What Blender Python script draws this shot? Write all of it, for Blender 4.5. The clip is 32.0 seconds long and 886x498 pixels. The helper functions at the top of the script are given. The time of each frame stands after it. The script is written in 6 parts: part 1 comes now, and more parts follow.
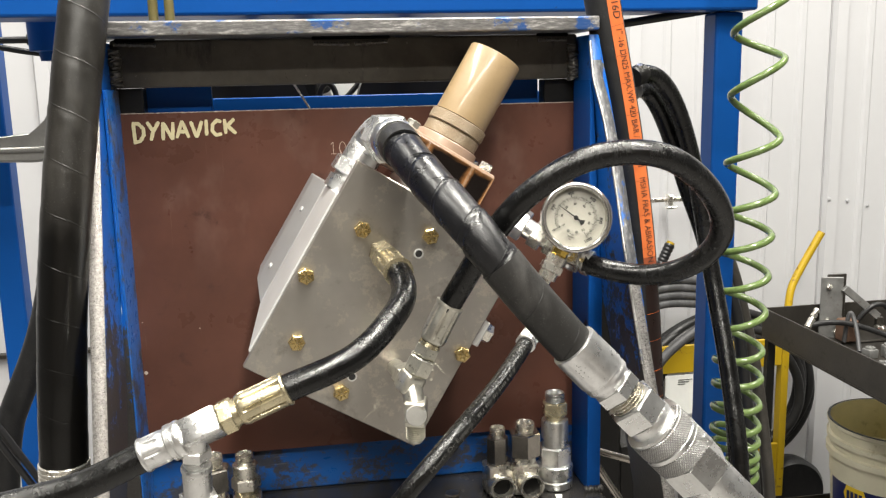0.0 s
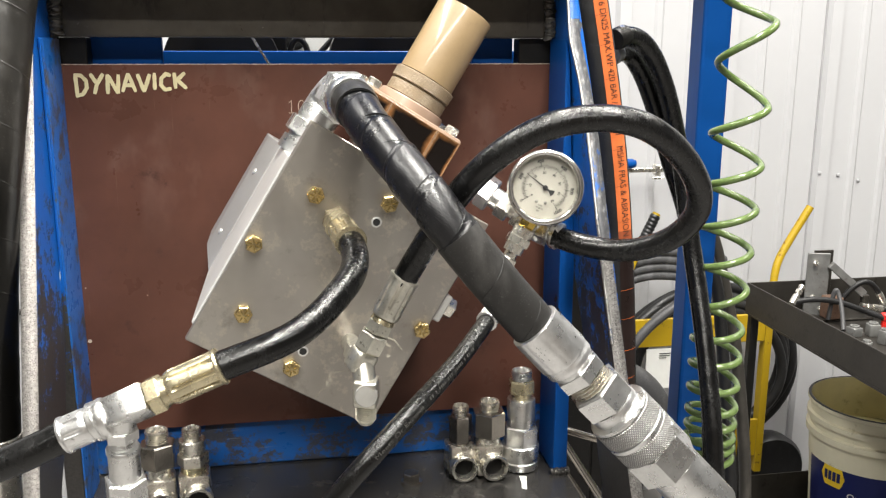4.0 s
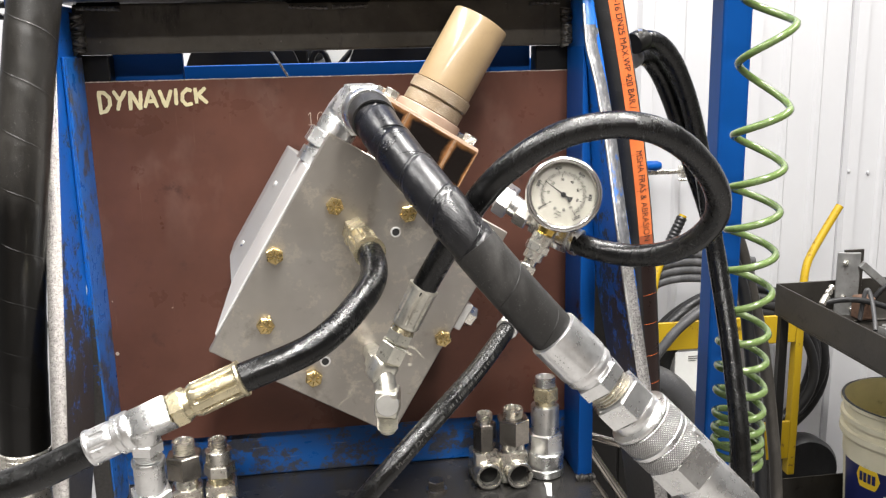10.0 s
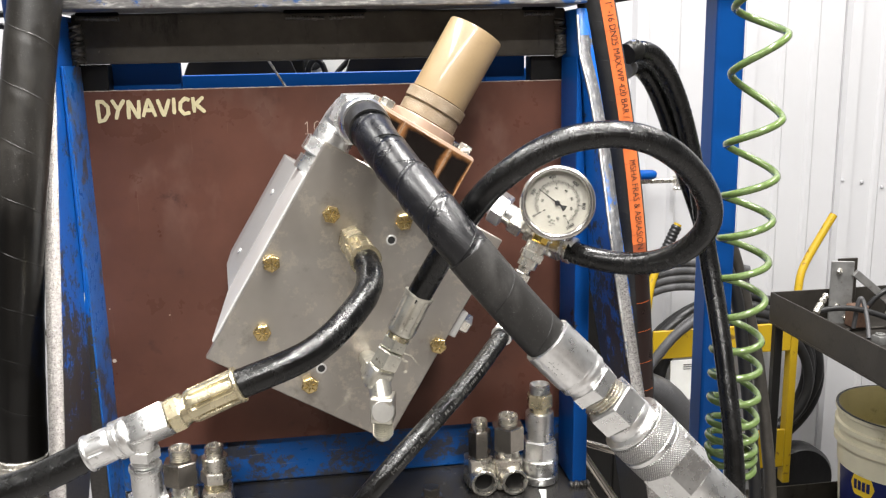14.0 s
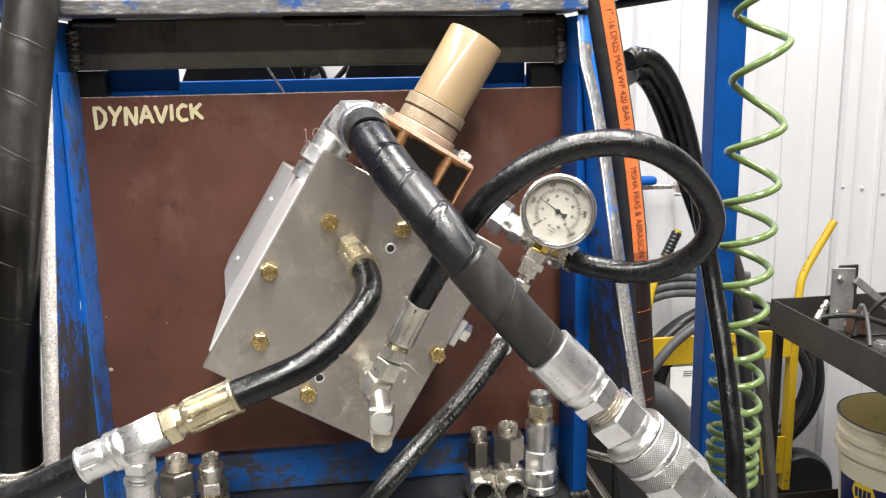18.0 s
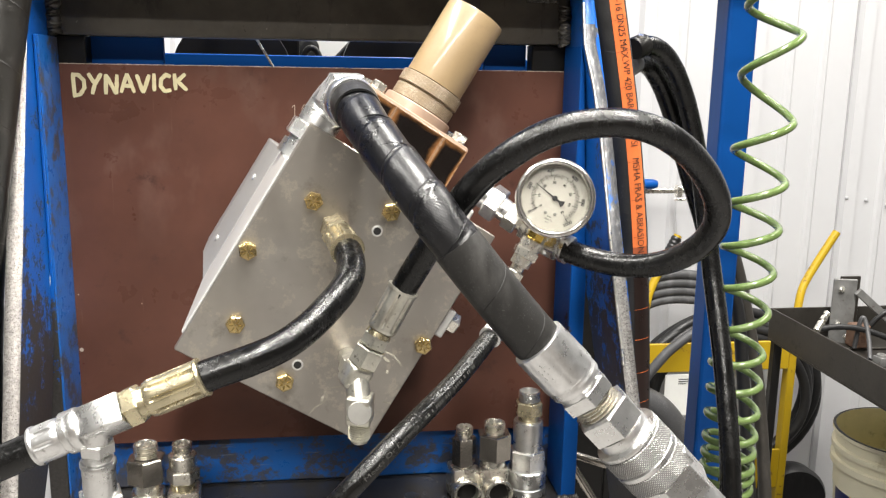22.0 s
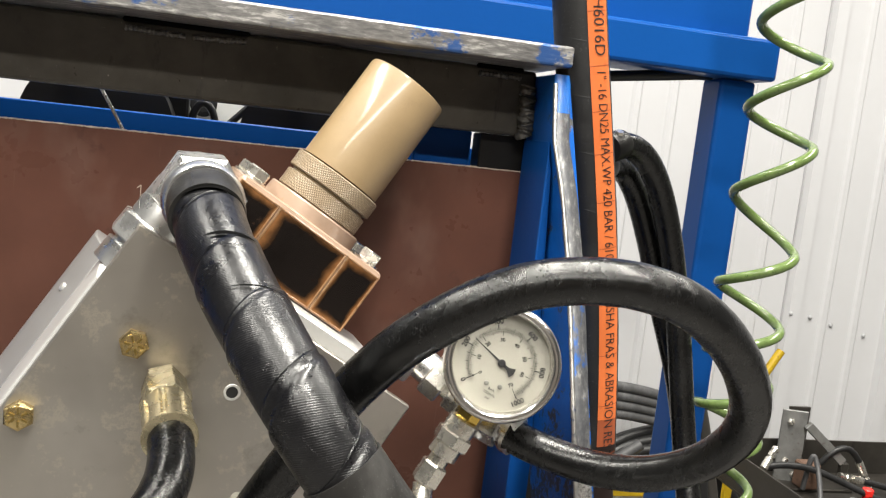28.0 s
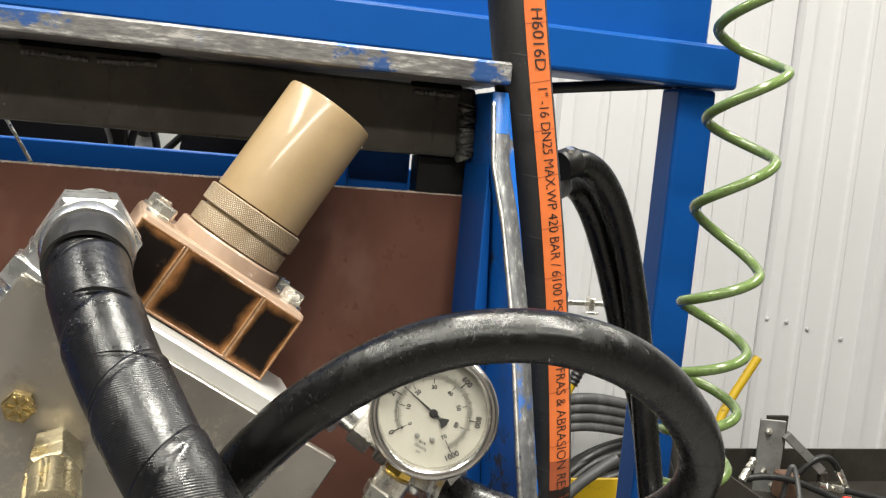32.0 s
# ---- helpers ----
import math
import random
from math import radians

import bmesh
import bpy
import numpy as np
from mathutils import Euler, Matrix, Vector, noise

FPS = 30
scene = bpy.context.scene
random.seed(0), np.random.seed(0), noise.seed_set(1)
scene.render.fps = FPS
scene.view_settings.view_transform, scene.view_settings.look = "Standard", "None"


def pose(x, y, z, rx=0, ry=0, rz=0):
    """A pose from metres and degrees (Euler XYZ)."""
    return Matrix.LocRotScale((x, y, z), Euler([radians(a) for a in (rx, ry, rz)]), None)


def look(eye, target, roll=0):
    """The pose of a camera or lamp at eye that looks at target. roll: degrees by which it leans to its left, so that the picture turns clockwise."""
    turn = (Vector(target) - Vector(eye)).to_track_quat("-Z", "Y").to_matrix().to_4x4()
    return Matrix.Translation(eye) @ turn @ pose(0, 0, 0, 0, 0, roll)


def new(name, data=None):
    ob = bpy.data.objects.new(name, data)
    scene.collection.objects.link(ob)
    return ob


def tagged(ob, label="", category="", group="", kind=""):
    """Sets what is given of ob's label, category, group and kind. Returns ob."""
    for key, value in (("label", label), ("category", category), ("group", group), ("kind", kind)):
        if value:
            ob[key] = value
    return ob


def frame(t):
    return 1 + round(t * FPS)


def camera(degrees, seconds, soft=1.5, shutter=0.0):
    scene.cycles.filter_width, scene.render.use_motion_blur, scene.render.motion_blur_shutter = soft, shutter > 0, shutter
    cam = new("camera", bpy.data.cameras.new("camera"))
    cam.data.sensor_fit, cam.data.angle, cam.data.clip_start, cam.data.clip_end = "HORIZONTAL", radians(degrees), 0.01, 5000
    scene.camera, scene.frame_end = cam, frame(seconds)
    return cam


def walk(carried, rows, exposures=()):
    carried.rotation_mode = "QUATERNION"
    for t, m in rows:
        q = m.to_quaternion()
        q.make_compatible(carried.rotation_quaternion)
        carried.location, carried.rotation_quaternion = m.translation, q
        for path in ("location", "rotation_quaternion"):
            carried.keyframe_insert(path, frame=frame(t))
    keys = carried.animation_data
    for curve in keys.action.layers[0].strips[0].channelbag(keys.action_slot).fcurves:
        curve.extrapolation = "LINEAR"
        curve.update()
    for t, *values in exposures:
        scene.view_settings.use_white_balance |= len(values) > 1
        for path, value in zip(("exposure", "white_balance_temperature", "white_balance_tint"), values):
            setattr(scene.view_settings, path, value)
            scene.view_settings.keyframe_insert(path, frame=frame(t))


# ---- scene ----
cam = camera(53.3, 32.0, soft=1.25)
PATH = [
    (0, (-0.062, -0.984, 1.315), (0.246, 0.957, 0.944), -1.3),
    (0.5, (-0.066, -0.982, 1.318), (0.24, 0.959, 0.945), -1.3),
    (1, (-0.056, -0.959, 1.307), (0.256, 0.981, 0.934), -1.2),
    (1.5, (-0.081, -0.941, 1.31), (0.246, 0.997, 0.938), -1.0),
    (2, (-0.115, -0.928, 1.307), (0.254, 1.0, 0.924), -0.9),
    (2.5, (-0.087, -0.934, 1.314), (0.278, 0.99, 0.91), -0.8),
    (3, (-0.044, -0.943, 1.314), (0.311, 0.978, 0.883), 0.0),
    (3.5, (-0.03, -0.938, 1.308), (0.306, 0.982, 0.859), 0.3),
    (5.5, (-0.015, -0.932, 1.313), (0.28, 0.994, 0.862), -0.6),
    (6, (-0.016, -0.936, 1.313), (0.274, 0.991, 0.86), -0.8),
    (6.5, (-0.016, -0.941, 1.312), (0.268, 0.987, 0.861), -1.0),
    (7, (-0.018, -0.942, 1.315), (0.263, 0.986, 0.863), -0.9),
    (7.5, (-0.019, -0.943, 1.314), (0.255, 0.987, 0.865), -0.9),
    (8, (-0.02, -0.945, 1.315), (0.254, 0.986, 0.87), -0.8),
    (8.5, (-0.02, -0.944, 1.314), (0.246, 0.988, 0.871), -1.0),
    (9, (-0.022, -0.933, 1.312), (0.251, 0.997, 0.867), -0.9),
    (9.5, (-0.016, -0.936, 1.313), (0.244, 0.997, 0.87), -1.0),
    (10, (-0.016, -0.938, 1.313), (0.244, 0.996, 0.874), -1.3),
    (10.5, (-0.016, -0.941, 1.314), (0.247, 0.993, 0.878), -1.4),
    (11, (-0.016, -0.946, 1.317), (0.245, 0.988, 0.883), -1.4),
    (11.5, (-0.02, -0.95, 1.316), (0.24, 0.986, 0.885), -1.3),
    (12, (-0.021, -0.952, 1.315), (0.242, 0.983, 0.886), -1.2),
    (12.5, (-0.02, -0.954, 1.316), (0.25, 0.981, 0.89), -1.0),
    (13, (-0.015, -0.956, 1.317), (0.249, 0.981, 0.895), -1.1),
    (13.5, (-0.015, -0.952, 1.316), (0.254, 0.985, 0.897), -1.2),
    (14, (-0.016, -0.946, 1.314), (0.253, 0.991, 0.894), -1.2),
    (14.5, (-0.016, -0.945, 1.314), (0.248, 0.994, 0.899), -1.3),
    (16.5, (-0.017, -0.943, 1.316), (0.248, 0.997, 0.905), -1.1),
    (17, (-0.016, -0.941, 1.316), (0.248, 0.998, 0.906), -1.1),
    (17.5, (-0.014, -0.94, 1.316), (0.256, 0.999, 0.906), -1.1),
    (18, (-0.015, -0.938, 1.316), (0.256, 1.001, 0.906), -1.1),
    (18.5, (-0.014, -0.941, 1.316), (0.248, 0.999, 0.909), -1.3),
    (19, (-0.013, -0.941, 1.317), (0.249, 0.999, 0.909), -1.4),
    (19.5, (-0.013, -0.943, 1.318), (0.25, 0.997, 0.911), -1.4),
    (20, (-0.014, -0.943, 1.318), (0.246, 0.999, 0.914), -1.5),
    (20.5, (-0.014, -0.942, 1.316), (0.248, 0.999, 0.912), -1.5),
    (21, (-0.011, -0.937, 1.313), (0.25, 1.003, 0.906), -1.4),
    (21.5, (-0.012, -0.931, 1.31), (0.252, 1.01, 0.905), -1.0),
    (22, (-0.002, -0.902, 1.292), (0.273, 1.037, 0.889), 1.0),
    (22.5, (-0.014, -0.899, 1.314), (0.257, 1.045, 0.93), 1.3),
    (23, (-0.013, -0.892, 1.313), (0.261, 1.057, 0.952), 1.4),
    (23.5, (-0.013, -0.889, 1.309), (0.258, 1.061, 0.96), 1.4),
    (24, (-0.004, -0.89, 1.305), (0.277, 1.06, 0.961), 1.4),
    (24.5, (0.004, -0.918, 1.314), (0.281, 1.035, 0.985), 1.5),
    (26.5, (0.005, -0.701, 1.289), (0.416, 1.238, 1.021), 5.0),
    (27, (0.019, -0.668, 1.315), (0.458, 1.265, 1.052), 5.9),
    (27.5, (0.041, -0.649, 1.312), (0.495, 1.283, 1.057), 6.3),
    (28, (0.045, -0.649, 1.31), (0.492, 1.284, 1.058), 6.4),
    (28.5, (0.045, -0.646, 1.303), (0.482, 1.29, 1.055), 6.8),
    (29, (0.069, -0.609, 1.317), (0.51, 1.326, 1.066), 6.5),
    (29.5, (0.062, -0.602, 1.319), (0.511, 1.331, 1.067), 6.1),
    (30, (0.065, -0.606, 1.322), (0.528, 1.324, 1.073), 5.8),
    (30.5, (0.071, -0.61, 1.322), (0.542, 1.317, 1.073), 5.7),
    (31, (0.07, -0.613, 1.323), (0.546, 1.314, 1.078), 5.6),
    (31.5, (0.078, -0.617, 1.328), (0.558, 1.31, 1.089), 5.4),
    (32, (0.085, -0.609, 1.325), (0.57, 1.317, 1.09), 5.1),
]
walk(cam, [(t, look(eye, target, roll)) for t, eye, target, roll in PATH],
     [(0.0, 0.04, 6750, 7), (3.0, 0.06, 6690, 7), (6.0, 0.25, 6500, 10), (13.0, 0.24, 6450, 10), (21.0, 0.24, 6550, 9), (24.5, 0.18, 6750, 7), (27.5, 0.0, 6740, 7), (31.0, -0.06, 6780, 6), (32.0, -0.15, 6800, 5)])

# ---- light: a closed workshop lit by rows of ceiling tubes ----
world = bpy.data.worlds.new("workshop_air")
world.use_nodes = True
world.node_tree.nodes["Background"].inputs[0].default_value = (0.9, 0.95, 1.0, 1)
world.node_tree.nodes["Background"].inputs[1].default_value = 0.003
scene.world = world
scene.view_settings.exposure = 0.0


def ceiling_lamp(x, y, z, sx, sy, watts, colour=(1.0, 0.97, 0.93)):
    data = bpy.data.lights.new("ceiling_tube", "AREA")
    data.shape, data.size, data.size_y, data.energy, data.color = "RECTANGLE", sx, sy, watts, colour
    ob = new("ceiling_tube", data)
    ob.location = (x, y, z)
    return ob


ceiling_lamp(-1.2, -0.5, 3.3, 0.2, 2.4, 84)
ceiling_lamp(0.4, -0.7, 3.3, 0.2, 2.4, 182)
ceiling_lamp(2.1, 0.0, 3.3, 0.2, 2.4, 86)
ceiling_lamp(-0.4, -2.9, 3.3, 2.4, 0.25, 122)


# ---- materials ----
def nodes_of(name):
    m = bpy.data.materials.new(name)
    m.use_nodes = True
    t = m.node_tree
    return m, t, t.nodes["Principled BSDF"]


def lk(t, a, b):
    t.links.new(a, b)


def noise_node(t, scale, detail=4.0, rough=0.6, stretch=None, uv=False):
    co = t.nodes.new("ShaderNodeTexCoord")
    n = t.nodes.new("ShaderNodeTexNoise")
    n.inputs["Scale"].default_value, n.inputs["Detail"].default_value, n.inputs["Roughness"].default_value = scale, detail, rough
    src = co.outputs["UV" if uv else "Object"]
    if stretch:
        mp = t.nodes.new("ShaderNodeMapping")
        mp.inputs["Scale"].default_value = stretch
        lk(t, src, mp.inputs["Vector"])
        src = mp.outputs["Vector"]
    lk(t, src, n.inputs["Vector"])
    return n.outputs["Fac"]


def ramp(t, fac, stops):
    r = t.nodes.new("ShaderNodeValToRGB")
    e = r.color_ramp.elements
    while len(e) > len(stops):
        e.remove(e[-1])
    while len(e) < len(stops):
        e.new(1.0)
    for el, (p, c) in zip(e, stops):
        el.position, el.color = p, (*c, 1) if len(c) == 3 else c
    lk(t, fac, r.inputs[0])
    return r.outputs[0]


def mixc(t, fac, a, b, mode="MIX"):
    m = t.nodes.new("ShaderNodeMix")
    m.data_type, m.blend_type = "RGBA", mode
    for sock, v in ((m.inputs[0], fac), (m.inputs[6], a), (m.inputs[7], b)):
        if isinstance(v, (int, float)):
            sock.default_value = v
        elif isinstance(v, tuple):
            sock.default_value = (*v, 1)
        else:
            lk(t, v, sock)
    return m.outputs[2]


def math_node(t, op, a, b=0.0, c=0.0):
    m = t.nodes.new("ShaderNodeMath")
    m.operation = op
    for sock, v in zip(m.inputs, (a, b, c)):
        if isinstance(v, (int, float)):
            sock.default_value = v
        else:
            lk(t, v, sock)
    return m.outputs[0]


def bump(t, b, height, strength=0.3, dist=0.001):
    n = t.nodes.new("ShaderNodeBump")
    n.inputs["Strength"].default_value, n.inputs["Distance"].default_value = strength, dist
    lk(t, height, n.inputs["Height"])
    lk(t, n.outputs[0], b.inputs["Normal"])
    return n


def grey(v):
    return (v, v, v)


def surface(name, base, rough=0.5, metal=0.0, vary=0.15, big=12.0, fine=220.0, grain=0.15, rvary=0.12, stretch=None, coat=0.0, dark=None, dark_at=0.62, spec=0.5):
    """A plain surface with variation at two scales, fine relief, and stains of the colour dark."""
    m, t, b = nodes_of(name)
    n1, n2 = noise_node(t, big, 5), noise_node(t, fine, 3, 0.6, stretch)
    lo, hi = tuple(c * (1 - vary) for c in base), tuple(min(1, c * (1 + vary)) for c in base)
    col = mixc(t, ramp(t, n1, [(0.3, grey(0)), (0.7, grey(1))]), lo, hi)
    col = mixc(t, 0.35, col, mixc(t, n2, lo, hi))
    if dark:
        col = mixc(t, ramp(t, noise_node(t, big * 2.3, 8, 0.7), [(dark_at, grey(0)), (dark_at + 0.12, grey(0.85))]), col, dark)
    lk(t, col, b.inputs["Base Color"])
    r = math_node(t, "MULTIPLY_ADD", n1, rvary * 2, rough - rvary)
    lk(t, r, b.inputs["Roughness"])
    b.inputs["Metallic"].default_value = metal
    b.inputs["Specular IOR Level"].default_value = spec
    b.inputs["Coat Weight"].default_value = coat
    b.inputs["Coat Roughness"].default_value = 0.12
    bump(t, b, n2, grain, 0.0006)
    return m


def worn_paint(name, paint, steel=(0.10, 0.10, 0.105), amount=0.56, scale=9.0, rough=0.36, bare=None, spec=0.28):
    """Gloss paint over steel, chipped and rubbed through."""
    m, t, b = nodes_of(name)
    n1, n2, n3 = noise_node(t, scale, 9, 0.68), noise_node(t, scale * 7, 6, 0.7), noise_node(t, 3.0, 3)
    level = math_node(t, "MULTIPLY_ADD", n2, 0.45, math_node(t, "MULTIPLY", n1, 0.7))
    if bare:   # paint scraped off below this height
        co = t.nodes.new("ShaderNodeTexCoord")
        sep = t.nodes.new("ShaderNodeSeparateXYZ")
        lk(t, co.outputs["Object"], sep.inputs[0])
        level = math_node(t, "ADD", level, math_node(t, "MULTIPLY", math_node(t, "MAXIMUM", math_node(t, "SUBTRACT", bare, sep.outputs[2]), 0.0), 1.1))
    chips = ramp(t, level, [(amount, grey(0)), (amount + 0.035, grey(1))])
    tone = mixc(t, n3, tuple(c * 0.75 for c in paint), tuple(min(1, c * 1.2) for c in paint))
    lk(t, mixc(t, chips, tone, mixc(t, n2, tuple(c * 0.5 for c in steel), tuple(c * 1.8 for c in steel))), b.inputs["Base Color"])
    lk(t, math_node(t, "MULTIPLY_ADD", chips, 0.15, rough), b.inputs["Roughness"])
    lk(t, math_node(t, "MULTIPLY", chips, 0.6), b.inputs["Metallic"])
    b.inputs["Specular IOR Level"].default_value = spec
    bump(t, b, math_node(t, "MULTIPLY_ADD", chips, -0.8, math_node(t, "MULTIPLY", noise_node(t, 160, 2), 0.35)), 0.35, 0.0007)
    return m


def rubber(name, base=(0.013, 0.013, 0.014), rough=0.33, pitch=0.0, angle=1.0, ribs=0.0, oily=0.2, depth=0.6, tone=0.5, spec=0.5, wet=None):
    """Hose cover: oil smears, specks of grit and cloth marks; UV runs in metres along the hose and once round it. wet:
    darker, at one even roughness, below this height. pitch: turn of the wrapping tape's seam; ribs: pitch of cloth
    marks.
    """
    m, t, b = nodes_of(name)
    co = t.nodes.new("ShaderNodeTexCoord")
    sep = t.nodes.new("ShaderNodeSeparateXYZ")
    lk(t, co.outputs["UV"], sep.inputs[0])
    n1, n2 = noise_node(t, 55, 8, 0.72), noise_node(t, 240, 4)
    smear = noise_node(t, 26, 6, 0.7, (1, 1, 0.35))
    col = mixc(t, ramp(t, smear, [(0.5, grey(0)), (0.75, grey(tone))]), base, tuple(c * 3.0 + 0.006 for c in base))
    grit = ramp(t, noise_node(t, 620, 3, 0.7), [(0.60, grey(0)), (0.72, grey(1))])
    patch = ramp(t, noise_node(t, 34, 5, 0.7), [(0.45, grey(0)), (0.62, grey(0.8))])
    col = mixc(t, math_node(t, "MULTIPLY", grit, patch), col, tuple(c * 4.0 + 0.03 for c in base))
    h = math_node(t, "MULTIPLY_ADD", math_node(t, "MULTIPLY", grit, patch), 0.25, math_node(t, "MULTIPLY", n2, 0.25))
    if pitch:
        ph = math_node(t, "MULTIPLY_ADD", sep.outputs[1], angle, math_node(t, "DIVIDE", sep.outputs[0], pitch))
        wob = math_node(t, "MULTIPLY_ADD", noise_node(t, 12, 2), 0.22, ph)
        fr = math_node(t, "FRACT", wob)
        seam = ramp(t, fr, [(0.0, grey(0.0)), (0.018, grey(1.0)), (0.05, grey(0.75)), (0.95, grey(0.62)), (1.0, grey(0.66))])
        h = math_node(t, "MULTIPLY_ADD", seam, 1.0, h)
        col = mixc(t, ramp(t, fr, [(0.0, grey(0.8)), (0.025, grey(0.0))]), col, tuple(c * 0.4 for c in base))
    if ribs:
        sn = math_node(t, "SINE", math_node(t, "MULTIPLY_ADD", sep.outputs[0], 6.2832 / ribs, math_node(t, "MULTIPLY", sep.outputs[1], 251.327)))
        h = math_node(t, "MULTIPLY_ADD", math_node(t, "MULTIPLY", sn, math_node(t, "MULTIPLY_ADD", patch, 0.8, 0.2)), 0.062, h)
    low_mask = None
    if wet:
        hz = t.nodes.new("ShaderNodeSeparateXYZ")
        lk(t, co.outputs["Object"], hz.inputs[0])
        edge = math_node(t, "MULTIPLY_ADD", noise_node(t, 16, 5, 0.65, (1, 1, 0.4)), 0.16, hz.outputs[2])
        low_mask = ramp(t, math_node(t, "SUBTRACT", edge, wet - 0.42), [(0.48, grey(1)), (0.53, grey(0))])
        col = mixc(t, low_mask, col, tuple(c * 0.16 for c in base))
    lk(t, col, b.inputs["Base Color"])
    gloss = ramp(t, n1, [(0.25, grey(max(0.05, rough - oily))), (0.75, grey(min(1, rough + oily)))])
    film = ramp(t, noise_node(t, 44, 7, 0.72, (1.0, 1.0, 0.5)), [(0.47, grey(0)), (0.55, grey(0.45)), (0.61, grey(0.05)), (0.72, grey(0.6))])
    rgh = mixc(t, film, gloss, grey(min(0.55, rough + 0.20)))
    lk(t, mixc(t, low_mask, rgh, grey(0.28)) if wet else rgh, b.inputs["Roughness"])
    h = math_node(t, "MULTIPLY_ADD", noise_node(t, 95, 4, 0.6), 0.35, h)
    b.inputs["Specular IOR Level"].default_value = spec
    bump(t, b, h, depth, 0.0012)
    return m


def knurled(name, base, rough=0.3, step=0.0022, low=0.45, depth=0.7, metal=0.9, scuff=None):
    m, t, b = nodes_of(name)
    co = t.nodes.new("ShaderNodeTexCoord")
    sep = t.nodes.new("ShaderNodeSeparateXYZ")
    lk(t, co.outputs["UV"], sep.inputs[0])
    k = 6.2832 / step
    s1 = math_node(t, "SINE", math_node(t, "MULTIPLY", math_node(t, "ADD", sep.outputs[0], sep.outputs[1]), k))
    s2 = math_node(t, "SINE", math_node(t, "MULTIPLY", math_node(t, "SUBTRACT", sep.outputs[0], sep.outputs[1]), k))
    h = math_node(t, "MINIMUM", s1, s2)
    col = mixc(t, ramp(t, h, [(0.0, grey(0)), (0.5, grey(1))]), tuple(c * low for c in base), base)
    if scuff:   # crests rubbed bright in patches
        rub = math_node(t, "MULTIPLY", ramp(t, h, [(0.3, grey(0)), (0.6, grey(1))]), ramp(t, noise_node(t, 60, 6, 0.7), [(0.48, grey(0)), (0.58, grey(1))]))
        col = mixc(t, rub, col, scuff)
    lk(t, col, b.inputs["Base Color"])
    b.inputs["Metallic"].default_value, b.inputs["Roughness"].default_value = metal, rough
    bump(t, b, h, depth, 0.0006)
    return m


ZINC = surface("zinc_plated_steel", (0.80, 0.80, 0.79), 0.29, 0.96, 0.16, 70, 600, 0.22, 0.12, dark=(0.42, 0.41, 0.38), dark_at=0.60)
CRIMP = surface("crimped_zinc", (0.84, 0.84, 0.825), 0.30, 0.95, 0.22, 80, 600, 0.25, 0.12, stretch=(1, 1, 0.3), dark=(0.36, 0.35, 0.33), dark_at=0.60)
DIRTY_ZINC = surface("dirty_plated_steel", (0.72, 0.70, 0.62), 0.33, 0.92, 0.25, 90, 500, 0.25, 0.12, dark=(0.20, 0.18, 0.13), dark_at=0.57)
YZINC = surface("yellow_zinc", (0.60, 0.53, 0.36), 0.27, 0.88, 0.22, 80, 500, 0.22, 0.12, dark=(0.34, 0.26, 0.11), dark_at=0.58)
GOLD = surface("gold_dichromate", (0.68, 0.53, 0.26), 0.27, 1.0, 0.28, 120, 600, 0.2, 0.10, dark=(0.38, 0.26, 0.08), dark_at=0.58)
GOLD_SHADED = surface("shaded_gold", (0.34, 0.245, 0.085), 0.36, 0.9, 0.3, 120, 600, 0.2)
BRASS = surface("brass", (0.80, 0.55, 0.13), 0.22, 1.0, 0.1, 60, 500, 0.1)
CAST = surface("grey_casting", (0.30, 0.30, 0.29), 0.42, 0.6, 0.2, 30, 300, 0.2)
BRASS_DULL = surface("olive_brass", (0.20, 0.17, 0.07), 0.4, 0.5, 0.2, 40, 300, 0.1)
OILED = surface("oiled_steel", (0.42, 0.39, 0.35), 0.17, 0.95, 0.3, 50, 400, 0.1, 0.08, dark=(0.10, 0.07, 0.05), dark_at=0.6)
NICKEL = surface("dull_nickel", (0.80, 0.77, 0.70), 0.27, 0.95, 0.2, 60, 400, 0.1, 0.1, dark=(0.22, 0.19, 0.15), dark_at=0.58)


def plate_steel(name):
    """Ground plate with smears, pale residue and fine scratches."""
    m, t, b = nodes_of(name)
    big, mid, fine = noise_node(t, 9, 4, 0.6), noise_node(t, 42, 9, 0.72), noise_node(t, 420, 3, 0.6, (1.0, 1.0, 0.07))
    col = mixc(t, ramp(t, big, [(0.32, grey(0)), (0.68, grey(1))]), (0.375, 0.350, 0.318), (0.50, 0.474, 0.436))
    col = mixc(t, ramp(t, mid, [(0.54, grey(0)), (0.60, grey(0.6)), (0.64, grey(0.1)), (0.72, grey(0.75))]), col, (0.64, 0.59, 0.50))
    col = mixc(t, ramp(t, noise_node(t, 20, 6, 0.7), [(0.55, grey(0)), (0.66, grey(0.6))]), col, (0.25, 0.225, 0.19))
    lk(t, col, b.inputs["Base Color"])
    b.inputs["Metallic"].default_value = 0.9
    lk(t, math_node(t, "ADD", math_node(t, "MULTIPLY_ADD", mid, 0.22, 0.20), math_node(t, "MULTIPLY", fine, 0.10)), b.inputs["Roughness"])
    bump(t, b, math_node(t, "MULTIPLY_ADD", mid, 0.4, fine), 0.06, 0.0005)
    return m


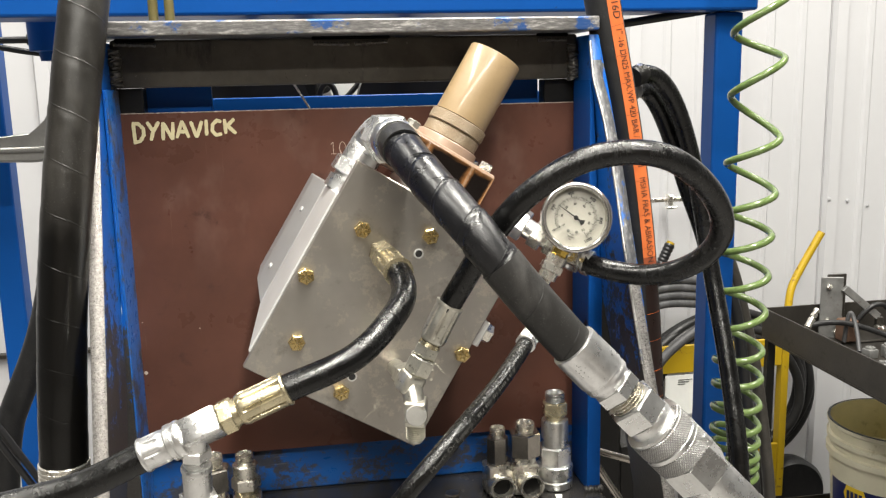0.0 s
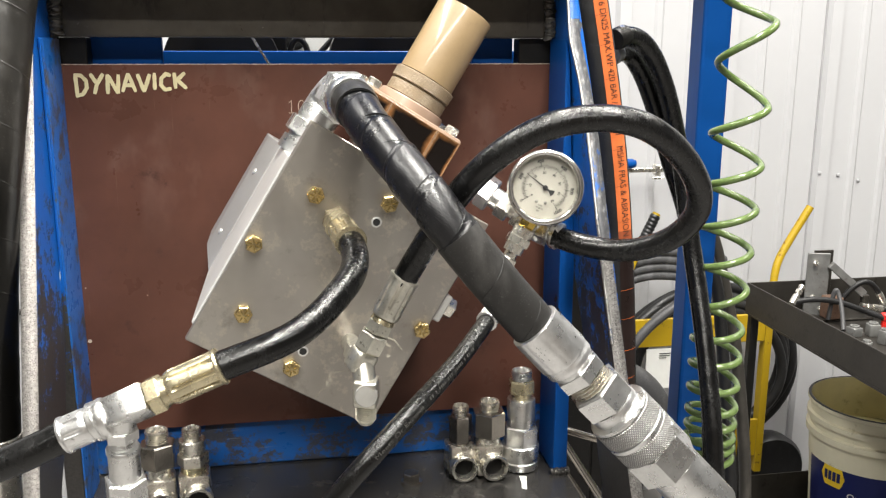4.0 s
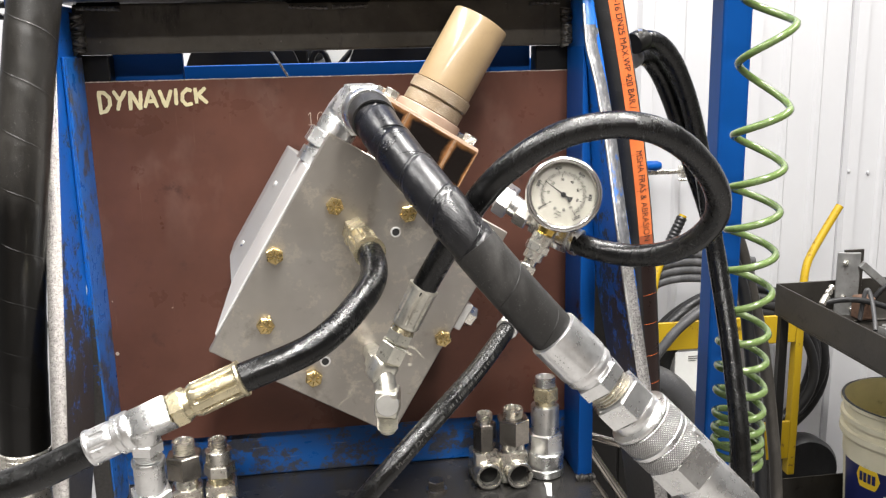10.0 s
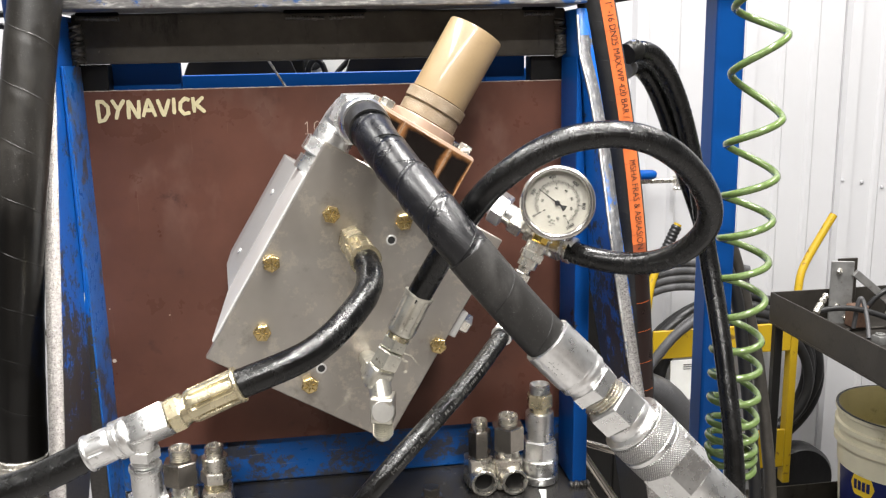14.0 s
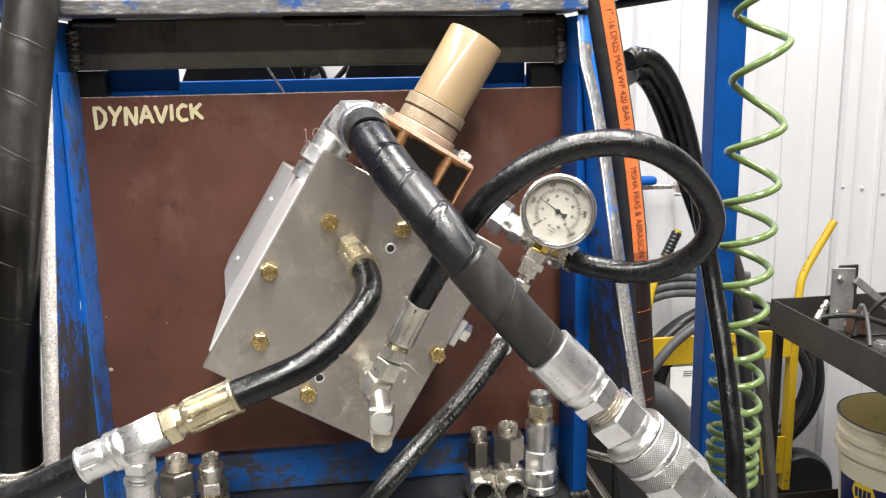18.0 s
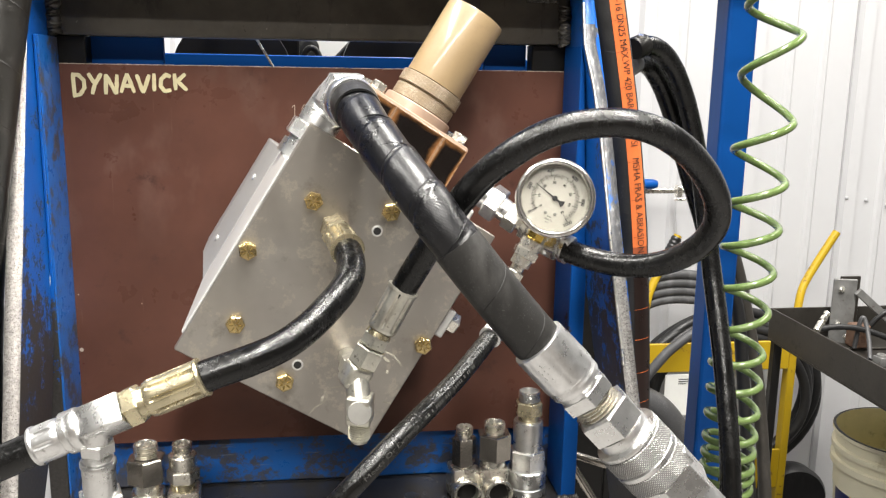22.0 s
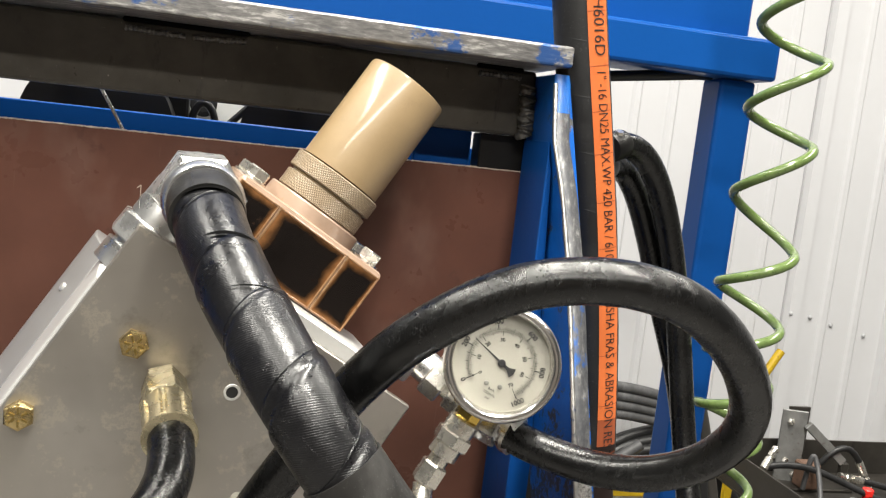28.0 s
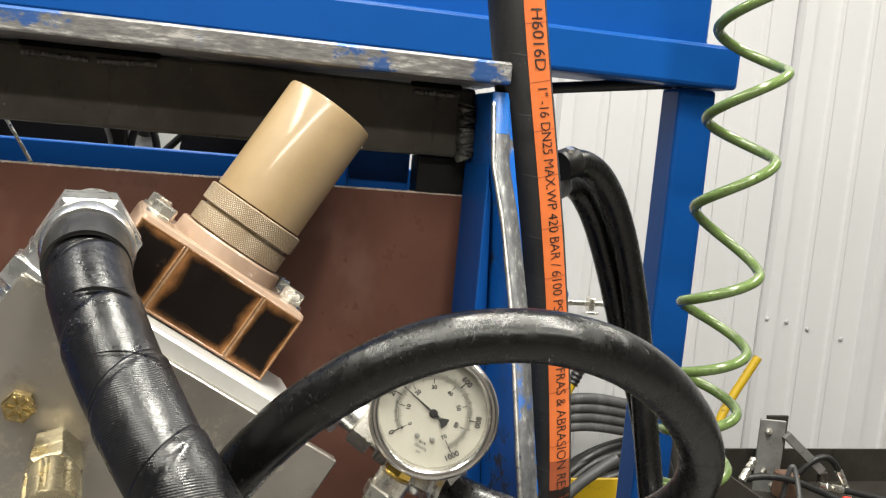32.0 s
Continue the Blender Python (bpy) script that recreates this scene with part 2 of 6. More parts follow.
PLATE = plate_steel("stained_ground_plate")
ALU = surface("machined_aluminium", (0.66, 0.655, 0.64), 0.38, 0.55, 0.10, 20, 500, 0.08, 0.07)
ALUB = surface("sawn_aluminium", (0.43, 0.43, 0.425), 0.40, 0.55, 0.1, 20, 500, 0.1, 0.08)
TAN = surface("tan_lacquer", (0.280, 0.197, 0.105), 0.46, 0.0, 0.14, 30, 300, 0.10, 0.10, coat=0.5, dark=(0.25, 0.175, 0.095), dark_at=0.58)
TANKNURL = knurled("tan_knurl", (0.40, 0.30, 0.19), 0.40, 0.0016, 0.55, 0.5, 0.10, (0.66, 0.58, 0.46))
KNURL = knurled("bright_knurl", (0.81, 0.80, 0.78), 0.31, 0.0021, 0.40, 0.55, 0.92)
COPPER = surface("coppery_lacquer", (0.335, 0.235, 0.172), 0.36, 0.12, 0.22, 45, 300, 0.1, 0.1, coat=0.4, dark=(0.33, 0.19, 0.10), dark_at=0.58)
AMBER = surface("amber_lacquer", (0.255, 0.140, 0.068), 0.28, 0.10, 0.3, 70, 300, 0.15, 0.08, coat=0.5)
def handled_board(name):
    """Brown laminate with dusty pale wipes, dark oil marks and a few fine scratches."""
    m, t, b = nodes_of(name)
    n1, n2 = noise_node(t, 9, 5, 0.6), noise_node(t, 240, 3)
    col = mixc(t, ramp(t, n1, [(0.3, grey(0)), (0.7, grey(1))]), (0.069, 0.0295, 0.0208), (0.111, 0.0482, 0.0345))
    wipe = ramp(t, noise_node(t, 15, 4, 0.55, (1.0, 1.0, 0.6)), [(0.55, grey(0)), (0.64, grey(0.28)), (0.71, grey(0.10)), (0.80, grey(0.4))])
    co = t.nodes.new("ShaderNodeTexCoord")
    sep = t.nodes.new("ShaderNodeSeparateXYZ")
    lk(t, co.outputs["Object"], sep.inputs[0])
    reach = ramp(t, math_node(t, "SUBTRACT", sep.outputs[2], 0.60), [(0.50, grey(0)), (0.58, grey(1))])   # pale wipes only on the upper board, fading out below
    col = mixc(t, math_node(t, "MULTIPLY", wipe, reach), col, (0.175, 0.108, 0.089))
    col = mixc(t, ramp(t, noise_node(t, 26, 7, 0.7), [(0.60, grey(0)), (0.70, grey(0.7))]), col, (0.040, 0.017, 0.013))
    col = mixc(t, ramp(t, noise_node(t, 300, 2, 0.5, (1, 1, 0.05)), [(0.70, grey(0)), (0.76, grey(0.25))]), col, (0.20, 0.13, 0.10))
    lk(t, col, b.inputs["Base Color"])
    lk(t, ramp(t, noise_node(t, 13, 5, 0.65), [(0.35, grey(0.24)), (0.65, grey(0.46))]), b.inputs["Roughness"])
    b.inputs["Specular IOR Level"].default_value = 0.22
    bump(t, b, n2, 0.08, 0.0005)
    return m


PANEL = handled_board("brown_phenolic_board")
BOARD_EDGE = surface("sawn_board_edge", (0.50, 0.42, 0.35), 0.8, 0.0, 0.4, 300, 900, 0.5)
BLUE = worn_paint("blue_machine_paint", (0.004, 0.064, 0.27), (0.035, 0.033, 0.032), amount=0.725, scale=13, rough=0.36, spec=0.12)
def scratched_paint(name):
    """Blue gloss paint, scuffed dark in fine patches, with hair scratches and oily specks."""
    m, t, b = nodes_of(name)
    fine, mid = noise_node(t, 190, 7, 0.75), noise_node(t, 30, 6, 0.7, (0.6, 1, 1))
    col = mixc(t, noise_node(t, 6, 4), (0.008, 0.085, 0.34), (0.014, 0.135, 0.47))
    scuff = ramp(t, math_node(t, "MULTIPLY_ADD", mid, 0.75, math_node(t, "MULTIPLY", fine, 0.40)), [(0.575, grey(0)), (0.64, grey(0.9))])
    col = mixc(t, scuff, col, mixc(t, fine, (0.03, 0.029, 0.028), (0.15, 0.14, 0.13)))
    hair = ramp(t, noise_node(t, 330, 3, 0.6, (0.05, 1, 1.0)), [(0.66, grey(0)), (0.72, grey(0.6))])
    col = mixc(t, math_node(t, "MULTIPLY", hair, ramp(t, mid, [(0.42, grey(0)), (0.55, grey(1))])), col, (0.22, 0.25, 0.32))
    lk(t, col, b.inputs["Base Color"])
    lk(t, ramp(t, mid, [(0.35, grey(0.26)), (0.65, grey(0.46))]), b.inputs["Roughness"])
    lk(t, math_node(t, "MULTIPLY", scuff, 0.5), b.inputs["Metallic"])
    bump(t, b, math_node(t, "MULTIPLY_ADD", scuff, -0.8, math_node(t, "MULTIPLY", fine, 0.4)), 0.3, 0.0006)
    return m


BLUE_SCUFFED = scratched_paint("scuffed_blue_paint")
BLUE_SCRAPED = worn_paint("scraped_blue_paint", (0.005, 0.085, 0.36), (0.060, 0.057, 0.055), amount=0.665, scale=38, rough=0.30, bare=1.19)
def scraped_bar(name, run=(0.06, 1.0, 1.0), dull=(0.10, 0.097, 0.098), bright=(0.48, 0.465, 0.45), left=0.58):
    """Dark bare steel scraped along its length, with blue left in patches and rust. run: the grain's stretch; left: less means more blue."""
    m, t, b = nodes_of(name)
    streak = noise_node(t, 260, 6, 0.7, run)
    col = mixc(t, ramp(t, streak, [(0.40, grey(0)), (0.56, grey(0.25)), (0.66, grey(1.0))]), dull, bright)
    col = mixc(t, ramp(t, noise_node(t, 24, 8, 0.7, tuple(v ** 0.25 for v in run)), [(left, grey(0)), (left + 0.04, grey(0.9))]), col, (0.02, 0.10, 0.34))
    col = mixc(t, ramp(t, noise_node(t, 40, 6, 0.7), [(0.62, grey(0)), (0.70, grey(0.8))]), col, (0.06, 0.030, 0.020))
    lk(t, col, b.inputs["Base Color"])
    b.inputs["Metallic"].default_value = 0.55
    lk(t, ramp(t, streak, [(0.3, grey(0.5)), (0.7, grey(0.3))]), b.inputs["Roughness"])
    bump(t, b, streak, 0.25, 0.0006)
    return m


BLUE_BARE = scraped_bar("bare_edge_with_blue", (0.20, 1.0, 1.0), (0.14, 0.136, 0.136), (0.60, 0.585, 0.565), 0.555)
PLATE_EDGE = scraped_bar("rubbed_plate_edge", (1.0, 1.0, 0.06), (0.075, 0.077, 0.084), (0.30, 0.295, 0.29), 0.57)
WORN_EDGE = surface("hammered_bright_edge", (0.50, 0.49, 0.47), 0.34, 0.9, 0.3, 90, 500, 0.3, 0.12, dark=(0.10, 0.12, 0.20), dark_at=0.54)
def greased(name):
    """Mill-scale bar with brown grease, dark runs and dry specks."""
    m, t, b = nodes_of(name)
    n1, n2 = noise_node(t, 11, 6, 0.65), noise_node(t, 70, 7, 0.7)
    col = mixc(t, ramp(t, n1, [(0.35, grey(0)), (0.65, grey(1))]), (0.032, 0.028, 0.022), (0.072, 0.064, 0.053))
    col = mixc(t, ramp(t, noise_node(t, 30, 6, 0.7, (1.6, 1, 0.5)), [(0.58, grey(0)), (0.70, grey(0.85))]), col, (0.012, 0.011, 0.009))
    speck = ramp(t, noise_node(t, 330, 3, 0.6), [(0.68, grey(0)), (0.74, grey(0.8))])
    col = mixc(t, math_node(t, "MULTIPLY", speck, ramp(t, n2, [(0.5, grey(0)), (0.65, grey(1))])), col, (0.26, 0.24, 0.20))
    lk(t, col, b.inputs["Base Color"])
    b.inputs["Metallic"].default_value = 0.35
    b.inputs["Specular IOR Level"].default_value = 0.4
    lk(t, ramp(t, n2, [(0.3, grey(0.26)), (0.7, grey(0.50))]), b.inputs["Roughness"])
    bump(t, b, math_node(t, "ADD", n2, speck), 0.3, 0.0006)
    return m


BAR_STEEL = greased("greased_bar_steel")
MILL = surface("mill_scale_steel", (0.044, 0.040, 0.035), 0.40, 0.45, 0.35, 16, 180, 0.25, 0.12, dark=(0.016, 0.014, 0.012), dark_at=0.58, spec=0.3)
MILL_DARK = surface("dark_plate", (0.011, 0.0105, 0.010), 0.40, 0.3, 0.35, 18, 180, 0.3, 0.14, dark=(0.05, 0.047, 0.044), dark_at=0.64, spec=0.3)
TORCHED = surface("torch_cut_edge", (0.42, 0.40, 0.38), 0.36, 0.8, 0.5, 330, 800, 1.0, 0.12, dark=(0.09, 0.08, 0.07), dark_at=0.53)
# the same torch-cut edge in a darker tone, for the right-hand plate
TORCHED_RIGHT = surface("right_torch_cut_edge", (0.26, 0.25, 0.24), 0.42, 0.7, 0.5, 330, 800, 1.0, 0.12, dark=(0.05, 0.046, 0.042), dark_at=0.49)
WELD = surface("weld_bead", (0.085, 0.080, 0.074), 0.42, 0.5, 0.5, 250, 600, 0.8)
SHELF = surface("oily_black_shelf", (0.040, 0.038, 0.036), 0.24, 0.25, 0.4, 14, 150, 0.15, 0.13, dark=(0.085, 0.08, 0.075), dark_at=0.58)
WALL_FRONT = surface("brown_front_wall", (0.18, 0.155, 0.135), 0.5, 0.0, 0.05, 2.0, 30, 0.03, 0.06)
WALL_GREY = surface("grey_side_wall", (0.18, 0.18, 0.185), 0.5, 0.0, 0.05, 2.0, 30, 0.03, 0.06)
WALL = surface("white_steel_cladding", (0.485, 0.485, 0.498), 0.36, 0.0, 0.05, 2.0, 30, 0.03, 0.06)
FLOOR = surface("grey_concrete", (0.18, 0.172, 0.165), 0.6, 0.0, 0.2, 3, 60, 0.3)
CEIL = surface("dark_ceiling", (0.17, 0.17, 0.17), 0.7, 0.0, 0.05, 2, 40, 0.05)
YELLOW = worn_paint("yellow_paint", (0.40, 0.265, 0.012), (0.16, 0.10, 0.03), amount=0.64, scale=10, rough=0.4)
GREEN = surface("green_air_hose", (0.108, 0.160, 0.050), 0.22, 0.0, 0.25, 130, 400, 0.05, 0.08, dark=(0.022, 0.045, 0.014), dark_at=0.56, coat=0.3)
BUCKET = surface("cream_bucket_plastic", (0.70, 0.66, 0.50), 0.42, 0.0, 0.1, 8, 60, 0.05, dark=(0.36, 0.31, 0.16), dark_at=0.62)
OILY_LINING = surface("oil_stained_lining", (0.70, 0.62, 0.34), 0.3, 0.0, 0.15, 8, 60, 0.05, dark=(0.26, 0.21, 0.08), dark_at=0.6)
SLUDGE = surface("murky_oil", (0.46, 0.41, 0.20), 0.15, 0.0, 0.1, 6, 40, 0.02)
NAVY = surface("navy_label", (0.012, 0.018, 0.10), 0.35, 0.0, 0.1, 6, 60, 0.02)
LABEL_YEL = surface("label_yellow", (0.80, 0.55, 0.03), 0.4, 0.0, 0.05, 6, 60, 0.02)
LABEL_WHITE = surface("label_white", (0.75, 0.75, 0.72), 0.45, 0.0, 0.08, 20, 60, 0.02)
DIAL = surface("dial_white", (0.275, 0.265, 0.225), 0.4, 0.0, 0.03, 30, 60, 0.01)
DIAL_SCREW = surface("dull_screw", (0.16, 0.155, 0.14), 0.55, 0.3, 0.2, 60, 300, 0.1)
INK = surface("black_ink", (0.012, 0.012, 0.012), 0.5, 0.0, 0.1, 30, 60, 0.01)
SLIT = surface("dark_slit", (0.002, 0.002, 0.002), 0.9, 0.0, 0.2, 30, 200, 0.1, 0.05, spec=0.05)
BLACKPLASTIC = surface("black_plastic", (0.009, 0.009, 0.010), 0.40, 0.0, 0.2, 30, 200, 0.1)
CHROME = surface("polished_stainless", (0.66, 0.64, 0.62), 0.22, 1.0, 0.05, 30, 300, 0.02, 0.05)
PAINTMARK = surface("cream_paint_marker", (0.62, 0.55, 0.33), 0.55, 0.0, 0.18, 90, 400, 0.2, dark=(0.40, 0.33, 0.18), dark_at=0.62)
ORANGE = surface("orange_layline", (0.56, 0.135, 0.035), 0.42, 0.0, 0.15, 40, 300, 0.08, dark=(0.30, 0.07, 0.02), dark_at=0.62)
ORANGE_SEAM = surface("cracked_layline", (0.26, 0.060, 0.020), 0.5, 0.0, 0.2, 40, 300, 0.08)
RED = surface("red_plastic", (0.6, 0.02, 0.015), 0.35)
RUB_WRAP = rubber("tape_wrapped_rubber", (0.003, 0.003, 0.004), 0.30, 0.036, -1.0, 0.00090, 0.12, 0.8, 0.5, 0.62)
RUB_GREY = rubber("grey_dusty_hose", (0.050, 0.050, 0.052), 0.50, 0.040, 1.0, 0.0, 0.12, 0.4, 0.5)
RUB_BIG = rubber("wrapped_suction_rubber", (0.030, 0.027, 0.023), 0.42, 0.048, 1.0, 0.0, 0.12, 0.45, 0.7)
RUB_LOW_DARK = rubber("low_dark_suction_rubber", (0.013, 0.0118, 0.0102), 0.36, 0.048, 1.0, 0.0, 0.14, 0.35, 0.7, 0.42, wet=1.19)
RUB_OIL = rubber("oily_rubber", (0.003, 0.003, 0.003), 0.22, 0.0, 1.0, 0.00080, 0.13, 0.45, 0.6, 0.50)
RUB_DULL = rubber("dusty_rubber", (0.010, 0.010, 0.0105), 0.42, 0.040, 1.0, 0.0, 0.14, 0.18, 0.5, 0.4)
SLEEVE = rubber("tight_sleeve", (0.019, 0.0182, 0.0172), 0.38, 0.045, -1.0, 0.0, 0.14, 0.40, 0.9, 0.4)


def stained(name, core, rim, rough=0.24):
    """A lacquered face dark in the middle; UV runs from 0 to 1 over it."""
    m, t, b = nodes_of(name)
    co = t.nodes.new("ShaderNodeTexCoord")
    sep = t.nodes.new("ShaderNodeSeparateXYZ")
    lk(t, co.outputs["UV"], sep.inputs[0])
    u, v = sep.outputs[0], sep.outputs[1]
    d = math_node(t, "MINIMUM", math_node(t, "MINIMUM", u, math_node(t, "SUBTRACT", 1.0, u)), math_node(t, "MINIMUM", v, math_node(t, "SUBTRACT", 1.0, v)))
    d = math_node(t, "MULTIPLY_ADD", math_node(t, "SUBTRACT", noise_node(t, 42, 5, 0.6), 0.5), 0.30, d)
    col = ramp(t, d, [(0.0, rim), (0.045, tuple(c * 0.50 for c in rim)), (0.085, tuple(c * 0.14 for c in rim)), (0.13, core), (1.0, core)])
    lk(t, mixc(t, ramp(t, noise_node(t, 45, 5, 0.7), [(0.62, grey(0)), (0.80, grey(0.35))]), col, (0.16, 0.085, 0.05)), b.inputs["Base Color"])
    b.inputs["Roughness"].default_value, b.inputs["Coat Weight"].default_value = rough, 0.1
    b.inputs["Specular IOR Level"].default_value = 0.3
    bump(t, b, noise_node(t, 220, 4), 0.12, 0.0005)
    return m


LACQ_DARK = stained("dark_lacquer", (0.005, 0.0035, 0.003), (0.22, 0.098, 0.036))
ORANGE_DARK = surface("dark_brown_stripe", (0.012, 0.006, 0.005), 0.30, 0.0, 0.25, 40, 300, 0.08)
GLASS, gt, gb = nodes_of("gauge_glass")
gb.inputs["Transmission Weight"].default_value, gb.inputs["Roughness"].default_value, gb.inputs["IOR"].default_value = 1.0, 0.02, 1.25


# ---- mesh helpers ----
def part(name, bm, material, parent=None, label="", smooth=None):
    """Links a bmesh as one mesh object under a thing or a part."""
    me = bpy.data.meshes.new(name)
    bmesh.ops.recalc_face_normals(bm, faces=bm.faces)
    bm.to_mesh(me)
    bm.free()
    me.materials.append(material)
    if smooth is not None:
        me.polygons.foreach_set("use_smooth", [True] * len(me.polygons))
        me.set_sharp_from_angle(angle=radians(smooth))
    ob = new(name, me)
    if parent:
        ob.parent = parent
    if label:
        ob["label"] = label
    return ob


def thing(name, label, category, group="", kind=""):
    ob = new(name)
    ob.empty_display_size = 0.02
    return tagged(ob, label, category, group, kind)


def along(p0, p1, spin=0.0):
    """A frame at p0 whose Z points to p1."""
    p0, p1 = Vector(p0), Vector(p1)
    return Matrix.Translation(p0) @ (p1 - p0).to_track_quat("Z", "Y").to_matrix().to_4x4() @ Matrix.Rotation(radians(spin), 4, "Z")


def span(p0, p1):
    return (Vector(p1) - Vector(p0)).length


def box(a, b, bev=0.0, bm=None, m=None, seg=1):
    out = bm or bmesh.new()
    tmp = bmesh.new()
    bmesh.ops.create_cube(tmp, size=1.0)
    for v in tmp.verts:
        v.co = Vector([a[i] + (v.co[i] + 0.5) * (b[i] - a[i]) for i in range(3)])
    if bev:
        bmesh.ops.bevel(tmp, geom=tmp.edges[:], offset=bev, segments=seg, affect="EDGES", profile=0.5)
    if m:
        tmp.transform(m)
    return absorb(out, tmp)


def absorb(out, tmp):
    me = bpy.data.meshes.new("tmp")
    tmp.to_mesh(me)
    tmp.free()
    out.from_mesh(me)
    bpy.data.meshes.remove(me)
    return out


def prism(outline, z0, z1, m=None, bev=0.0, bm=None, ratio=None):
    """A flat outline (x, y) raised from z0 to z1."""
    tmp = bmesh.new()
    lo = [tmp.verts.new((x, y, z0)) for x, y in outline]
    hi = [tmp.verts.new((x, y, z1)) for x, y in outline]
    tmp.faces.new(lo[::-1])
    tmp.faces.new(hi)
    n = len(outline)
    for i in range(n):
        tmp.faces.new((lo[i], lo[(i + 1) % n], hi[(i + 1) % n], hi[i]))
    if bev:
        bmesh.ops.bevel(tmp, geom=tmp.edges[:], offset=bev, segments=1, affect="EDGES")
    if m:
        tmp.transform(m)
    return absorb(bm or bmesh.new(), tmp)


def lathe(profile, m=None, seg=40, caps=True, bm=None, wave=None):
    """A turned body: (z, r) along the local Z. wave(a, z): a factor on the radius. UV in metres."""
    tmp = bmesh.new()
    uv = tmp.loops.layers.uv.new("uv")
    rings = []
    for z, r in profile:
        rings.append([tmp.verts.new((r * math.cos(a) * (wave(a, z) if wave else 1), r * math.sin(a) * (wave(a, z) if wave else 1), z))
                      for a in (2 * math.pi * k / seg for k in range(seg))])
    for i in range(len(rings) - 1):
        rr = max(profile[i][1], 1e-4)
        for k in range(seg):
            f = tmp.faces.new((rings[i][k], rings[i][(k + 1) % seg], rings[i + 1][(k + 1) % seg], rings[i + 1][k]))
            for lp, (u, v) in zip(f.loops, ((k, i), (k + 1, i), (k + 1, i + 1), (k, i + 1))):
                lp[uv].uv = (u / seg * 2 * math.pi * rr, profile[v][0])
    if caps:
        tmp.faces.new(rings[0][::-1])
        tmp.faces.new(rings[-1])
    if m:
        tmp.transform(m)
    return absorb(bm or bmesh.new(), tmp)


def hexa(z0, z1, flats, m=None, ch=0.0012, bm=None, sides=6):
    """A hexagon of that width across flats, with chamfered corners."""
    tmp = bmesh.new()
    R = flats / 2 / math.cos(math.pi / sides)
    rings = []
    for z, k in ((z0, 0.90), (z0 + ch, 1.0), (z1 - ch, 1.0), (z1, 0.90)):
        rings.append([tmp.verts.new((R * k * math.cos(2 * math.pi * i / sides), R * k * math.sin(2 * math.pi * i / sides), z)) for i in range(sides)])
    for a, b in zip(rings, rings[1:]):
        for i in range(sides):
            tmp.faces.new((a[i], a[(i + 1) % sides], b[(i + 1) % sides], b[i]))
    tmp.faces.new(rings[0][::-1])
    tmp.faces.new(rings[-1])
    if m:
        tmp.transform(m)
    return absorb(bm or bmesh.new(), tmp)


def thread_profile(z0, z1, r, pitch=0.0019):
    n = max(2, int(abs(z1 - z0) / pitch))
    out = []
    for i in range(n):
        a = z0 + (z1 - z0) * i / n
        s = (z1 - z0) / n
        out += [(a + 0.05 * s, r * 0.80), (a + 0.40 * s, r), (a + 0.55 * s, r), (a + 0.90 * s, r * 0.80)]
    return out


def spline(pts, n):
    """A smooth curve by a clamped cubic B-spline through the control points' hull."""
    k, c = 3, [Vector(p) for p in pts]
    N = len(c)
    kn = [0.0] * k + [i / (N - k) for i in range(N - k + 1)] + [1.0] * k
    out = []
    for s in range(n):
        u = min(s / (n - 1), 1 - 1e-9)
        B = [1.0 if kn[i] <= u < kn[i + 1] else 0.0 for i in range(N + k)]
        for d in range(1, k + 1):
            B = [((u - kn[i]) / (kn[i + d] - kn[i]) * B[i] if kn[i + d] > kn[i] else 0.0)
                 + ((kn[i + d + 1] - u) / (kn[i + d + 1] - kn[i + 1]) * B[i + 1] if kn[i + d + 1] > kn[i + 1] else 0.0) for i in range(N + k - d)]
        out.append(sum((c[i] * B[i] for i in range(N)), Vector()))
    return out


def frames_on(path):
    """Parallel frames along a path: point, normal, binormal, length so far."""
    out, s = [], 0.0
    t0 = (path[1] - path[0]).normalized()
    nrm = t0.orthogonal().normalized()
    if abs(t0.y) < 0.9:
        nrm = (Vector((0, -1, 0)) - t0 * Vector((0, -1, 0)).dot(t0)).normalized()
    for i, p in enumerate(path):
        t = (path[min(i + 1, len(path) - 1)] - path[max(i - 1, 0)]).normalized()
        nrm = (nrm - t * nrm.dot(t)).normalized()
        if i:
            s += (p - path[i - 1]).length
        out.append((p, nrm, t.cross(nrm), s))
    return out


def tube(pts, r, n=120, seg=28, rfun=None, curve=True, bm=None, caps=True):
    """A hose along control points. rfun(s, a) is a factor on its radius. UV: metres along, turns round."""
    path = spline(pts, n) if curve else [Vector(p) for p in pts]
    tmp = bm or bmesh.new()
    uv = tmp.loops.layers.uv.get("uv") or tmp.loops.layers.uv.new("uv")
    rings, ss = [], []
    for p, a, b, s in frames_on(path):
        ring = []
        for k in range(seg):
            an = 2 * math.pi * k / seg
            q = r * (rfun(s, an) if rfun else 1.0)
            ring.append(tmp.verts.new(p + a * (q * math.cos(an)) + b * (q * math.sin(an))))
        rings.append(ring)
        ss.append(s)
    for i in range(len(rings) - 1):
        for k in range(seg):
            f = tmp.faces.new((rings[i][k], rings[i][(k + 1) % seg], rings[i + 1][(k + 1) % seg], rings[i + 1][k]))
            for lp, (j, q) in zip(f.loops, ((i, k), (i, k + 1), (i + 1, k + 1), (i + 1, k))):
                lp[uv].uv = (ss[j], q / seg)
    if caps:
        tmp.faces.new(rings[0][::-1])
        tmp.faces.new(rings[-1])
    return tmp


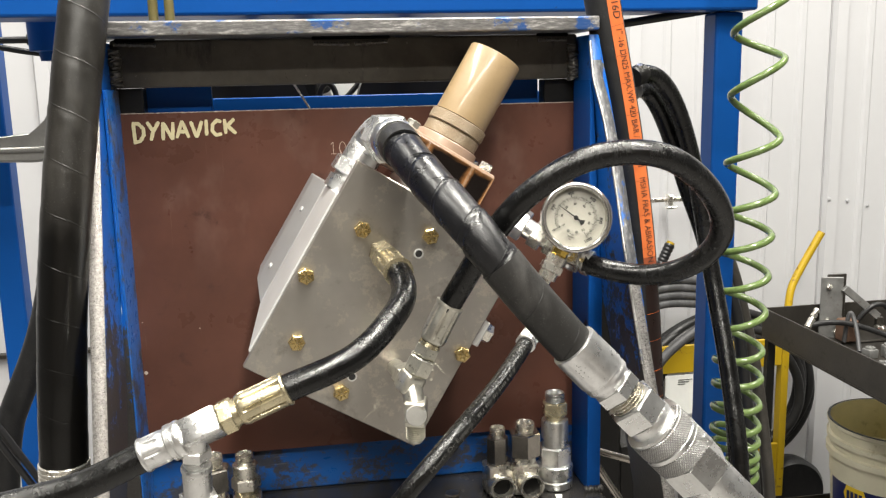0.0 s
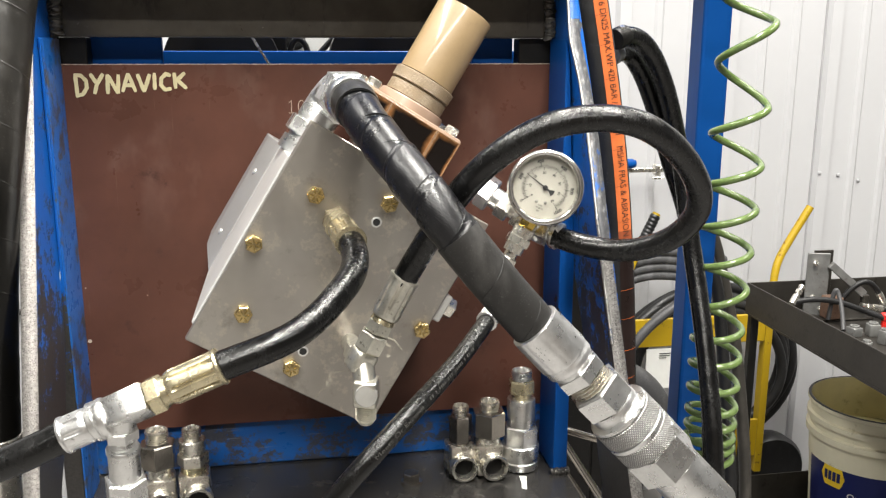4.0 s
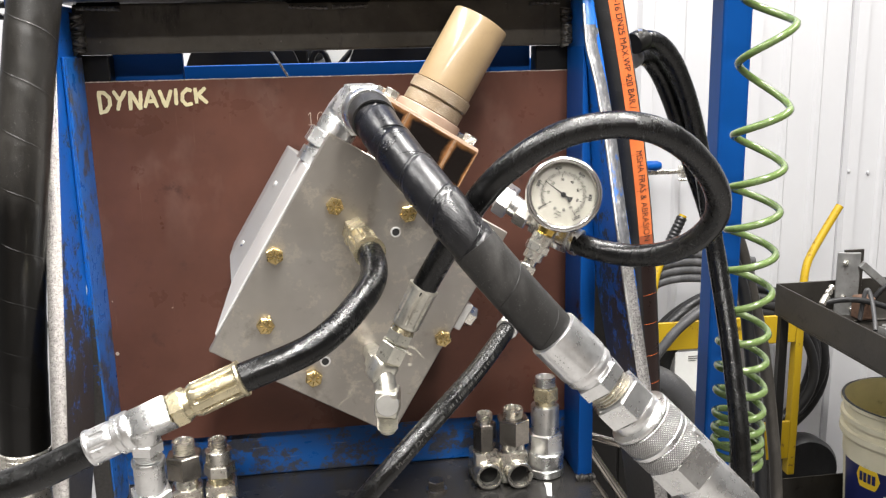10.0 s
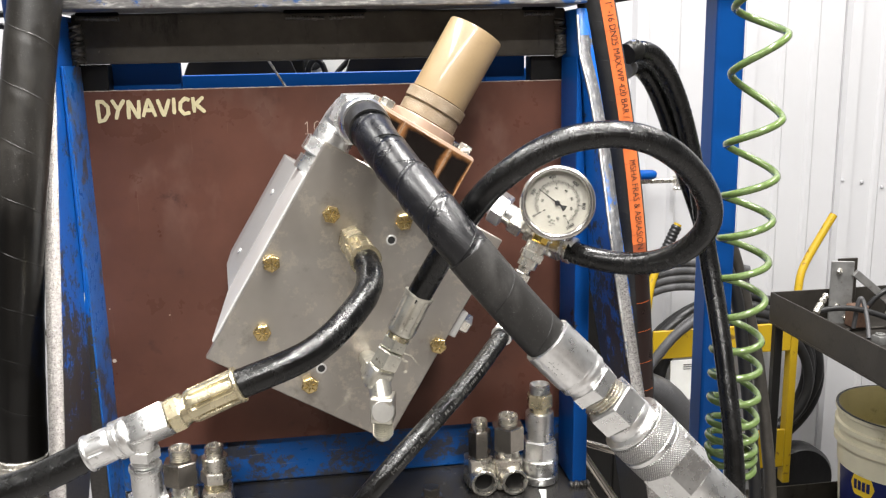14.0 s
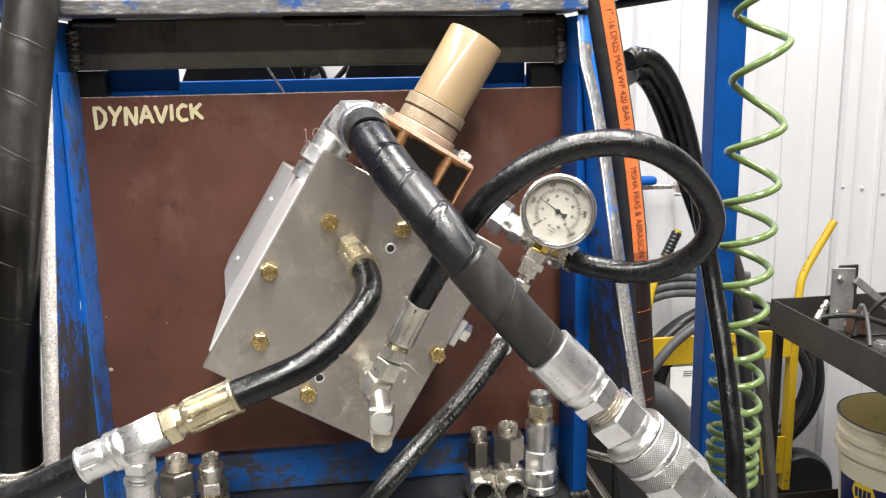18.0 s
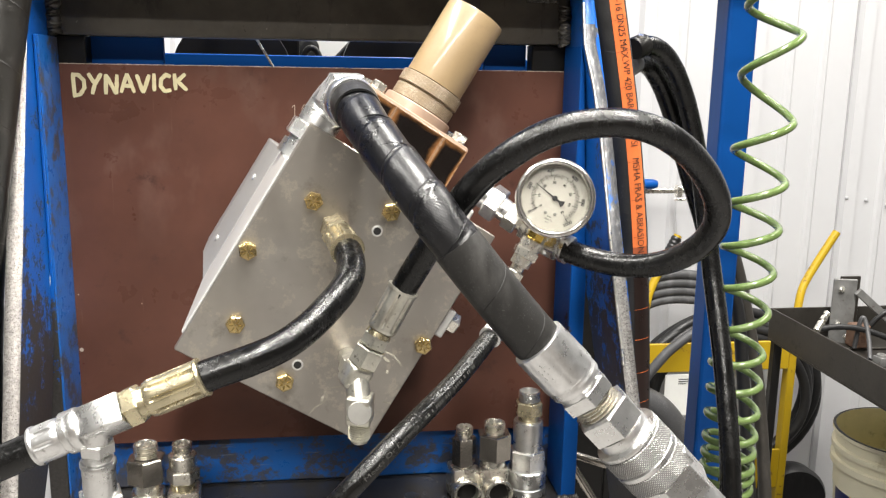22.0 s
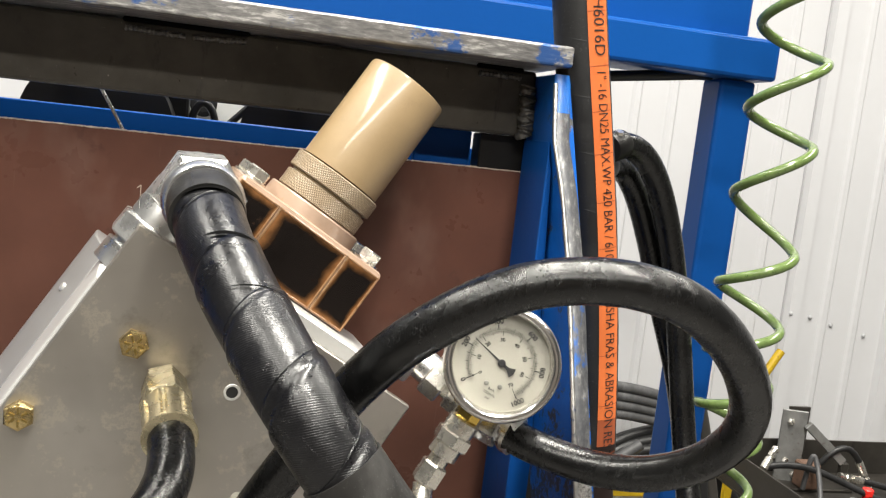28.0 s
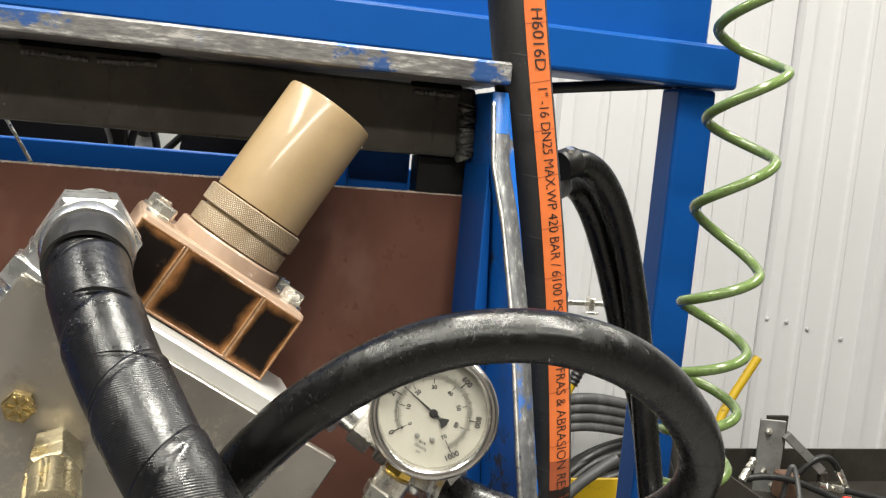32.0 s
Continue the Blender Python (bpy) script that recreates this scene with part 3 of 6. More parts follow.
def lettering(body, height, spacing=1.0, bold=0.0):
    """The built-in font's letters as a flat bmesh in x, y; the capitals are about that high."""
    cu = bpy.data.curves.new("letters", "FONT")
    cu.body, cu.size, cu.space_character, cu.resolution_u, cu.offset = body, height / 0.7, spacing, 3, bold * height
    ob = bpy.data.objects.new("letters", cu)
    scene.collection.objects.link(ob)
    bpy.context.view_layer.update()
    me = bpy.data.meshes.new_from_object(ob.evaluated_get(bpy.context.evaluated_depsgraph_get()))
    bpy.data.objects.remove(ob)
    bpy.data.curves.remove(cu)
    bm = bmesh.new()
    bm.from_mesh(me)
    bpy.data.meshes.remove(me)
    return bm


def width_of(bm):
    xs = [v.co.x for v in bm.verts]
    return min(xs), max(xs)


def stack(parent, m, items, material):
    """Turned and hexagonal pieces of a fitting, one part each: (name, kind, numbers[, material])."""
    for it in items:
        name, kind, a = it[:3]
        mt = it[3] if len(it) > 3 else material
        if kind == "hex":
            part(name, hexa(*a, m=m, ch=min(0.0012, abs(a[1] - a[0]) * 0.2)), mt, parent)
        elif kind == "rev":
            part(name, lathe(a, m), mt, parent, smooth=35)
        elif kind == "thread":
            part(name, lathe(thread_profile(*a), m, caps=False), mt, parent)
        elif kind == "mouth":   # open end: a lip, and a black disc for the shaded bore
            z, r = a
            lip = part(name, lathe([(z - 0.0008, r), (z + 0.0006, r * 0.97), (z + 0.0006, r * 0.84), (z, r * 0.80), (z - 0.012, r * 0.76)], m, 36, caps=False), mt, parent, smooth=35)
            part("bore", lathe([(z - 0.0115, r * 0.77), (z - 0.0116, r * 0.01)], m, 24), INK, lip)
        elif kind == "crimp":
            z0, z1, r, lobes, deep = (*a, 0.17)[:5]
            g, L = (1 if z1 > z0 else -1), abs(z1 - z0)
            prof = [(0, r * 0.86), (0.0004, r * 1.05), (0.0022, r * 1.06), (0.0034, r)] + [(0.004 + (L - 0.009) * i / 9, r) for i in range(10)] + [(L - 0.0035, r * 0.97), (L - 0.0015, r * 0.92), (L, r * 0.72)]
            part(name, lathe([(z0 + g * z, q) for z, q in prof], m, 144, wave=lambda an, z: 1 - deep * (0.5 + 0.5 * math.tanh(5.0 * (math.cos(an * lobes) - 0.68))) * max(0.0, min(1.0, (abs(z - z0) - 0.0034) / 0.0022, (L - 0.0035 - abs(z - z0)) / 0.0045))), mt, parent, smooth=32)


# ---- the setting ----
def structure(name, bm, material, label, category, smooth=None):
    return tagged(part(name, bm, material, smooth=smooth), label, category, kind="structure")


structure("floor", box((-4.5, -5, -0.1), (5, 1.6, 0)), FLOOR, "grey concrete workshop floor under the bench and cart", "floor")
# Added out of view to close the room, in dark tones that deepen reflections.
structure("ceiling", box((-4.5, -5, 3.4), (5, 1.6, 3.5)), CEIL, "plain dark ceiling added out of view", "ceiling")
structure("wall_west", box((-4.6, -5, 0), (-4.5, 1.6, 3.4)), WALL_GREY, "plain grey side wall of the workshop", "wall")
structure("wall_east", box((5, -5, 0), (5.1, 1.6, 3.4)), WALL_GREY, "plain grey side wall of the workshop", "wall")
structure("wall_south", box((-4.5, -5.1, 0), (5, -5, 3.4)), WALL_FRONT, "plain brown wall added behind the camera to darken reflections", "wall")

JOINT = surface("sheet_joint_grey", (0.36, 0.36, 0.37), 0.5)


def cladding(x0, x1, y, z0, z1):
    """Steel cladding: flat pans with pairs of narrow ribs."""
    bm = bmesh.new()
    prof, x = [], x0
    while x < x1:
        for dx, d in ((0.0, 0.0), (0.010, 0.0), (0.018, 0.019), (0.050, 0.019), (0.058, 0.0), (0.120, 0.0), (0.127, 0.006), (0.140, 0.006), (0.147, 0.0), (0.215, 0.0), (0.222, 0.006), (0.235, 0.006), (0.242, 0.0)):
            if x + dx > -4.498:
                prof.append((x + dx, y - d))
        x += 0.305
    lo = [bm.verts.new((a, b, z0)) for a, b in prof]
    hi = [bm.verts.new((a, b, z1)) for a, b in prof]
    for i in range(len(prof) - 1):
        bm.faces.new((lo[i], lo[i + 1], hi[i + 1], hi[i]))
    box((-4.498, y + 0.004, z0), (x1 + 0.4, y + 0.1, z1), bm=bm)
    return bm


wall_north = structure("wall_north", cladding(-4.6755, 5, 1.37, 0, 3.4), WALL, "white ribbed steel wall cladding with screws", "wall")
for i, (x, z) in enumerate([(1.518, 0.947), (1.583, 0.930), (1.688, 0.907), (1.447, 0.956)]):
    part("screw", lathe([(0, 0.0055), (0.003, 0.0055), (0.005, 0.003)], along((x, 1.352 if i == 3 else 1.369, z), (x, 1.2, z)), 10), JOINT, wall_north)
part("sheet_joint", box((1.4315, 1.3660, 0.0), (1.4350, 1.3705, 3.4)), JOINT, wall_north)
part("seam", box((-3.0, 1.352, 0.640), (-0.5, 1.371, 0.652), 0.002), MILL, wall_north)

# ---- the test bench ----
bench = thing("test_bench", "blue painted steel hydraulic test bench with worn edges", "workbench")


def splay(bm):
    """The right-hand plate stands away from the frame towards its foot and is knocked in near its top."""
    for v in bm.verts:
        v.co.x += float(np.interp(v.co.z, (0.80, 1.098, 1.196, 1.232, 1.281, 1.315, 1.362), (0.029, 0.0125, 0.0095, 0.0080, 0.0035, -0.0022, -0.001)))


def gusset(x0, x1, top, slope, rear):
    """A side plate whose front edge runs out towards the foot; profile in y, z. rear: its back edge, from the foot up."""
    prof = rear + [(0.02, 1.362), (top, 1.362), *((top - slope * (1.362 - z), z) for z in (1.340, 1.315, 1.298, 1.281, 1.256, 1.232, 1.196, 1.15, 1.098, 0.95, 0.80))]
    m = Matrix(((0, 0, 1, 0), (1, 0, 0, 0), (0, 1, 0, 0), (0, 0, 0, 1)))
    return prism(prof, x0, x1, m, 0.0008)


def edge_skin(plate, side, x0, x1, top, slope, za, zb, coat):
    """The cut front edge of a side plate, a rough skin proud of it."""
    bm = bmesh.new()
    N = max(8, int((zb - za) * 110))
    cols = []
    for i in range(N + 1):
        z = za + (zb - za) * i / N
        y = top - slope * (1.362 - z)
        row = []
        for x in (x0 - 0.0003, x0 + 0.001, (x0 + x1) / 2, x1 - 0.001, x1 + 0.0003):
            edge = abs(x - (x0 + x1) / 2) > (x1 - x0) * 0.45
            row.append(bm.verts.new((x, y - (0.0004 if edge else 0.0016) - 0.0005 * noise.noise(Vector((x * 300, z * 160, side))), z)))
        cols.append(row)
    for i in range(N):
        for k in range(4):
            bm.faces.new((cols[i][k], cols[i][k + 1], cols[i + 1][k + 1], cols[i + 1][k]))
    if side:
        splay(bm)
    part("cut_edge", bm, coat, plate, "bare cut steel edge", smooth=60)


for side, (x0, x1, top, slope, rear) in enumerate([(-0.2650, -0.2520, -0.058, 0.306, [(-0.150, 0.80), (-0.126, 0.90), (-0.090, 0.945), (-0.062, 1.03), (-0.0615, 1.095), (0.02, 1.13)]), (0.2520, 0.2632, -0.046, 0.375, [(-0.160, 0.80), (-0.090, 1.00), (-0.062, 1.06), (0.02, 1.30)])]):
    bm = gusset(x0, x1, top, slope, rear)
    if side:
        splay(bm)
    plate = part("side_plate", bm, BLUE_SCRAPED, bench, "blue side plate worn to dark steel")
    # torch-cut front edge, a skin proud of the plate
    for za, zb, coat in (((0.80, 1.12, TORCHED_RIGHT), (1.1202, 1.335, PLATE_EDGE), (1.3352, 1.362, BLUE_SCUFFED)) if side else ((0.80, 1.362, TORCHED),)):
        edge_skin(plate, side, x0, x1, top, slope, za, zb, coat)
    if side:   # the arris is hammered round and rubbed bright
        arris = tube([Vector((x0 + 0.0006, top - slope * (1.362 - z) - 0.0004, z)) for z in (1.355 - 0.0055 * i for i in range(60))], 0.0017, 0, 10, lambda s, w: 1 + 0.35 * noise.noise(Vector((s * 60, 0, 5))), curve=False)
        splay(arris)
        part("worn_arris", arris, WORN_EDGE, plate, "rounded bright arris", smooth=60)

part("corner_bar", prism([(-0.2488, 0.842), (-0.2488, 1.315), (-0.2515, 1.315), (-0.2515, 1.09), (-0.2662, 1.00), (-0.2662, 0.842)], 0.0, 0.060, Matrix.Rotation(radians(90), 4, "X"), 0.0008), BLUE_SCRAPED, bench, "corner bar rubbed down to dark steel")
part("corner_strip", box((-0.2486, -0.0585, 0.8425), (-0.2470, -0.0005, 1.314)), BLUE_SCUFFED, bench)
part("corner_bar", prism([(0.2486, 0.842), (0.2643, 0.842), (0.2643, 1.080), (0.2519, 1.295), (0.2486, 1.315)], 0.0, 0.060, Matrix.Rotation(radians(90), 4, "X"), 0.001), BLUE, bench)
part("cross_bar", box((-0.2515, -0.004, 1.3160), (0.2516, 0.030, 1.3650), 0.0025, seg=2), BAR_STEEL, bench, "dark mill-scale steel cross bar")
top_plate = part("top_plate", box((-0.268, -0.056, 1.3665), (0.2600, 0.060, 1.3810), 0.0018, seg=2), BLUE_BARE, bench, "top plate with paint rubbed off its front edge")
part("lower_bar", box((-0.2515, 0.014, 0.8425), (0.2635, 0.040, 0.925), 0.002), BLUE_SCUFFED, bench)
part("shelf", box((-0.2515, -0.200, 0.830), (0.2635, 0.060, 0.842), 0.001), SHELF, bench, "oily black steel shelf")


def bead(p0, p1, r, seed):
    """A lumpy weld bead: one rippled run."""
    n = max(8, int(span(p0, p1) / 0.0006))
    a, b = Vector(p0), Vector(p1)
    pts = [a.lerp(b, i / n) + Vector((noise.noise(Vector((i * 0.13, seed, 1))), 0, noise.noise(Vector((i * 0.13, seed, 7))))) * r * 0.35 for i in range(n + 1)]
    return tube(pts, r, 0, 10, lambda s, w: 1 + 0.16 * math.sin(s * 2100 + 1.5 * math.cos(w)) + 0.25 * noise.noise(Vector((s * 300, seed, math.cos(w)))), curve=False)


for i, (p0, p1, r) in enumerate([((-0.2475, -0.007, 1.317), (-0.2490, -0.007, 1.356), 0.0070), ((0.2465, -0.006, 1.316), (0.2455, -0.006, 1.354), 0.0058),
                                 ((-0.246, -0.0075, 1.3605), (-0.205, -0.0075, 1.3595), 0.0020), ((-0.042, -0.0075, 1.3590), (-0.003, -0.0075, 1.3575), 0.0019), ((0.002, -0.0075, 1.3578), (0.038, -0.0075, 1.3592), 0.0020),
                                 ((0.206, -0.0075, 1.3590), (0.238, -0.0075, 1.3590), 0.0019), ((0.246, -0.062, 0.844), (0.266, -0.062, 0.844), 0.0042)]):
    part("weld_bead", bead(p0, p1, r, i), WELD, bench, smooth=80)

# Black strips stand in for the shaded gap under the top plate.
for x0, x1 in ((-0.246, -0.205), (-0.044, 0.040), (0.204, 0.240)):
    part("gap_shade", box((x0, -0.0075, 1.3630), (x1, -0.0035, 1.3662), 0.001), SLIT, bench, "black strip painted for the shade in a gap by a weld")
# Dark boxes added so that the gap beside the leg stays black.
part("dark_backing", box((0.268, 0.14, 0.0), (0.366, 0.30, 1.105), 0.004), MILL_DARK, bench, "dark box added to block the view behind the bench leg")
part("backing_step", box((0.3662, 0.15, 0.0), (0.450, 0.29, 0.800), 0.004), MILL_DARK, bench)
# legs and foot rails under the shelf
for x0, x1, ya, yb in ((-0.2510, -0.2110, 0.0605, 0.52), (0.2130, 0.2530, 0.0605, 0.24)):
    part("leg", box((x0, 0.020, 0.0), (x1, 0.060, 0.8295), 0.003), BLUE, bench)
    part("foot_rail", box((x0, ya, 0.060), (x1, yb, 0.100), 0.003), BLUE, bench)
part("foot_rail", box((-0.5150, 0.5202, 0.060), (-0.2110, 0.5600, 0.100), 0.003), BLUE, bench)
part("foot_rail", box((0.2130, 0.2402, 0.060), (0.5275, 0.2800, 0.100), 0.003), BLUE, bench)
# the frame behind: posts, beam, rails
part("post", box((0.528, 0.222, 0.0), (0.5695, 0.2635, 1.404), 0.004, seg=2), BLUE, bench)
part("post", box((-0.554, 0.50, 0.0), (-0.5155, 0.54, 1.60), 0.004, seg=2), BLUE, bench)
part("beam", box((-0.62, 0.205, 1.405), (0.582, 0.290, 1.448), 0.004, seg=2), BLUE, bench)
part("back_plate", box((-0.62, 0.235, 1.449), (0.560, 0.285, 1.80), 0.003), BLUE, bench)
part("rail", box((-0.262, 0.100, 1.258), (0.258, 0.130, 1.302), 0.0008), BLUE, bench)
part("tab", box((-0.226, 0.030, 1.285), (-0.155, 0.040, 1.3165), 0.001), BLUE, bench)
part("tab", box((0.170, 0.030, 1.285), (0.215, 0.040, 1.3165), 0.001), BLUE, bench)
part("spacer", box((-0.2515, 0.006, 1.286), (-0.2235, 0.030, 1.3158), 0.001), MILL_DARK, bench)
part("spacer", box((0.216, 0.006, 1.286), (0.2635, 0.030, 1.3158), 0.001), MILL_DARK, bench)

for x in (-0.2200, -0.2020):
    part("oil_pipe", tube([(x, 0.10, 1.375), (x, 0.10, 1.42), (x, 0.10, 1.46), (x, 0.10, 1.52)], 0.0055, 12, 14), BRASS_DULL, bench, "olive-tinted oil pipe", smooth=60)
part("cable", tube([(0.36, 0.25, 1.385), (0.41, 0.25, 1.393), (0.46, 0.25, 1.399), (0.53, 0.25, 1.409)], 0.0060, 20, 10), BLACKPLASTIC, bench, smooth=60)
for k in range(2):
    part("cable", tube([(-0.475 + 0.012 * k, 0.10, 0.955), (-0.455 + 0.012 * k, 0.10, 0.925), (-0.436 + 0.012 * k, 0.10, 0.890), (-0.418 + 0.012 * k, 0.10, 0.857), (-0.36 + 0.012 * k, 0.09, 0.76), (-0.30, 0.06, 0.70), (-0.26, 0.05, 0.70)], 0.0042, 40, 10), BLACKPLASTIC, bench, smooth=60)
part("wire", tube([(-0.070, 0.06, 1.326), (-0.065, 0.06, 1.316), (-0.057, 0.06, 1.304), (-0.0465, 0.06, 1.285)], 0.0013, 14, 8), NICKEL, bench, smooth=60)
for p0, p1, r in (((0.301, 0.05, 0.839), (0.332, 0.05, 0.8275), 0.0050), ((0.301, 0.05, 0.815), (0.331, 0.05, 0.768), 0.0058), ((0.300, 0.05, 0.780), (0.317, 0.05, 0.753), 0.0058)):
    part("steel_pipe", tube([Vector(p0).lerp(Vector(p1), f) for f in (-1.0, -0.3, 0.0, 0.4, 1.0, 1.6)], r, 20, 12), OILED, bench, smooth=60)

# ---- the brown board with its paint mark ----
board = thing("panel_board", "brown phenolic board bolted in the bench frame, hand marked", "panel")
part("sheet", box((-0.2515, 0.0, 0.9000), (0.2495, 0.0125, 1.2895), 0.0004), PANEL, board)
bm = bmesh.new()
rnd = random.Random(4)
x = -0.2514
while x < 0.2490:
    w = rnd.uniform(0.0010, 0.0024)
    box((x, -0.0006, 1.2890 + rnd.uniform(0, 0.0004)), (min(x + w * rnd.uniform(0.5, 0.9), 0.2494), 0.0124, 1.2897 + rnd.uniform(0, 0.0004)), bm=bm)
    x += w
part("sawn_edge", bm, BOARD_EDGE, board, "pale ragged saw-cut upper edge")


def stroke(bm, pts, w, m, seed):
    """A brush stroke: a flat ribbon with rounded ends and an uneven edge."""
    rnd = random.Random(seed)
    path = [Vector((x, y, 0)) for x, y in pts]
    dense = []
    for a, b in zip(path, path[1:]):
        for i in range(6):
            dense.append(a.lerp(b, i / 6))
    dense.append(path[-1])
    left, right = [], []
    for i, p in enumerate(dense):
        t = (dense[min(i + 1, len(dense) - 1)] - dense[max(i - 1, 0)]).normalized()
        nn = Vector((-t.y, t.x, 0))
        e = min(i, len(dense) - 1 - i)
        ww = w / 2 * (0.72 if e == 0 else 1.0) * rnd.uniform(0.88, 1.10)
        left.append(bm.verts.new(m @ (p + nn * ww)))
        right.append(bm.verts.new(m @ (p - nn * ww)))
    for i in range(len(dense) - 1):
        bm.faces.new((left[i], left[i + 1], right[i + 1], right[i]))


GLYPHS = {
    "D": [[(0.08, 1), (0.12, 0)], [(0.0, 0.98), (0.35, 0.98), (0.62, 0.72), (0.62, 0.38), (0.40, 0.08), (0.02, 0.0)]],
    "Y": [[(0, 1), (0.30, 0.52)], [(0.66, 1.0), (0.30, 0.45), (0.16, 0.0)]],
    "N": [[(0.02, 0), (0.06, 1)], [(0.06, 1), (0.55, 0.02)], [(0.55, 0.02), (0.62, 1.0)]],
    "A": [[(0.0, 0.0), (0.34, 1.0)], [(0.34, 1.0), (0.68, 0.0)], [(0.14, 0.36), (0.56, 0.36)]],
    "V": [[(0, 1), (0.30, 0.0)], [(0.30, 0.0), (0.64, 1.0)]],
    "I": [[(0.06, 1), (0.04, 0)]],
    "C": [[(0.60, 0.88), (0.36, 1.0), (0.10, 0.74), (0.06, 0.34), (0.26, 0.04), (0.60, 0.12)]],
    "K": [[(0.04, 1), (0.08, 0)], [(0.60, 1.0), (0.12, 0.48)], [(0.20, 0.52), (0.66, 0.0)]],
}
word = [("D", 0.0), ("Y", 0.86), ("N", 1.70), ("A", 2.50), ("V", 3.34), ("I", 4.18), ("C", 4.50), ("K", 5.26)]
for j, (ch, ox) in enumerate(word):
    bm = bmesh.new()
    up = 1.2590 + 0.0011 * ox + (0.001 if j % 2 else 0)
    m = Matrix.Translation((-0.2365 + ox * 0.0181, -0.0006 - 0.0001 * j, up)) @ Matrix.Rotation(radians(90), 4, "X")
    for i, st in enumerate(GLYPHS[ch]):
        stroke(bm, [(a * 0.0185, b * (0.0205 - 0.0009 * ox)) for a, b in st], 0.0038, m @ Matrix.Translation((0, 0, 0.00003 * i)), j * 10 + i)
    part("painted_letter", bm, PAINTMARK, board)
# scribed figures and scuffs
bm = bmesh.new()
mm = Matrix.Translation((-0.0285, -0.0005, 1.2400)) @ Matrix.Rotation(radians(90), 4, "X")
stroke(bm, [(0.0, 0.0105), (0.0027, 0.0130), (0.0027, 0.0)], 0.0006, mm, 1)
stroke(bm, [(-0.0002, 0.0002), (0.0056, 0.0002)], 0.0006, mm, 2)
stroke(bm, [(0.0130 + 0.0034 * math.cos(w), 0.0066 + 0.0066 * math.sin(w)) for w in (2 * math.pi * i / 14 for i in range(15))], 0.0006, mm, 3)
part("scribed_number", bm, BOARD_EDGE, board)
for x, z, r in ((-0.244, 1.004, 0.0022), (-0.1825, 1.0515, 0.0008), (-0.2435, 1.062, 0.0008)):
    bm = bmesh.new()
    bmesh.ops.create_circle(bm, cap_ends=True, segments=7, radius=r, matrix=Matrix.Translation((x, -0.0004, z)) @ Matrix.Rotation(radians(90), 4, "X"))
    part("scuff", bm, BOARD_EDGE, board)

# ---- the valve block on the board ----
# its own frame: X along the short side, Y along the long side, Z out of the face
O, SX, LY, NZ = Vector((0.0148, -0.1474, 1.0985)), Vector((0.8452, 0.0913, -0.5266)), Vector((0.5235, 0.0568, 0.8501)), Vector((0.1074, -0.9942, 0.0))
BLK = Matrix.Translation(O) @ Matrix((SX, LY, NZ)).transposed().to_4x4()


def at(x, y, z):
    return BLK @ Vector((x, y, z))


valve = thing("valve_block", "grey steel and aluminium valve manifold, tilted, with gold bolts", "manifold")
part("cover_plate", box((-0.0970, -0.1125, -0.0080), (0.0965, 0.1120, 0.0), 0.0009, m=BLK), PLATE, valve, "ground steel cover plate with stains")
side_on = Matrix(((0, 0, 1, 0), (1, 0, 0, 0), (0, 1, 0, 0), (0, 0, 0, 1)))
front = part("block", prism([(-0.0995, -0.0082), (-0.0655, -0.0800), (0.0755, -0.0800), (0.0755, -0.0082)], -0.0985, 0.0900, BLK @ side_on, 0.0012), ALU, valve, "machined aluminium body")
# the rear half flares out to the side and is cut away at the foot
bm = bmesh.new()
section = [(-0.0985, -0.0802), (-0.1080, -0.1160), (-0.1080, -0.1400), (0.0850, -0.1400), (0.0850, -0.0802)]
ends = [[bm.verts.new((x, y0 - 0.45 * z * k, z)) for x, z in section] for y0, k in ((0.0778, 0.0), (-0.1013, 1.0))]
bm.faces.new(ends[0])
bm.faces.new(ends[1][::-1])
for i in range(5):
    bm.faces.new((ends[0][i], ends[1][i], ends[1][(i + 1) % 5], ends[0][(i + 1) % 5]))
bmesh.ops.bevel(bm, geom=bm.edges[:], offset=0.0010, segments=1, affect="EDGES")
bm.transform(BLK)
back = part("rear_block", bm, ALUB, valve, "flared rear half of the body")
part("end_block", box((-0.0420, 0.0760, -0.0900), (0.0700, 0.1215, -0.0082), 0.0015, m=BLK), ALU, valve)
for i, (y, z) in enumerate([(0.040, -0.103), (-0.028, -0.103)]):
    part("port_plug", lathe([(-0.001, 0.0030), (0.0008, 0.0030), (0.0014, 0.0022), (0.0015, 0.0004)], BLK @ along((-0.0985 + 0.2639 * (z + 0.0802), y, z), (-0.0985 + 0.2639 * (z + 0.0802) - 0.0967, y, z + 0.0255)), 16), ALU, back)

BOLTS = [(-0.0615, 0.0566), (0.0011, 0.0824), (-0.0873, -0.0076), (-0.0639, -0.0684), (-0.0005, -0.0938), (0.0914, -0.0063)]
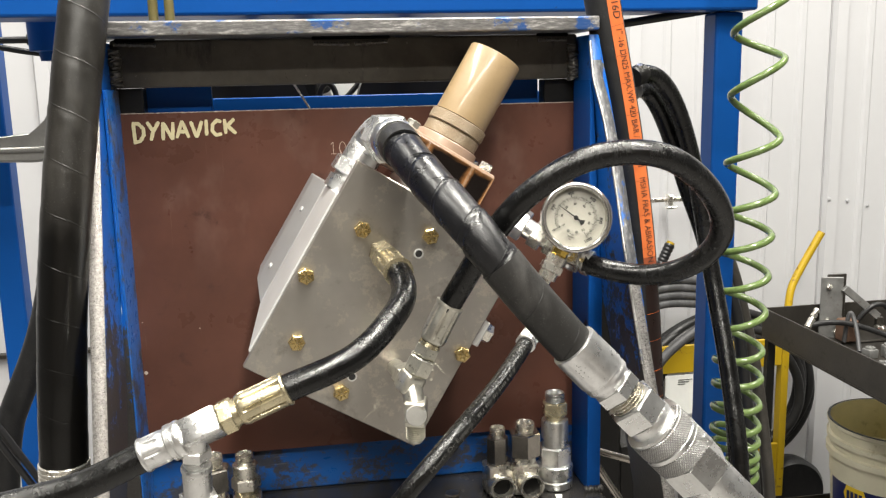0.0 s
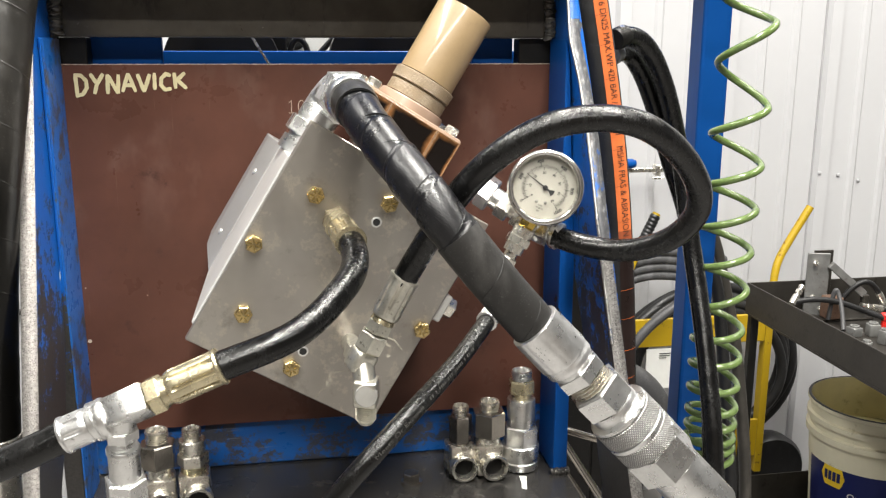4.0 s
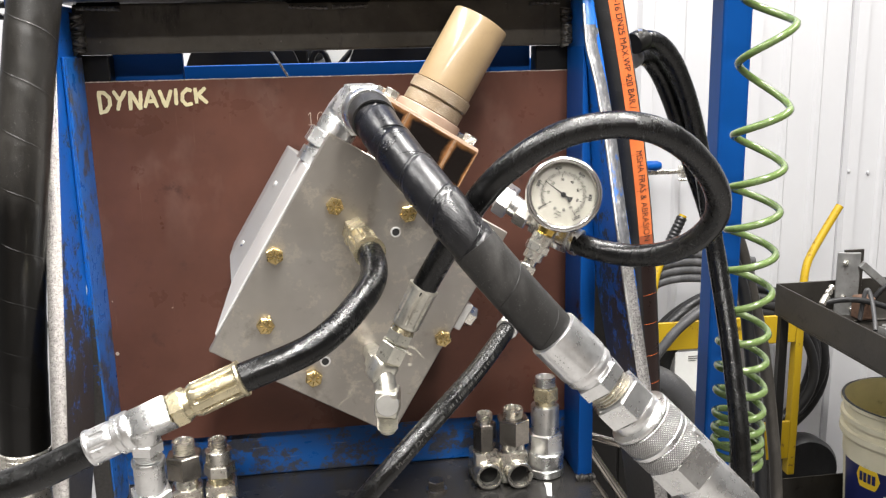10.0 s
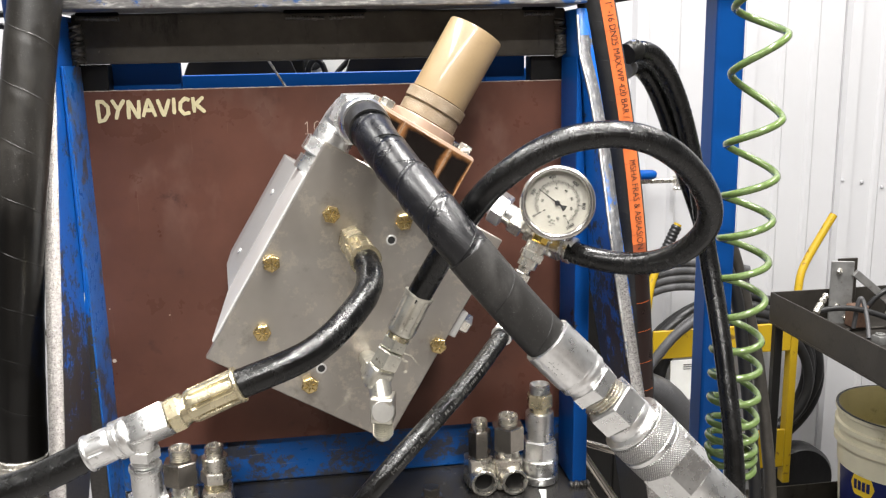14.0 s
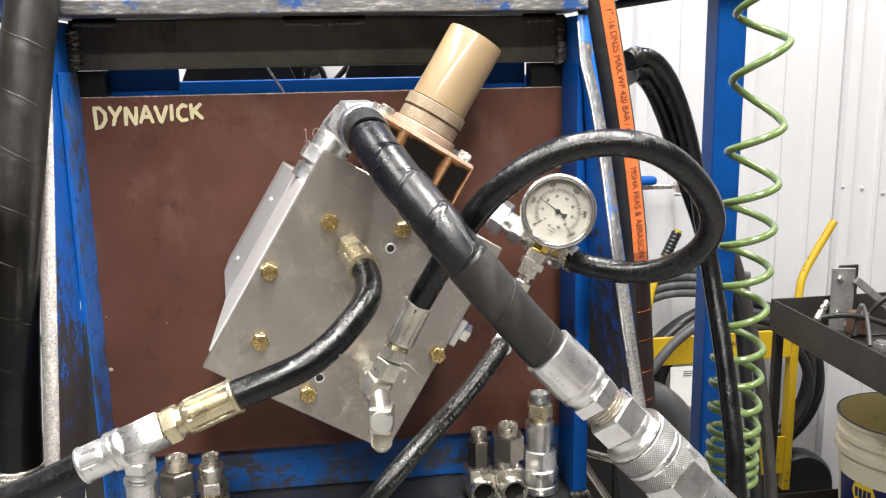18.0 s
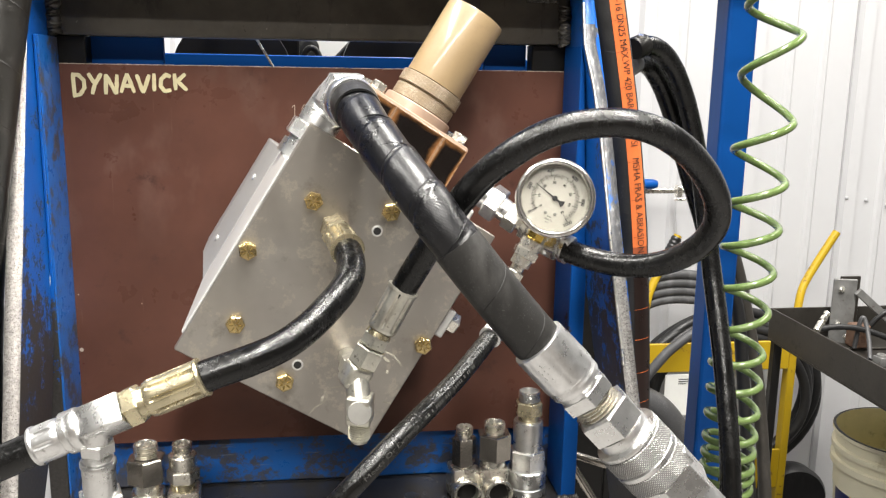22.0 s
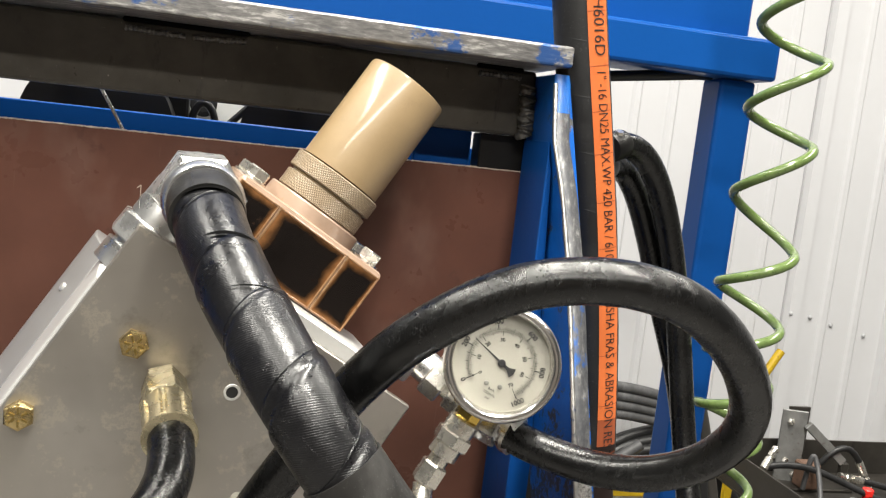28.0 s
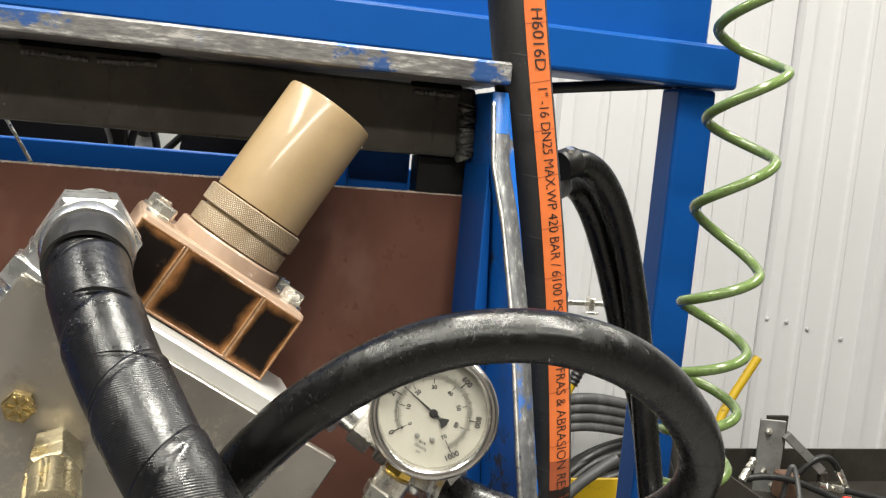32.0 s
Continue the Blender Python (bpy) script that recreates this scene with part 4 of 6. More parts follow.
for i, (x, y) in enumerate(BOLTS):
    m = BLK @ Matrix.Translation((x, y, 0)) @ Matrix.Rotation(radians(17 + 23 * i), 4, "Z")
    bm = hexa(0.0, 0.0062, 0.0143, m, 0.0009)
    bolt = part("bolt", bm, GOLD, valve, "gold-plated hex bolt")
    # raised marks in a darker gold that paints in their shading
    mk = bmesh.new()
    for k in range(6):
        box((-0.0005, 0.0020, 0.0060), (0.0006, 0.0054, 0.0074), m=m @ Matrix.Rotation(radians(60 * k + 30), 4, "Z"), bm=mk)
    part("grade_marks", mk, GOLD_SHADED, bolt)
    part("turned_face", lathe([(0.0060, 0.0064), (0.0065, 0.0061), (0.0066, 0.0056), (0.00665, 0.0002)], m, 28), GOLD, bolt, smooth=35)
for x, y in ((0.0001, 0.0618), (0.0020, -0.0756)):
    m = BLK @ Matrix.Translation((x, y, 0))
    pin = part("dowel_hole", lathe([(0.0001, 0.0050), (0.0005, 0.0048), (0.0006, 0.0036), (-0.004, 0.0034)], m, 24, caps=False), ALU, valve, smooth=40)
    # black disc for the shade inside the hole
    part("recess", lathe([(0.0002, 0.0034), (0.00025, 0.0001)], m, 20), INK, pin)
# dried oil residue near the tee
RESIDUE = surface("dried_residue", (0.46, 0.43, 0.36), 0.6, 0.2, 0.3, 120, 500, 0.3)
for i, (pts, w) in enumerate((([(0.0345, -0.1100), (0.0360, -0.1019), (0.0403, -0.0957), (0.0410, -0.0892), (0.0348, -0.0860), (0.0394, -0.0796), (0.0465, -0.0748)], 0.0011),
                              ([(0.0369, -0.0905), (0.0376, -0.0935), (0.0385, -0.0950)], 0.0030), ([(0.0640, -0.0282), (0.0738, -0.0275), (0.0852, -0.0323)], 0.0014),
                              ([(0.0660, -0.0330), (0.0700, -0.0345), (0.0735, -0.0340)], 0.0024), ([(0.0760, -0.0420), (0.0765, -0.0450)], 0.0030), ([(0.0881, -0.0698), (0.0952, -0.0675)], 0.0013), ([(0.0620, -0.0520), (0.0660, -0.0555), (0.0670, -0.0600)], 0.0018))):
    bm = bmesh.new()
    stroke(bm, pts, w, BLK @ Matrix.Translation((0, 0, 0.0002 + 0.00004 * i)), 60 + i)
    part("residue", bm, RESIDUE, valve, "pale dried residue")
# bracket and nut on the lower long side
part("side_clip", box((0.0968, 0.006, -0.030), (0.1060, 0.034, -0.006), 0.001, m=BLK), ALU, valve)
part("side_nut", hexa(0.0, 0.010, 0.018, BLK @ along((0.106, 0.022, -0.018), (0.2, 0.022, -0.018), 12)), NICKEL, valve)

# the tan cartridge on its lacquered flange
m = BLK @ Matrix.Translation((-0.0100, 0.1215, -0.0705)) @ Matrix.Rotation(radians(-90), 4, "X")
# in this frame: X short side, Y out of the face reversed, Z along the long side
FH = 0.0460
flange = part("flange", box((-0.0560, -0.0400, 0.0), (0.0520, 0.0400, FH), 0.0030, m=m, seg=2), COPPER, valve, "copper-tinted lacquered flange block")
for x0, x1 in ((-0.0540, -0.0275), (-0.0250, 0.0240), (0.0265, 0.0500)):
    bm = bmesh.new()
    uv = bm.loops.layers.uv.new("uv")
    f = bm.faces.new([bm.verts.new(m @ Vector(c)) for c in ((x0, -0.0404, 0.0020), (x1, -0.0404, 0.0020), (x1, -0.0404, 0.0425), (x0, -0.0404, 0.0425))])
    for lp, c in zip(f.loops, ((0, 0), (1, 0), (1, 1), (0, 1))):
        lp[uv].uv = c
    part("dark_face", bm, LACQ_DARK, flange, "lacquered face with a black middle")
    rim = bmesh.new()
    for a, b in (((x0 - 0.0009, -0.0409, 0.0014), (x0 + 0.0004, -0.0398, 0.0430)), ((x1 - 0.0004, -0.0409, 0.0014), (x1 + 0.0009, -0.0398, 0.0430)),
                 ((x0 - 0.0009, -0.0410, 0.0014), (x1 + 0.0009, -0.0397, 0.0026)), ((x0 - 0.0009, -0.0410, 0.0418), (x1 + 0.0009, -0.0397, 0.0430))):
        box(a, b, 0.0003, m=m, bm=rim)
    part("amber_rim", rim, AMBER, flange)
part("collar", lathe([(FH, 0.0345), (FH + 0.0080, 0.0340), (FH + 0.0090, 0.0330), (FH + 0.0090, 0.0280)], m, 64), COPPER, flange, smooth=35)
for x, y in ((-0.0460, -0.0200), (0.0430, -0.0200), (-0.0460, 0.0280), (0.0430, 0.0280)):
    mm = m @ Matrix.Translation((x, y, FH)) @ Matrix.Rotation(radians(15), 4, "Z")
    fb = part("flange_bolt", hexa(0.0015, 0.0085, 0.0130, mm, 0.001), NICKEL, flange)
    part("washer", lathe([(0, 0.0085), (0.0014, 0.0085), (0.0015, 0.008)], mm, 24), NICKEL, fb)
m = m @ Matrix.Translation((0, 0, FH - 0.040))
cart = part("cartridge", lathe([(0.0490, 0.0275), (0.0740, 0.0275)], m, 64), TAN, valve, smooth=35)
part("lock_ring", lathe([(0.0496, 0.0293), (0.0502, 0.0302), (0.0606, 0.0302), (0.0612, 0.0293)], m, 96), TANKNURL, cart, "knurled tan lock ring", smooth=30)
part("lock_ring", lathe([(0.0630, 0.0300), (0.0637, 0.0311), (0.0738, 0.0311), (0.0745, 0.0300)], m, 96), TANKNURL, cart, "knurled tan lock ring", smooth=30)
part("cap", lathe([(0.0750, 0.0270), (0.0756, 0.0285), (0.1490, 0.0285), (0.1506, 0.0279), (0.1510, 0.0265), (0.1506, 0.0262)], m, 96), TAN, cart, "glossy tan cap", smooth=30)


# ---- hoses ----
def hose(name, label, pts, r, material, n=140, seg=32, rfun=None):
    h = thing(name, label, "hose")
    part("cover", tube(pts, r, n, seg, rfun), material, h, smooth=60)
    return h


def wrap(pitch, depth, lap=1.0):
    """The step of a spiral wrapping as a factor on the radius."""
    def f(s, a):
        ph = (s / pitch + lap * a / (2 * math.pi) + 0.15 * noise.noise(Vector((s * 9, 0, 3)))) % 1.0
        return 1 + depth * (0.5 - ph) * (1.0 if ph > 0.06 else ph / 0.06) + 0.006 * noise.noise(Vector((s * 30, math.cos(a), math.sin(a))))
    return f


def on_hose(path, r, s, w):
    i = min(range(len(path)), key=lambda k: abs(path[k][3] - s)) if s < 0 else min(int(s / path[-1][3] * (len(path) - 1)), len(path) - 1)
    while i + 1 < len(path) and path[i][3] < s:
        i += 1
    while i > 0 and path[i][3] > s:
        i -= 1
    p, a, b, s0 = path[i]
    t = a.cross(b)
    return p + t * (s - s0) + (a * math.cos(w) + b * math.sin(w)) * r


# big wrapped hose from the elbow to the coupling
A_PTS = [(0.0262, -0.186, 1.2615), (0.0300, -0.214, 1.2535), (0.0450, -0.252, 1.2318), (0.0680, -0.290, 1.2040), (0.0903, -0.306, 1.1735), (0.1210, -0.306, 1.1345), (0.1550, -0.304, 1.0960)]
big = hose("pressure_hose", "thick black tape-wrapped hydraulic hose with crimped steel ends", A_PTS, 0.0175, RUB_WRAP, 320, 48, wrap(0.036, 0.070, -1.0))
# elbow adapter behind the plate's upper corner
b0, b1 = at(-0.085, 0.0755, -0.060), at(-0.082, 0.152, -0.060)
m = along(b0, b1)
stack(big, m, [("adapter", "rev", [(0, 0.0195), (0.014, 0.0195), (0.014, 0.0165), (0.022, 0.0165)]), ("hex", "hex", (0.018, 0.034, 0.042)), ("neck", "rev", [(0.034, 0.0190), (0.060, 0.0190), (0.066, 0.0170)])], ZINC)
tip = Vector(A_PTS[0])
k = Vector((0.0185, -0.128, 1.2650))
part("elbow", tube([b0.lerp(b1, 0.55), b0.lerp(b1, 0.80), b1 + Vector((0.0, -0.010, 0.002)), k, tip.lerp(k, 0.55)], 0.0165, 40, 28, lambda s, w: 1.12 - 3.4 * max(0.0, s - 0.02)), ZINC, big, "plated steel elbow", smooth=60)
m = along(k, tip)
d = span(k, tip)
stack(big, m, [("swivel_nut", "hex", (d * 0.06, d * 0.56, 0.0425)), ("shoulder", "rev", [(d * 0.56, 0.0185), (d * 0.60, 0.0212), (d * 0.84, 0.0214), (d * 0.88, 0.0200)])], ZINC)
m = along(tip, A_PTS[1])
part("end_sleeve", lathe([(-0.004, 0.0190), (0.0, 0.0194), (0.012, 0.0194), (0.0165, 0.0188)], m, 48), SLEEVE, big, smooth=40)
part("tie_wire", tube([(-0.015, -0.10, 1.247), (-0.0165, -0.10, 1.254), (-0.012, -0.102, 1.259), (-0.007, -0.104, 1.255), (-0.003, -0.106, 1.250), (0.003, -0.108, 1.246)], 0.0004, 24, 6), CAST, big, "thin loop of tie wire", smooth=60)
# sleeve, crimp and coupling at the lower end
e0, e1 = Vector((0.1530, -0.304, 1.0985)), Vector((0.3050, -0.314, 0.9380))
m = along(e0, e1)
part("rubber_sleeve", tube(spline(A_PTS, 320)[236:318], 0.0185, 0, 40, curve=False), SLEEVE, big, "smooth grey-black protective sleeve", smooth=60)
shell = part("crimp_shell", lathe([(0.0, 0.0200), (0.0008, 0.0212), (0.0030, 0.0214), (0.0330, 0.0218), (0.0350, 0.0216), (0.0362, 0.0205), (0.0385, 0.0206), (0.0395, 0.0210), (0.0430, 0.0208), (0.0445, 0.0196), (0.0470, 0.0186), (0.0490, 0.0180)], m, 96,
             wave=lambda an, z: 1 - (0.022 * (0.5 + 0.5 * math.tanh(6 * (math.cos(an * 8) - 0.85))) if 0.002 < z < 0.034 else 0.0)), CRIMP, big, "crimped plated shell", smooth=40)
bm = bmesh.new()
rnd = random.Random(3)
for k in range(9):   # stamping that cannot be read
    an, z = radians(205 + rnd.choice((0, 10)) + rnd.uniform(-2, 2)), 0.008 + 0.0017 * k
    box((-0.0007, -0.00022, -0.0006), (0.0005, 0.00022, 0.0006), bm=bm, m=m @ Matrix.Rotation(an, 4, "Z") @ Matrix.Translation((0.0213, 0, z)))
part("stamped_marks", bm, CAST, shell)
stack(big, m, [("hose_nut", "hex", (0.0475, 0.0600, 0.0370)), ("male_thread", "thread", (0.0598, 0.0715, 0.0176, 0.0024), NICKEL), ("coupler_hex", "hex", (0.0710, 0.0915, 0.0410)),
               ("coupler_body", "rev", [(0.0915, 0.0205), (0.0935, 0.0212), (0.1000, 0.0210), (0.1010, 0.0200)]),
               ("collar", "rev", [(0.1000, 0.0215), (0.1006, 0.0262), (0.1022, 0.0268), (0.1040, 0.0262), (0.1046, 0.0250)])], ZINC)
for z0, z1, rr, mt in ((0.1046, 0.1205, 0.0270, KNURL), (0.1206, 0.1256, 0.0272, ZINC), (0.1257, 0.1412, 0.0270, KNURL)):
    part("locking_sleeve" if mt is ZINC else "knurled_band", lathe([(z0, rr * 0.96), (z0 + 0.0008, rr), (z1 - 0.0008, rr), (z1, rr * 0.96)], m, 96), mt, big, smooth=30)
stack(big, m @ Matrix.Rotation(radians(12), 4, "Z"), [("plug_hex", "hex", (0.1412, 0.1690, 0.0480))], ZINC)
stack(big, m, [("plug_pipe", "rev", [(0.1690, 0.0215), (0.1700, 0.0228), (0.2250, 0.0228), (0.2280, 0.0210)])], ZINC)
part("lock_stud", box((-0.0035, -0.0285, 0.134), (0.0035, -0.0235, 0.146), 0.0008, m=m @ Matrix.Rotation(radians(205), 4, "Z")), ZINC, big)
far = m @ Vector((0, 0, 0.226))
part("tail", tube([far, far + Vector((0.03, -0.004, -0.03)), far + Vector((0.06, -0.01, -0.09)), far + Vector((0.07, -0.02, -0.2)), far + Vector((0.07, -0.02, -0.5))], 0.0190, 50, 24), RUB_WRAP, big, smooth=60)

# loop hose over the gauge
B_PTS = [(0.0592, -0.237, 1.118), (0.0825, -0.2565, 1.1665), (0.104, -0.2755, 1.207), (0.1300, -0.2880, 1.2316), (0.1605, -0.2940, 1.2513), (0.1995, -0.2970, 1.2575), (0.2345, -0.3075, 1.2538), (0.283, -0.2795, 1.223), (0.3205, -0.247, 1.1745), (0.296, -0.2115, 1.13), (0.2525, -0.1745, 1.121), (0.2145, -0.1495, 1.134)]
loop = hose("loop_hose", "oily black hydraulic hose looped over the pressure gauge", B_PTS, 0.0105, RUB_OIL, 260, 32, wrap(0.034, 0.012))
f0, f1 = Vector(B_PTS[0]), Vector((0.0265, -0.236, 1.0555))
m = along(f0, f1, 10)
stack(loop, m, [("crimp", "crimp", (-0.006, 0.0330, 0.0122, 8, 0.14), DIRTY_ZINC), ("ferrule", "rev", [(0.033, 0.0095), (0.037, 0.0105)], YZINC), ("swivel_nut", "hex", (0.0360, 0.0470, 0.0200), DIRTY_ZINC), ("adapter_nut", "hex", (0.0480, 0.0640, 0.0225), DIRTY_ZINC)], DIRTY_ZINC)
# run tee standing on the plate, with a capped elbow below
tee = Vector((0.0248, -0.234, 1.0530))
base = Vector((0.0205, -0.1475, 1.0385))
d = span(base, tee)
stack(loop, along(base, tee, 14), [("stem", "rev", [(0.0, 0.0085), (d, 0.0085)]), ("stem_hex", "hex", (d * 0.50, d * 0.80, 0.0200)), ("stem_collar", "rev", [(d * 0.78, 0.0098), (d * 0.82, 0.0104), (d * 0.90, 0.0104)])], DIRTY_ZINC)
part("tee_body", box((-0.0105, -0.0105, -0.012), (0.0105, 0.0105, 0.010), 0.0050, m=along(tee, f0, 25), seg=3), DIRTY_ZINC, loop, "forged steel tee", smooth=50)
low = Vector((0.0275, -0.247, 1.0290))
stack(loop, along(tee, low), [("branch", "rev", [(0, 0.0095), (span(tee, low), 0.0098)])], DIRTY_ZINC)
m = along(low + Vector((0, 0.0, 0.011)), low + Vector((-0.0010, 0.004, -0.04)), 30)
part("elbow_block", box((-0.0098, -0.0090, 0.000), (0.0098, 0.0105, 0.0235), 0.0022, m=m, seg=2), DIRTY_ZINC, loop, "forged plated elbow", smooth=50)
fc = low + Vector((0, 0, -0.0015))
DULL_FACE = surface("dull_plated_face", (0.50, 0.49, 0.46), 0.5, 0.7, 0.12, 80, 400, 0.15)
part("elbow_face", lathe([(-0.012, 0.0094), (0.0092, 0.0096), (0.0102, 0.0090), (0.0103, 0.0070)], along(fc, fc + Vector((-0.10, -1.0, 0.12))), 40), DULL_FACE, loop, "flat round dull plated face", smooth=35)
part("open_thread", lathe(thread_profile(0.0235, 0.0370, 0.0088, 0.0019) + [(0.0375, 0.0078), (0.0405, 0.0058), (0.0405, 0.004)], m, 36), DIRTY_ZINC, loop)

# left hose: elbow on the plate, sweeping down to the tee
C_PTS = [(0.0185, -0.212, 1.1500), (0.0265, -0.244, 1.1380), (0.006, -0.269, 1.119), (-0.015, -0.290, 1.104), (-0.037, -0.302, 1.094), (-0.060, -0.310, 1.089), (-0.0830, -0.315, 1.0826)]
left = hose("return_hose", "short black hydraulic hose curving from the cover plate to a tee", C_PTS, 0.0112, RUB_OIL, 160, 32, wrap(0.030, 0.012))
g0, g1 = Vector((0.0095, -0.148, 1.1560)), Vector(C_PTS[0])
m = along(g0, g1, 15)
d = span(g0, g1)
stack(left, m, [("base_hex", "hex", (0.0, 0.018, 0.0215), YZINC), ("nut", "hex", (0.019, 0.032, 0.0240), YZINC), ("crimp", "crimp", (d + 0.006, 0.031, 0.0130, 8), YZINC)], YZINC)
h0, h1 = Vector(C_PTS[-1]), Vector((-0.1830, -0.315, 1.0415))
m = along(h0, h1, 10)
d = span(h0, h1)
stack(left, m, [("crimp", "crimp", (-0.002, 0.0395, 0.0132, 9), YZINC), ("ferrule", "rev", [(0.0385, 0.0105), (0.0435, 0.0118)], YZINC), ("swivel_nut", "hex", (0.0430, 0.0540, 0.0250), YZINC)], YZINC)
arm = m @ Matrix.Rotation(radians(28), 4, "Z")
part("tee_body", box((-0.0112, -0.0112, 0.0542), (0.0112, 0.0112, 0.0860), 0.0028, m=arm, seg=2), ZINC, left, "forged plated steel tee", smooth=40)
t0 = m @ Vector((0, 0, 0.0770))
drop = t0 + Vector((-0.0015, 0.008, -0.050))
stack(left, along(t0, drop, 20), [("branch_neck", "rev", [(0, 0.0105), (0.014, 0.0105)]), ("branch_hex", "hex", (0.0135, 0.0235, 0.0215)), ("branch_thread", "thread", (0.0235, 0.0320, 0.0100)),
      ("socket_ring", "rev", [(0.0300, 0.0090), (0.0300, 0.0115), (0.0310, 0.0122), (0.0335, 0.0122), (0.0340, 0.0115)]), ("socket", "rev", [(0.0340, 0.0113), (0.0560, 0.0113), (0.0570, 0.0105)]), ("socket_hex", "hex", (0.0565, 0.0850, 0.0270)), ("socket_tail", "rev", [(0.085, 0.0110), (0.110, 0.0110), (0.111, 0.0100)])], ZINC)
stack(left, m, [("tee_collar", "rev", [(0.0850, 0.0125), (0.0862, 0.0146), (0.0880, 0.0149), (0.0905, 0.0146), (0.0912, 0.0139), (0.0920, 0.0139), (0.0927, 0.0148), (0.0965, 0.0148), (0.0980, 0.0132)]), ("crimp", "crimp", (0.1195, 0.0970, 0.0132, 9, 0.07), CRIMP)], ZINC)
q0 = m @ Vector((0, 0, 0.112))
tail = [q0, Vector((-0.2150, -0.315, 1.0265)), Vector((-0.2450, -0.315, 1.0135)), Vector((-0.2950, -0.315, 1.0060)), Vector((-0.42, -0.32, 0.985)), Vector((-0.50, -0.31, 0.90)), Vector((-0.52, -0.30, 0.60))]
part("outlet_cover", tube(tail, 0.0118, 120, 28, wrap(0.032, 0.015)), RUB_OIL, left, smooth=60)

# thin hose from the gauge
D_PTS = [(0.1450, -0.200, 1.0780), (0.113, -0.244, 1.059), (0.081, -0.283, 1.045), (0.053, -0.315, 1.034), (0.027, -0.334, 1.016), (0.003, -0.338, 0.993), (-0.03, -0.335, 0.95), (-0.06, -0.32, 0.86)]
thin = hose("gauge_hose", "thin wet black hose running down from the pressure gauge", D_PTS, 0.0077, RUB_OIL, 140, 24)
path_d = frames_on(spline(D_PTS, 600))
FADED = surface("grey_print", (0.060, 0.058, 0.054), 0.5)
bm = lettering("Meets Or Exceeds", 0.0034, 1.0, -0.004)
lo, hi = width_of(bm)
for v in bm.verts:
    v.co = on_hose(path_d, 0.00788, 0.1930 - 0.0530 * (v.co.x - lo) / (hi - lo), (v.co.y - 0.0017) / 0.0077)
part("print", bm, FADED, thin)
bm = bmesh.new()
s = 0.058
rnd = random.Random(8)
while s < 0.132:   # printing that cannot be read
    ln = rnd.uniform(0.0014, 0.0026)
    bm.faces.new([bm.verts.new(on_hose(path_d, 0.00785, q, w)) for q, w in ((s, -0.16), (s + ln, -0.16), (s + ln, 0.16), (s, 0.16))])
    s += ln + rnd.choice((0.0010, 0.0010, 0.0036))
part("faded_print", bm, FADED, thin)

# ---- the pressure gauge ----
gauge = thing("pressure_gauge", "round steel pressure gauge with white dial in bar and psi", "gauge")
GC = Vector((0.1985, -0.1700, 1.1835))
face = Vector((-0.20, -0.955, 0.20)).normalized()
spin_up = Vector((0.42, 0.0, 0.90))
gx = spin_up.cross(face).normalized()
gy = face.cross(gx).normalized()
GM = Matrix.Translation(GC) @ Matrix((gx, gy, face)).transposed().to_4x4()
part("case", lathe([(-0.030, 0.020), (-0.030, 0.0290), (-0.028, 0.0310), (-0.004, 0.0310), (-0.0045, 0.0330), (-0.0035, 0.0340), (-0.0015, 0.0346), (0.0008, 0.0346), (0.0027, 0.0339), (0.0038, 0.0326), (0.0040, 0.0312), (0.0034, 0.0299), (0.0024, 0.0291), (-0.0010, 0.0288), (-0.0062, 0.0286)], GM, 96, caps=False), CHROME, gauge, "polished crimped steel bezel", smooth=35)
GM = GM @ Matrix.Translation((0, 0, -0.0045)) @ Matrix.Scale(0.94, 4)
dial = part("dial", lathe([(-0.0012, 0.0304), (-0.0008, 0.0001)], GM, 64), DIAL, gauge)
glass = part("window", lathe([(0.0062, 0.0306), (0.0066, 0.0304), (0.0066, 0.0001)], GM, 64, caps=False), GLASS, gauge)
glass.visible_shadow = False


def ang(v, lo=0.0, hi=1000.0):
    return radians(233 - 270 * (v - lo) / (hi - lo))


bm = bmesh.new()
for i in range(101):   # outer scale
    a = ang(i * 10)
    L0, L1, w = (0.0206, 0.0240, 0.0006) if i % 20 == 0 else ((0.0206, 0.0228, 0.00032) if i % 5 == 0 else (0.0206, 0.0222, 0.0002))
    box((L0, -w / 2, -0.0004), (L1, w / 2, -0.0002), m=GM @ Matrix.Rotation(a, 4, "Z"), bm=bm)
for i in range(71):    # inner scale
    a = ang(i / 70 * 1000)
    L0, L1, w = (0.0168, 0.0198, 0.0004) if i % 10 == 0 else ((0.0180, 0.0198, 0.00026) if i % 5 == 0 else (0.0186, 0.0198, 0.00016))
    box((L0, -w / 2, -0.0004), (L1, w / 2, -0.0002), m=GM @ Matrix.Rotation(a, 4, "Z"), bm=bm)
for r in (0.0199, 0.0207):
    for i in range(120):
        a0 = ang(i / 120 * 1000)
        box((r - 0.00008, -0.0006, -0.0004), (r + 0.00008, 0.0006, -0.00025), m=GM @ Matrix.Rotation(a0, 4, "Z"), bm=bm)
part("scales", bm, INK, dial)
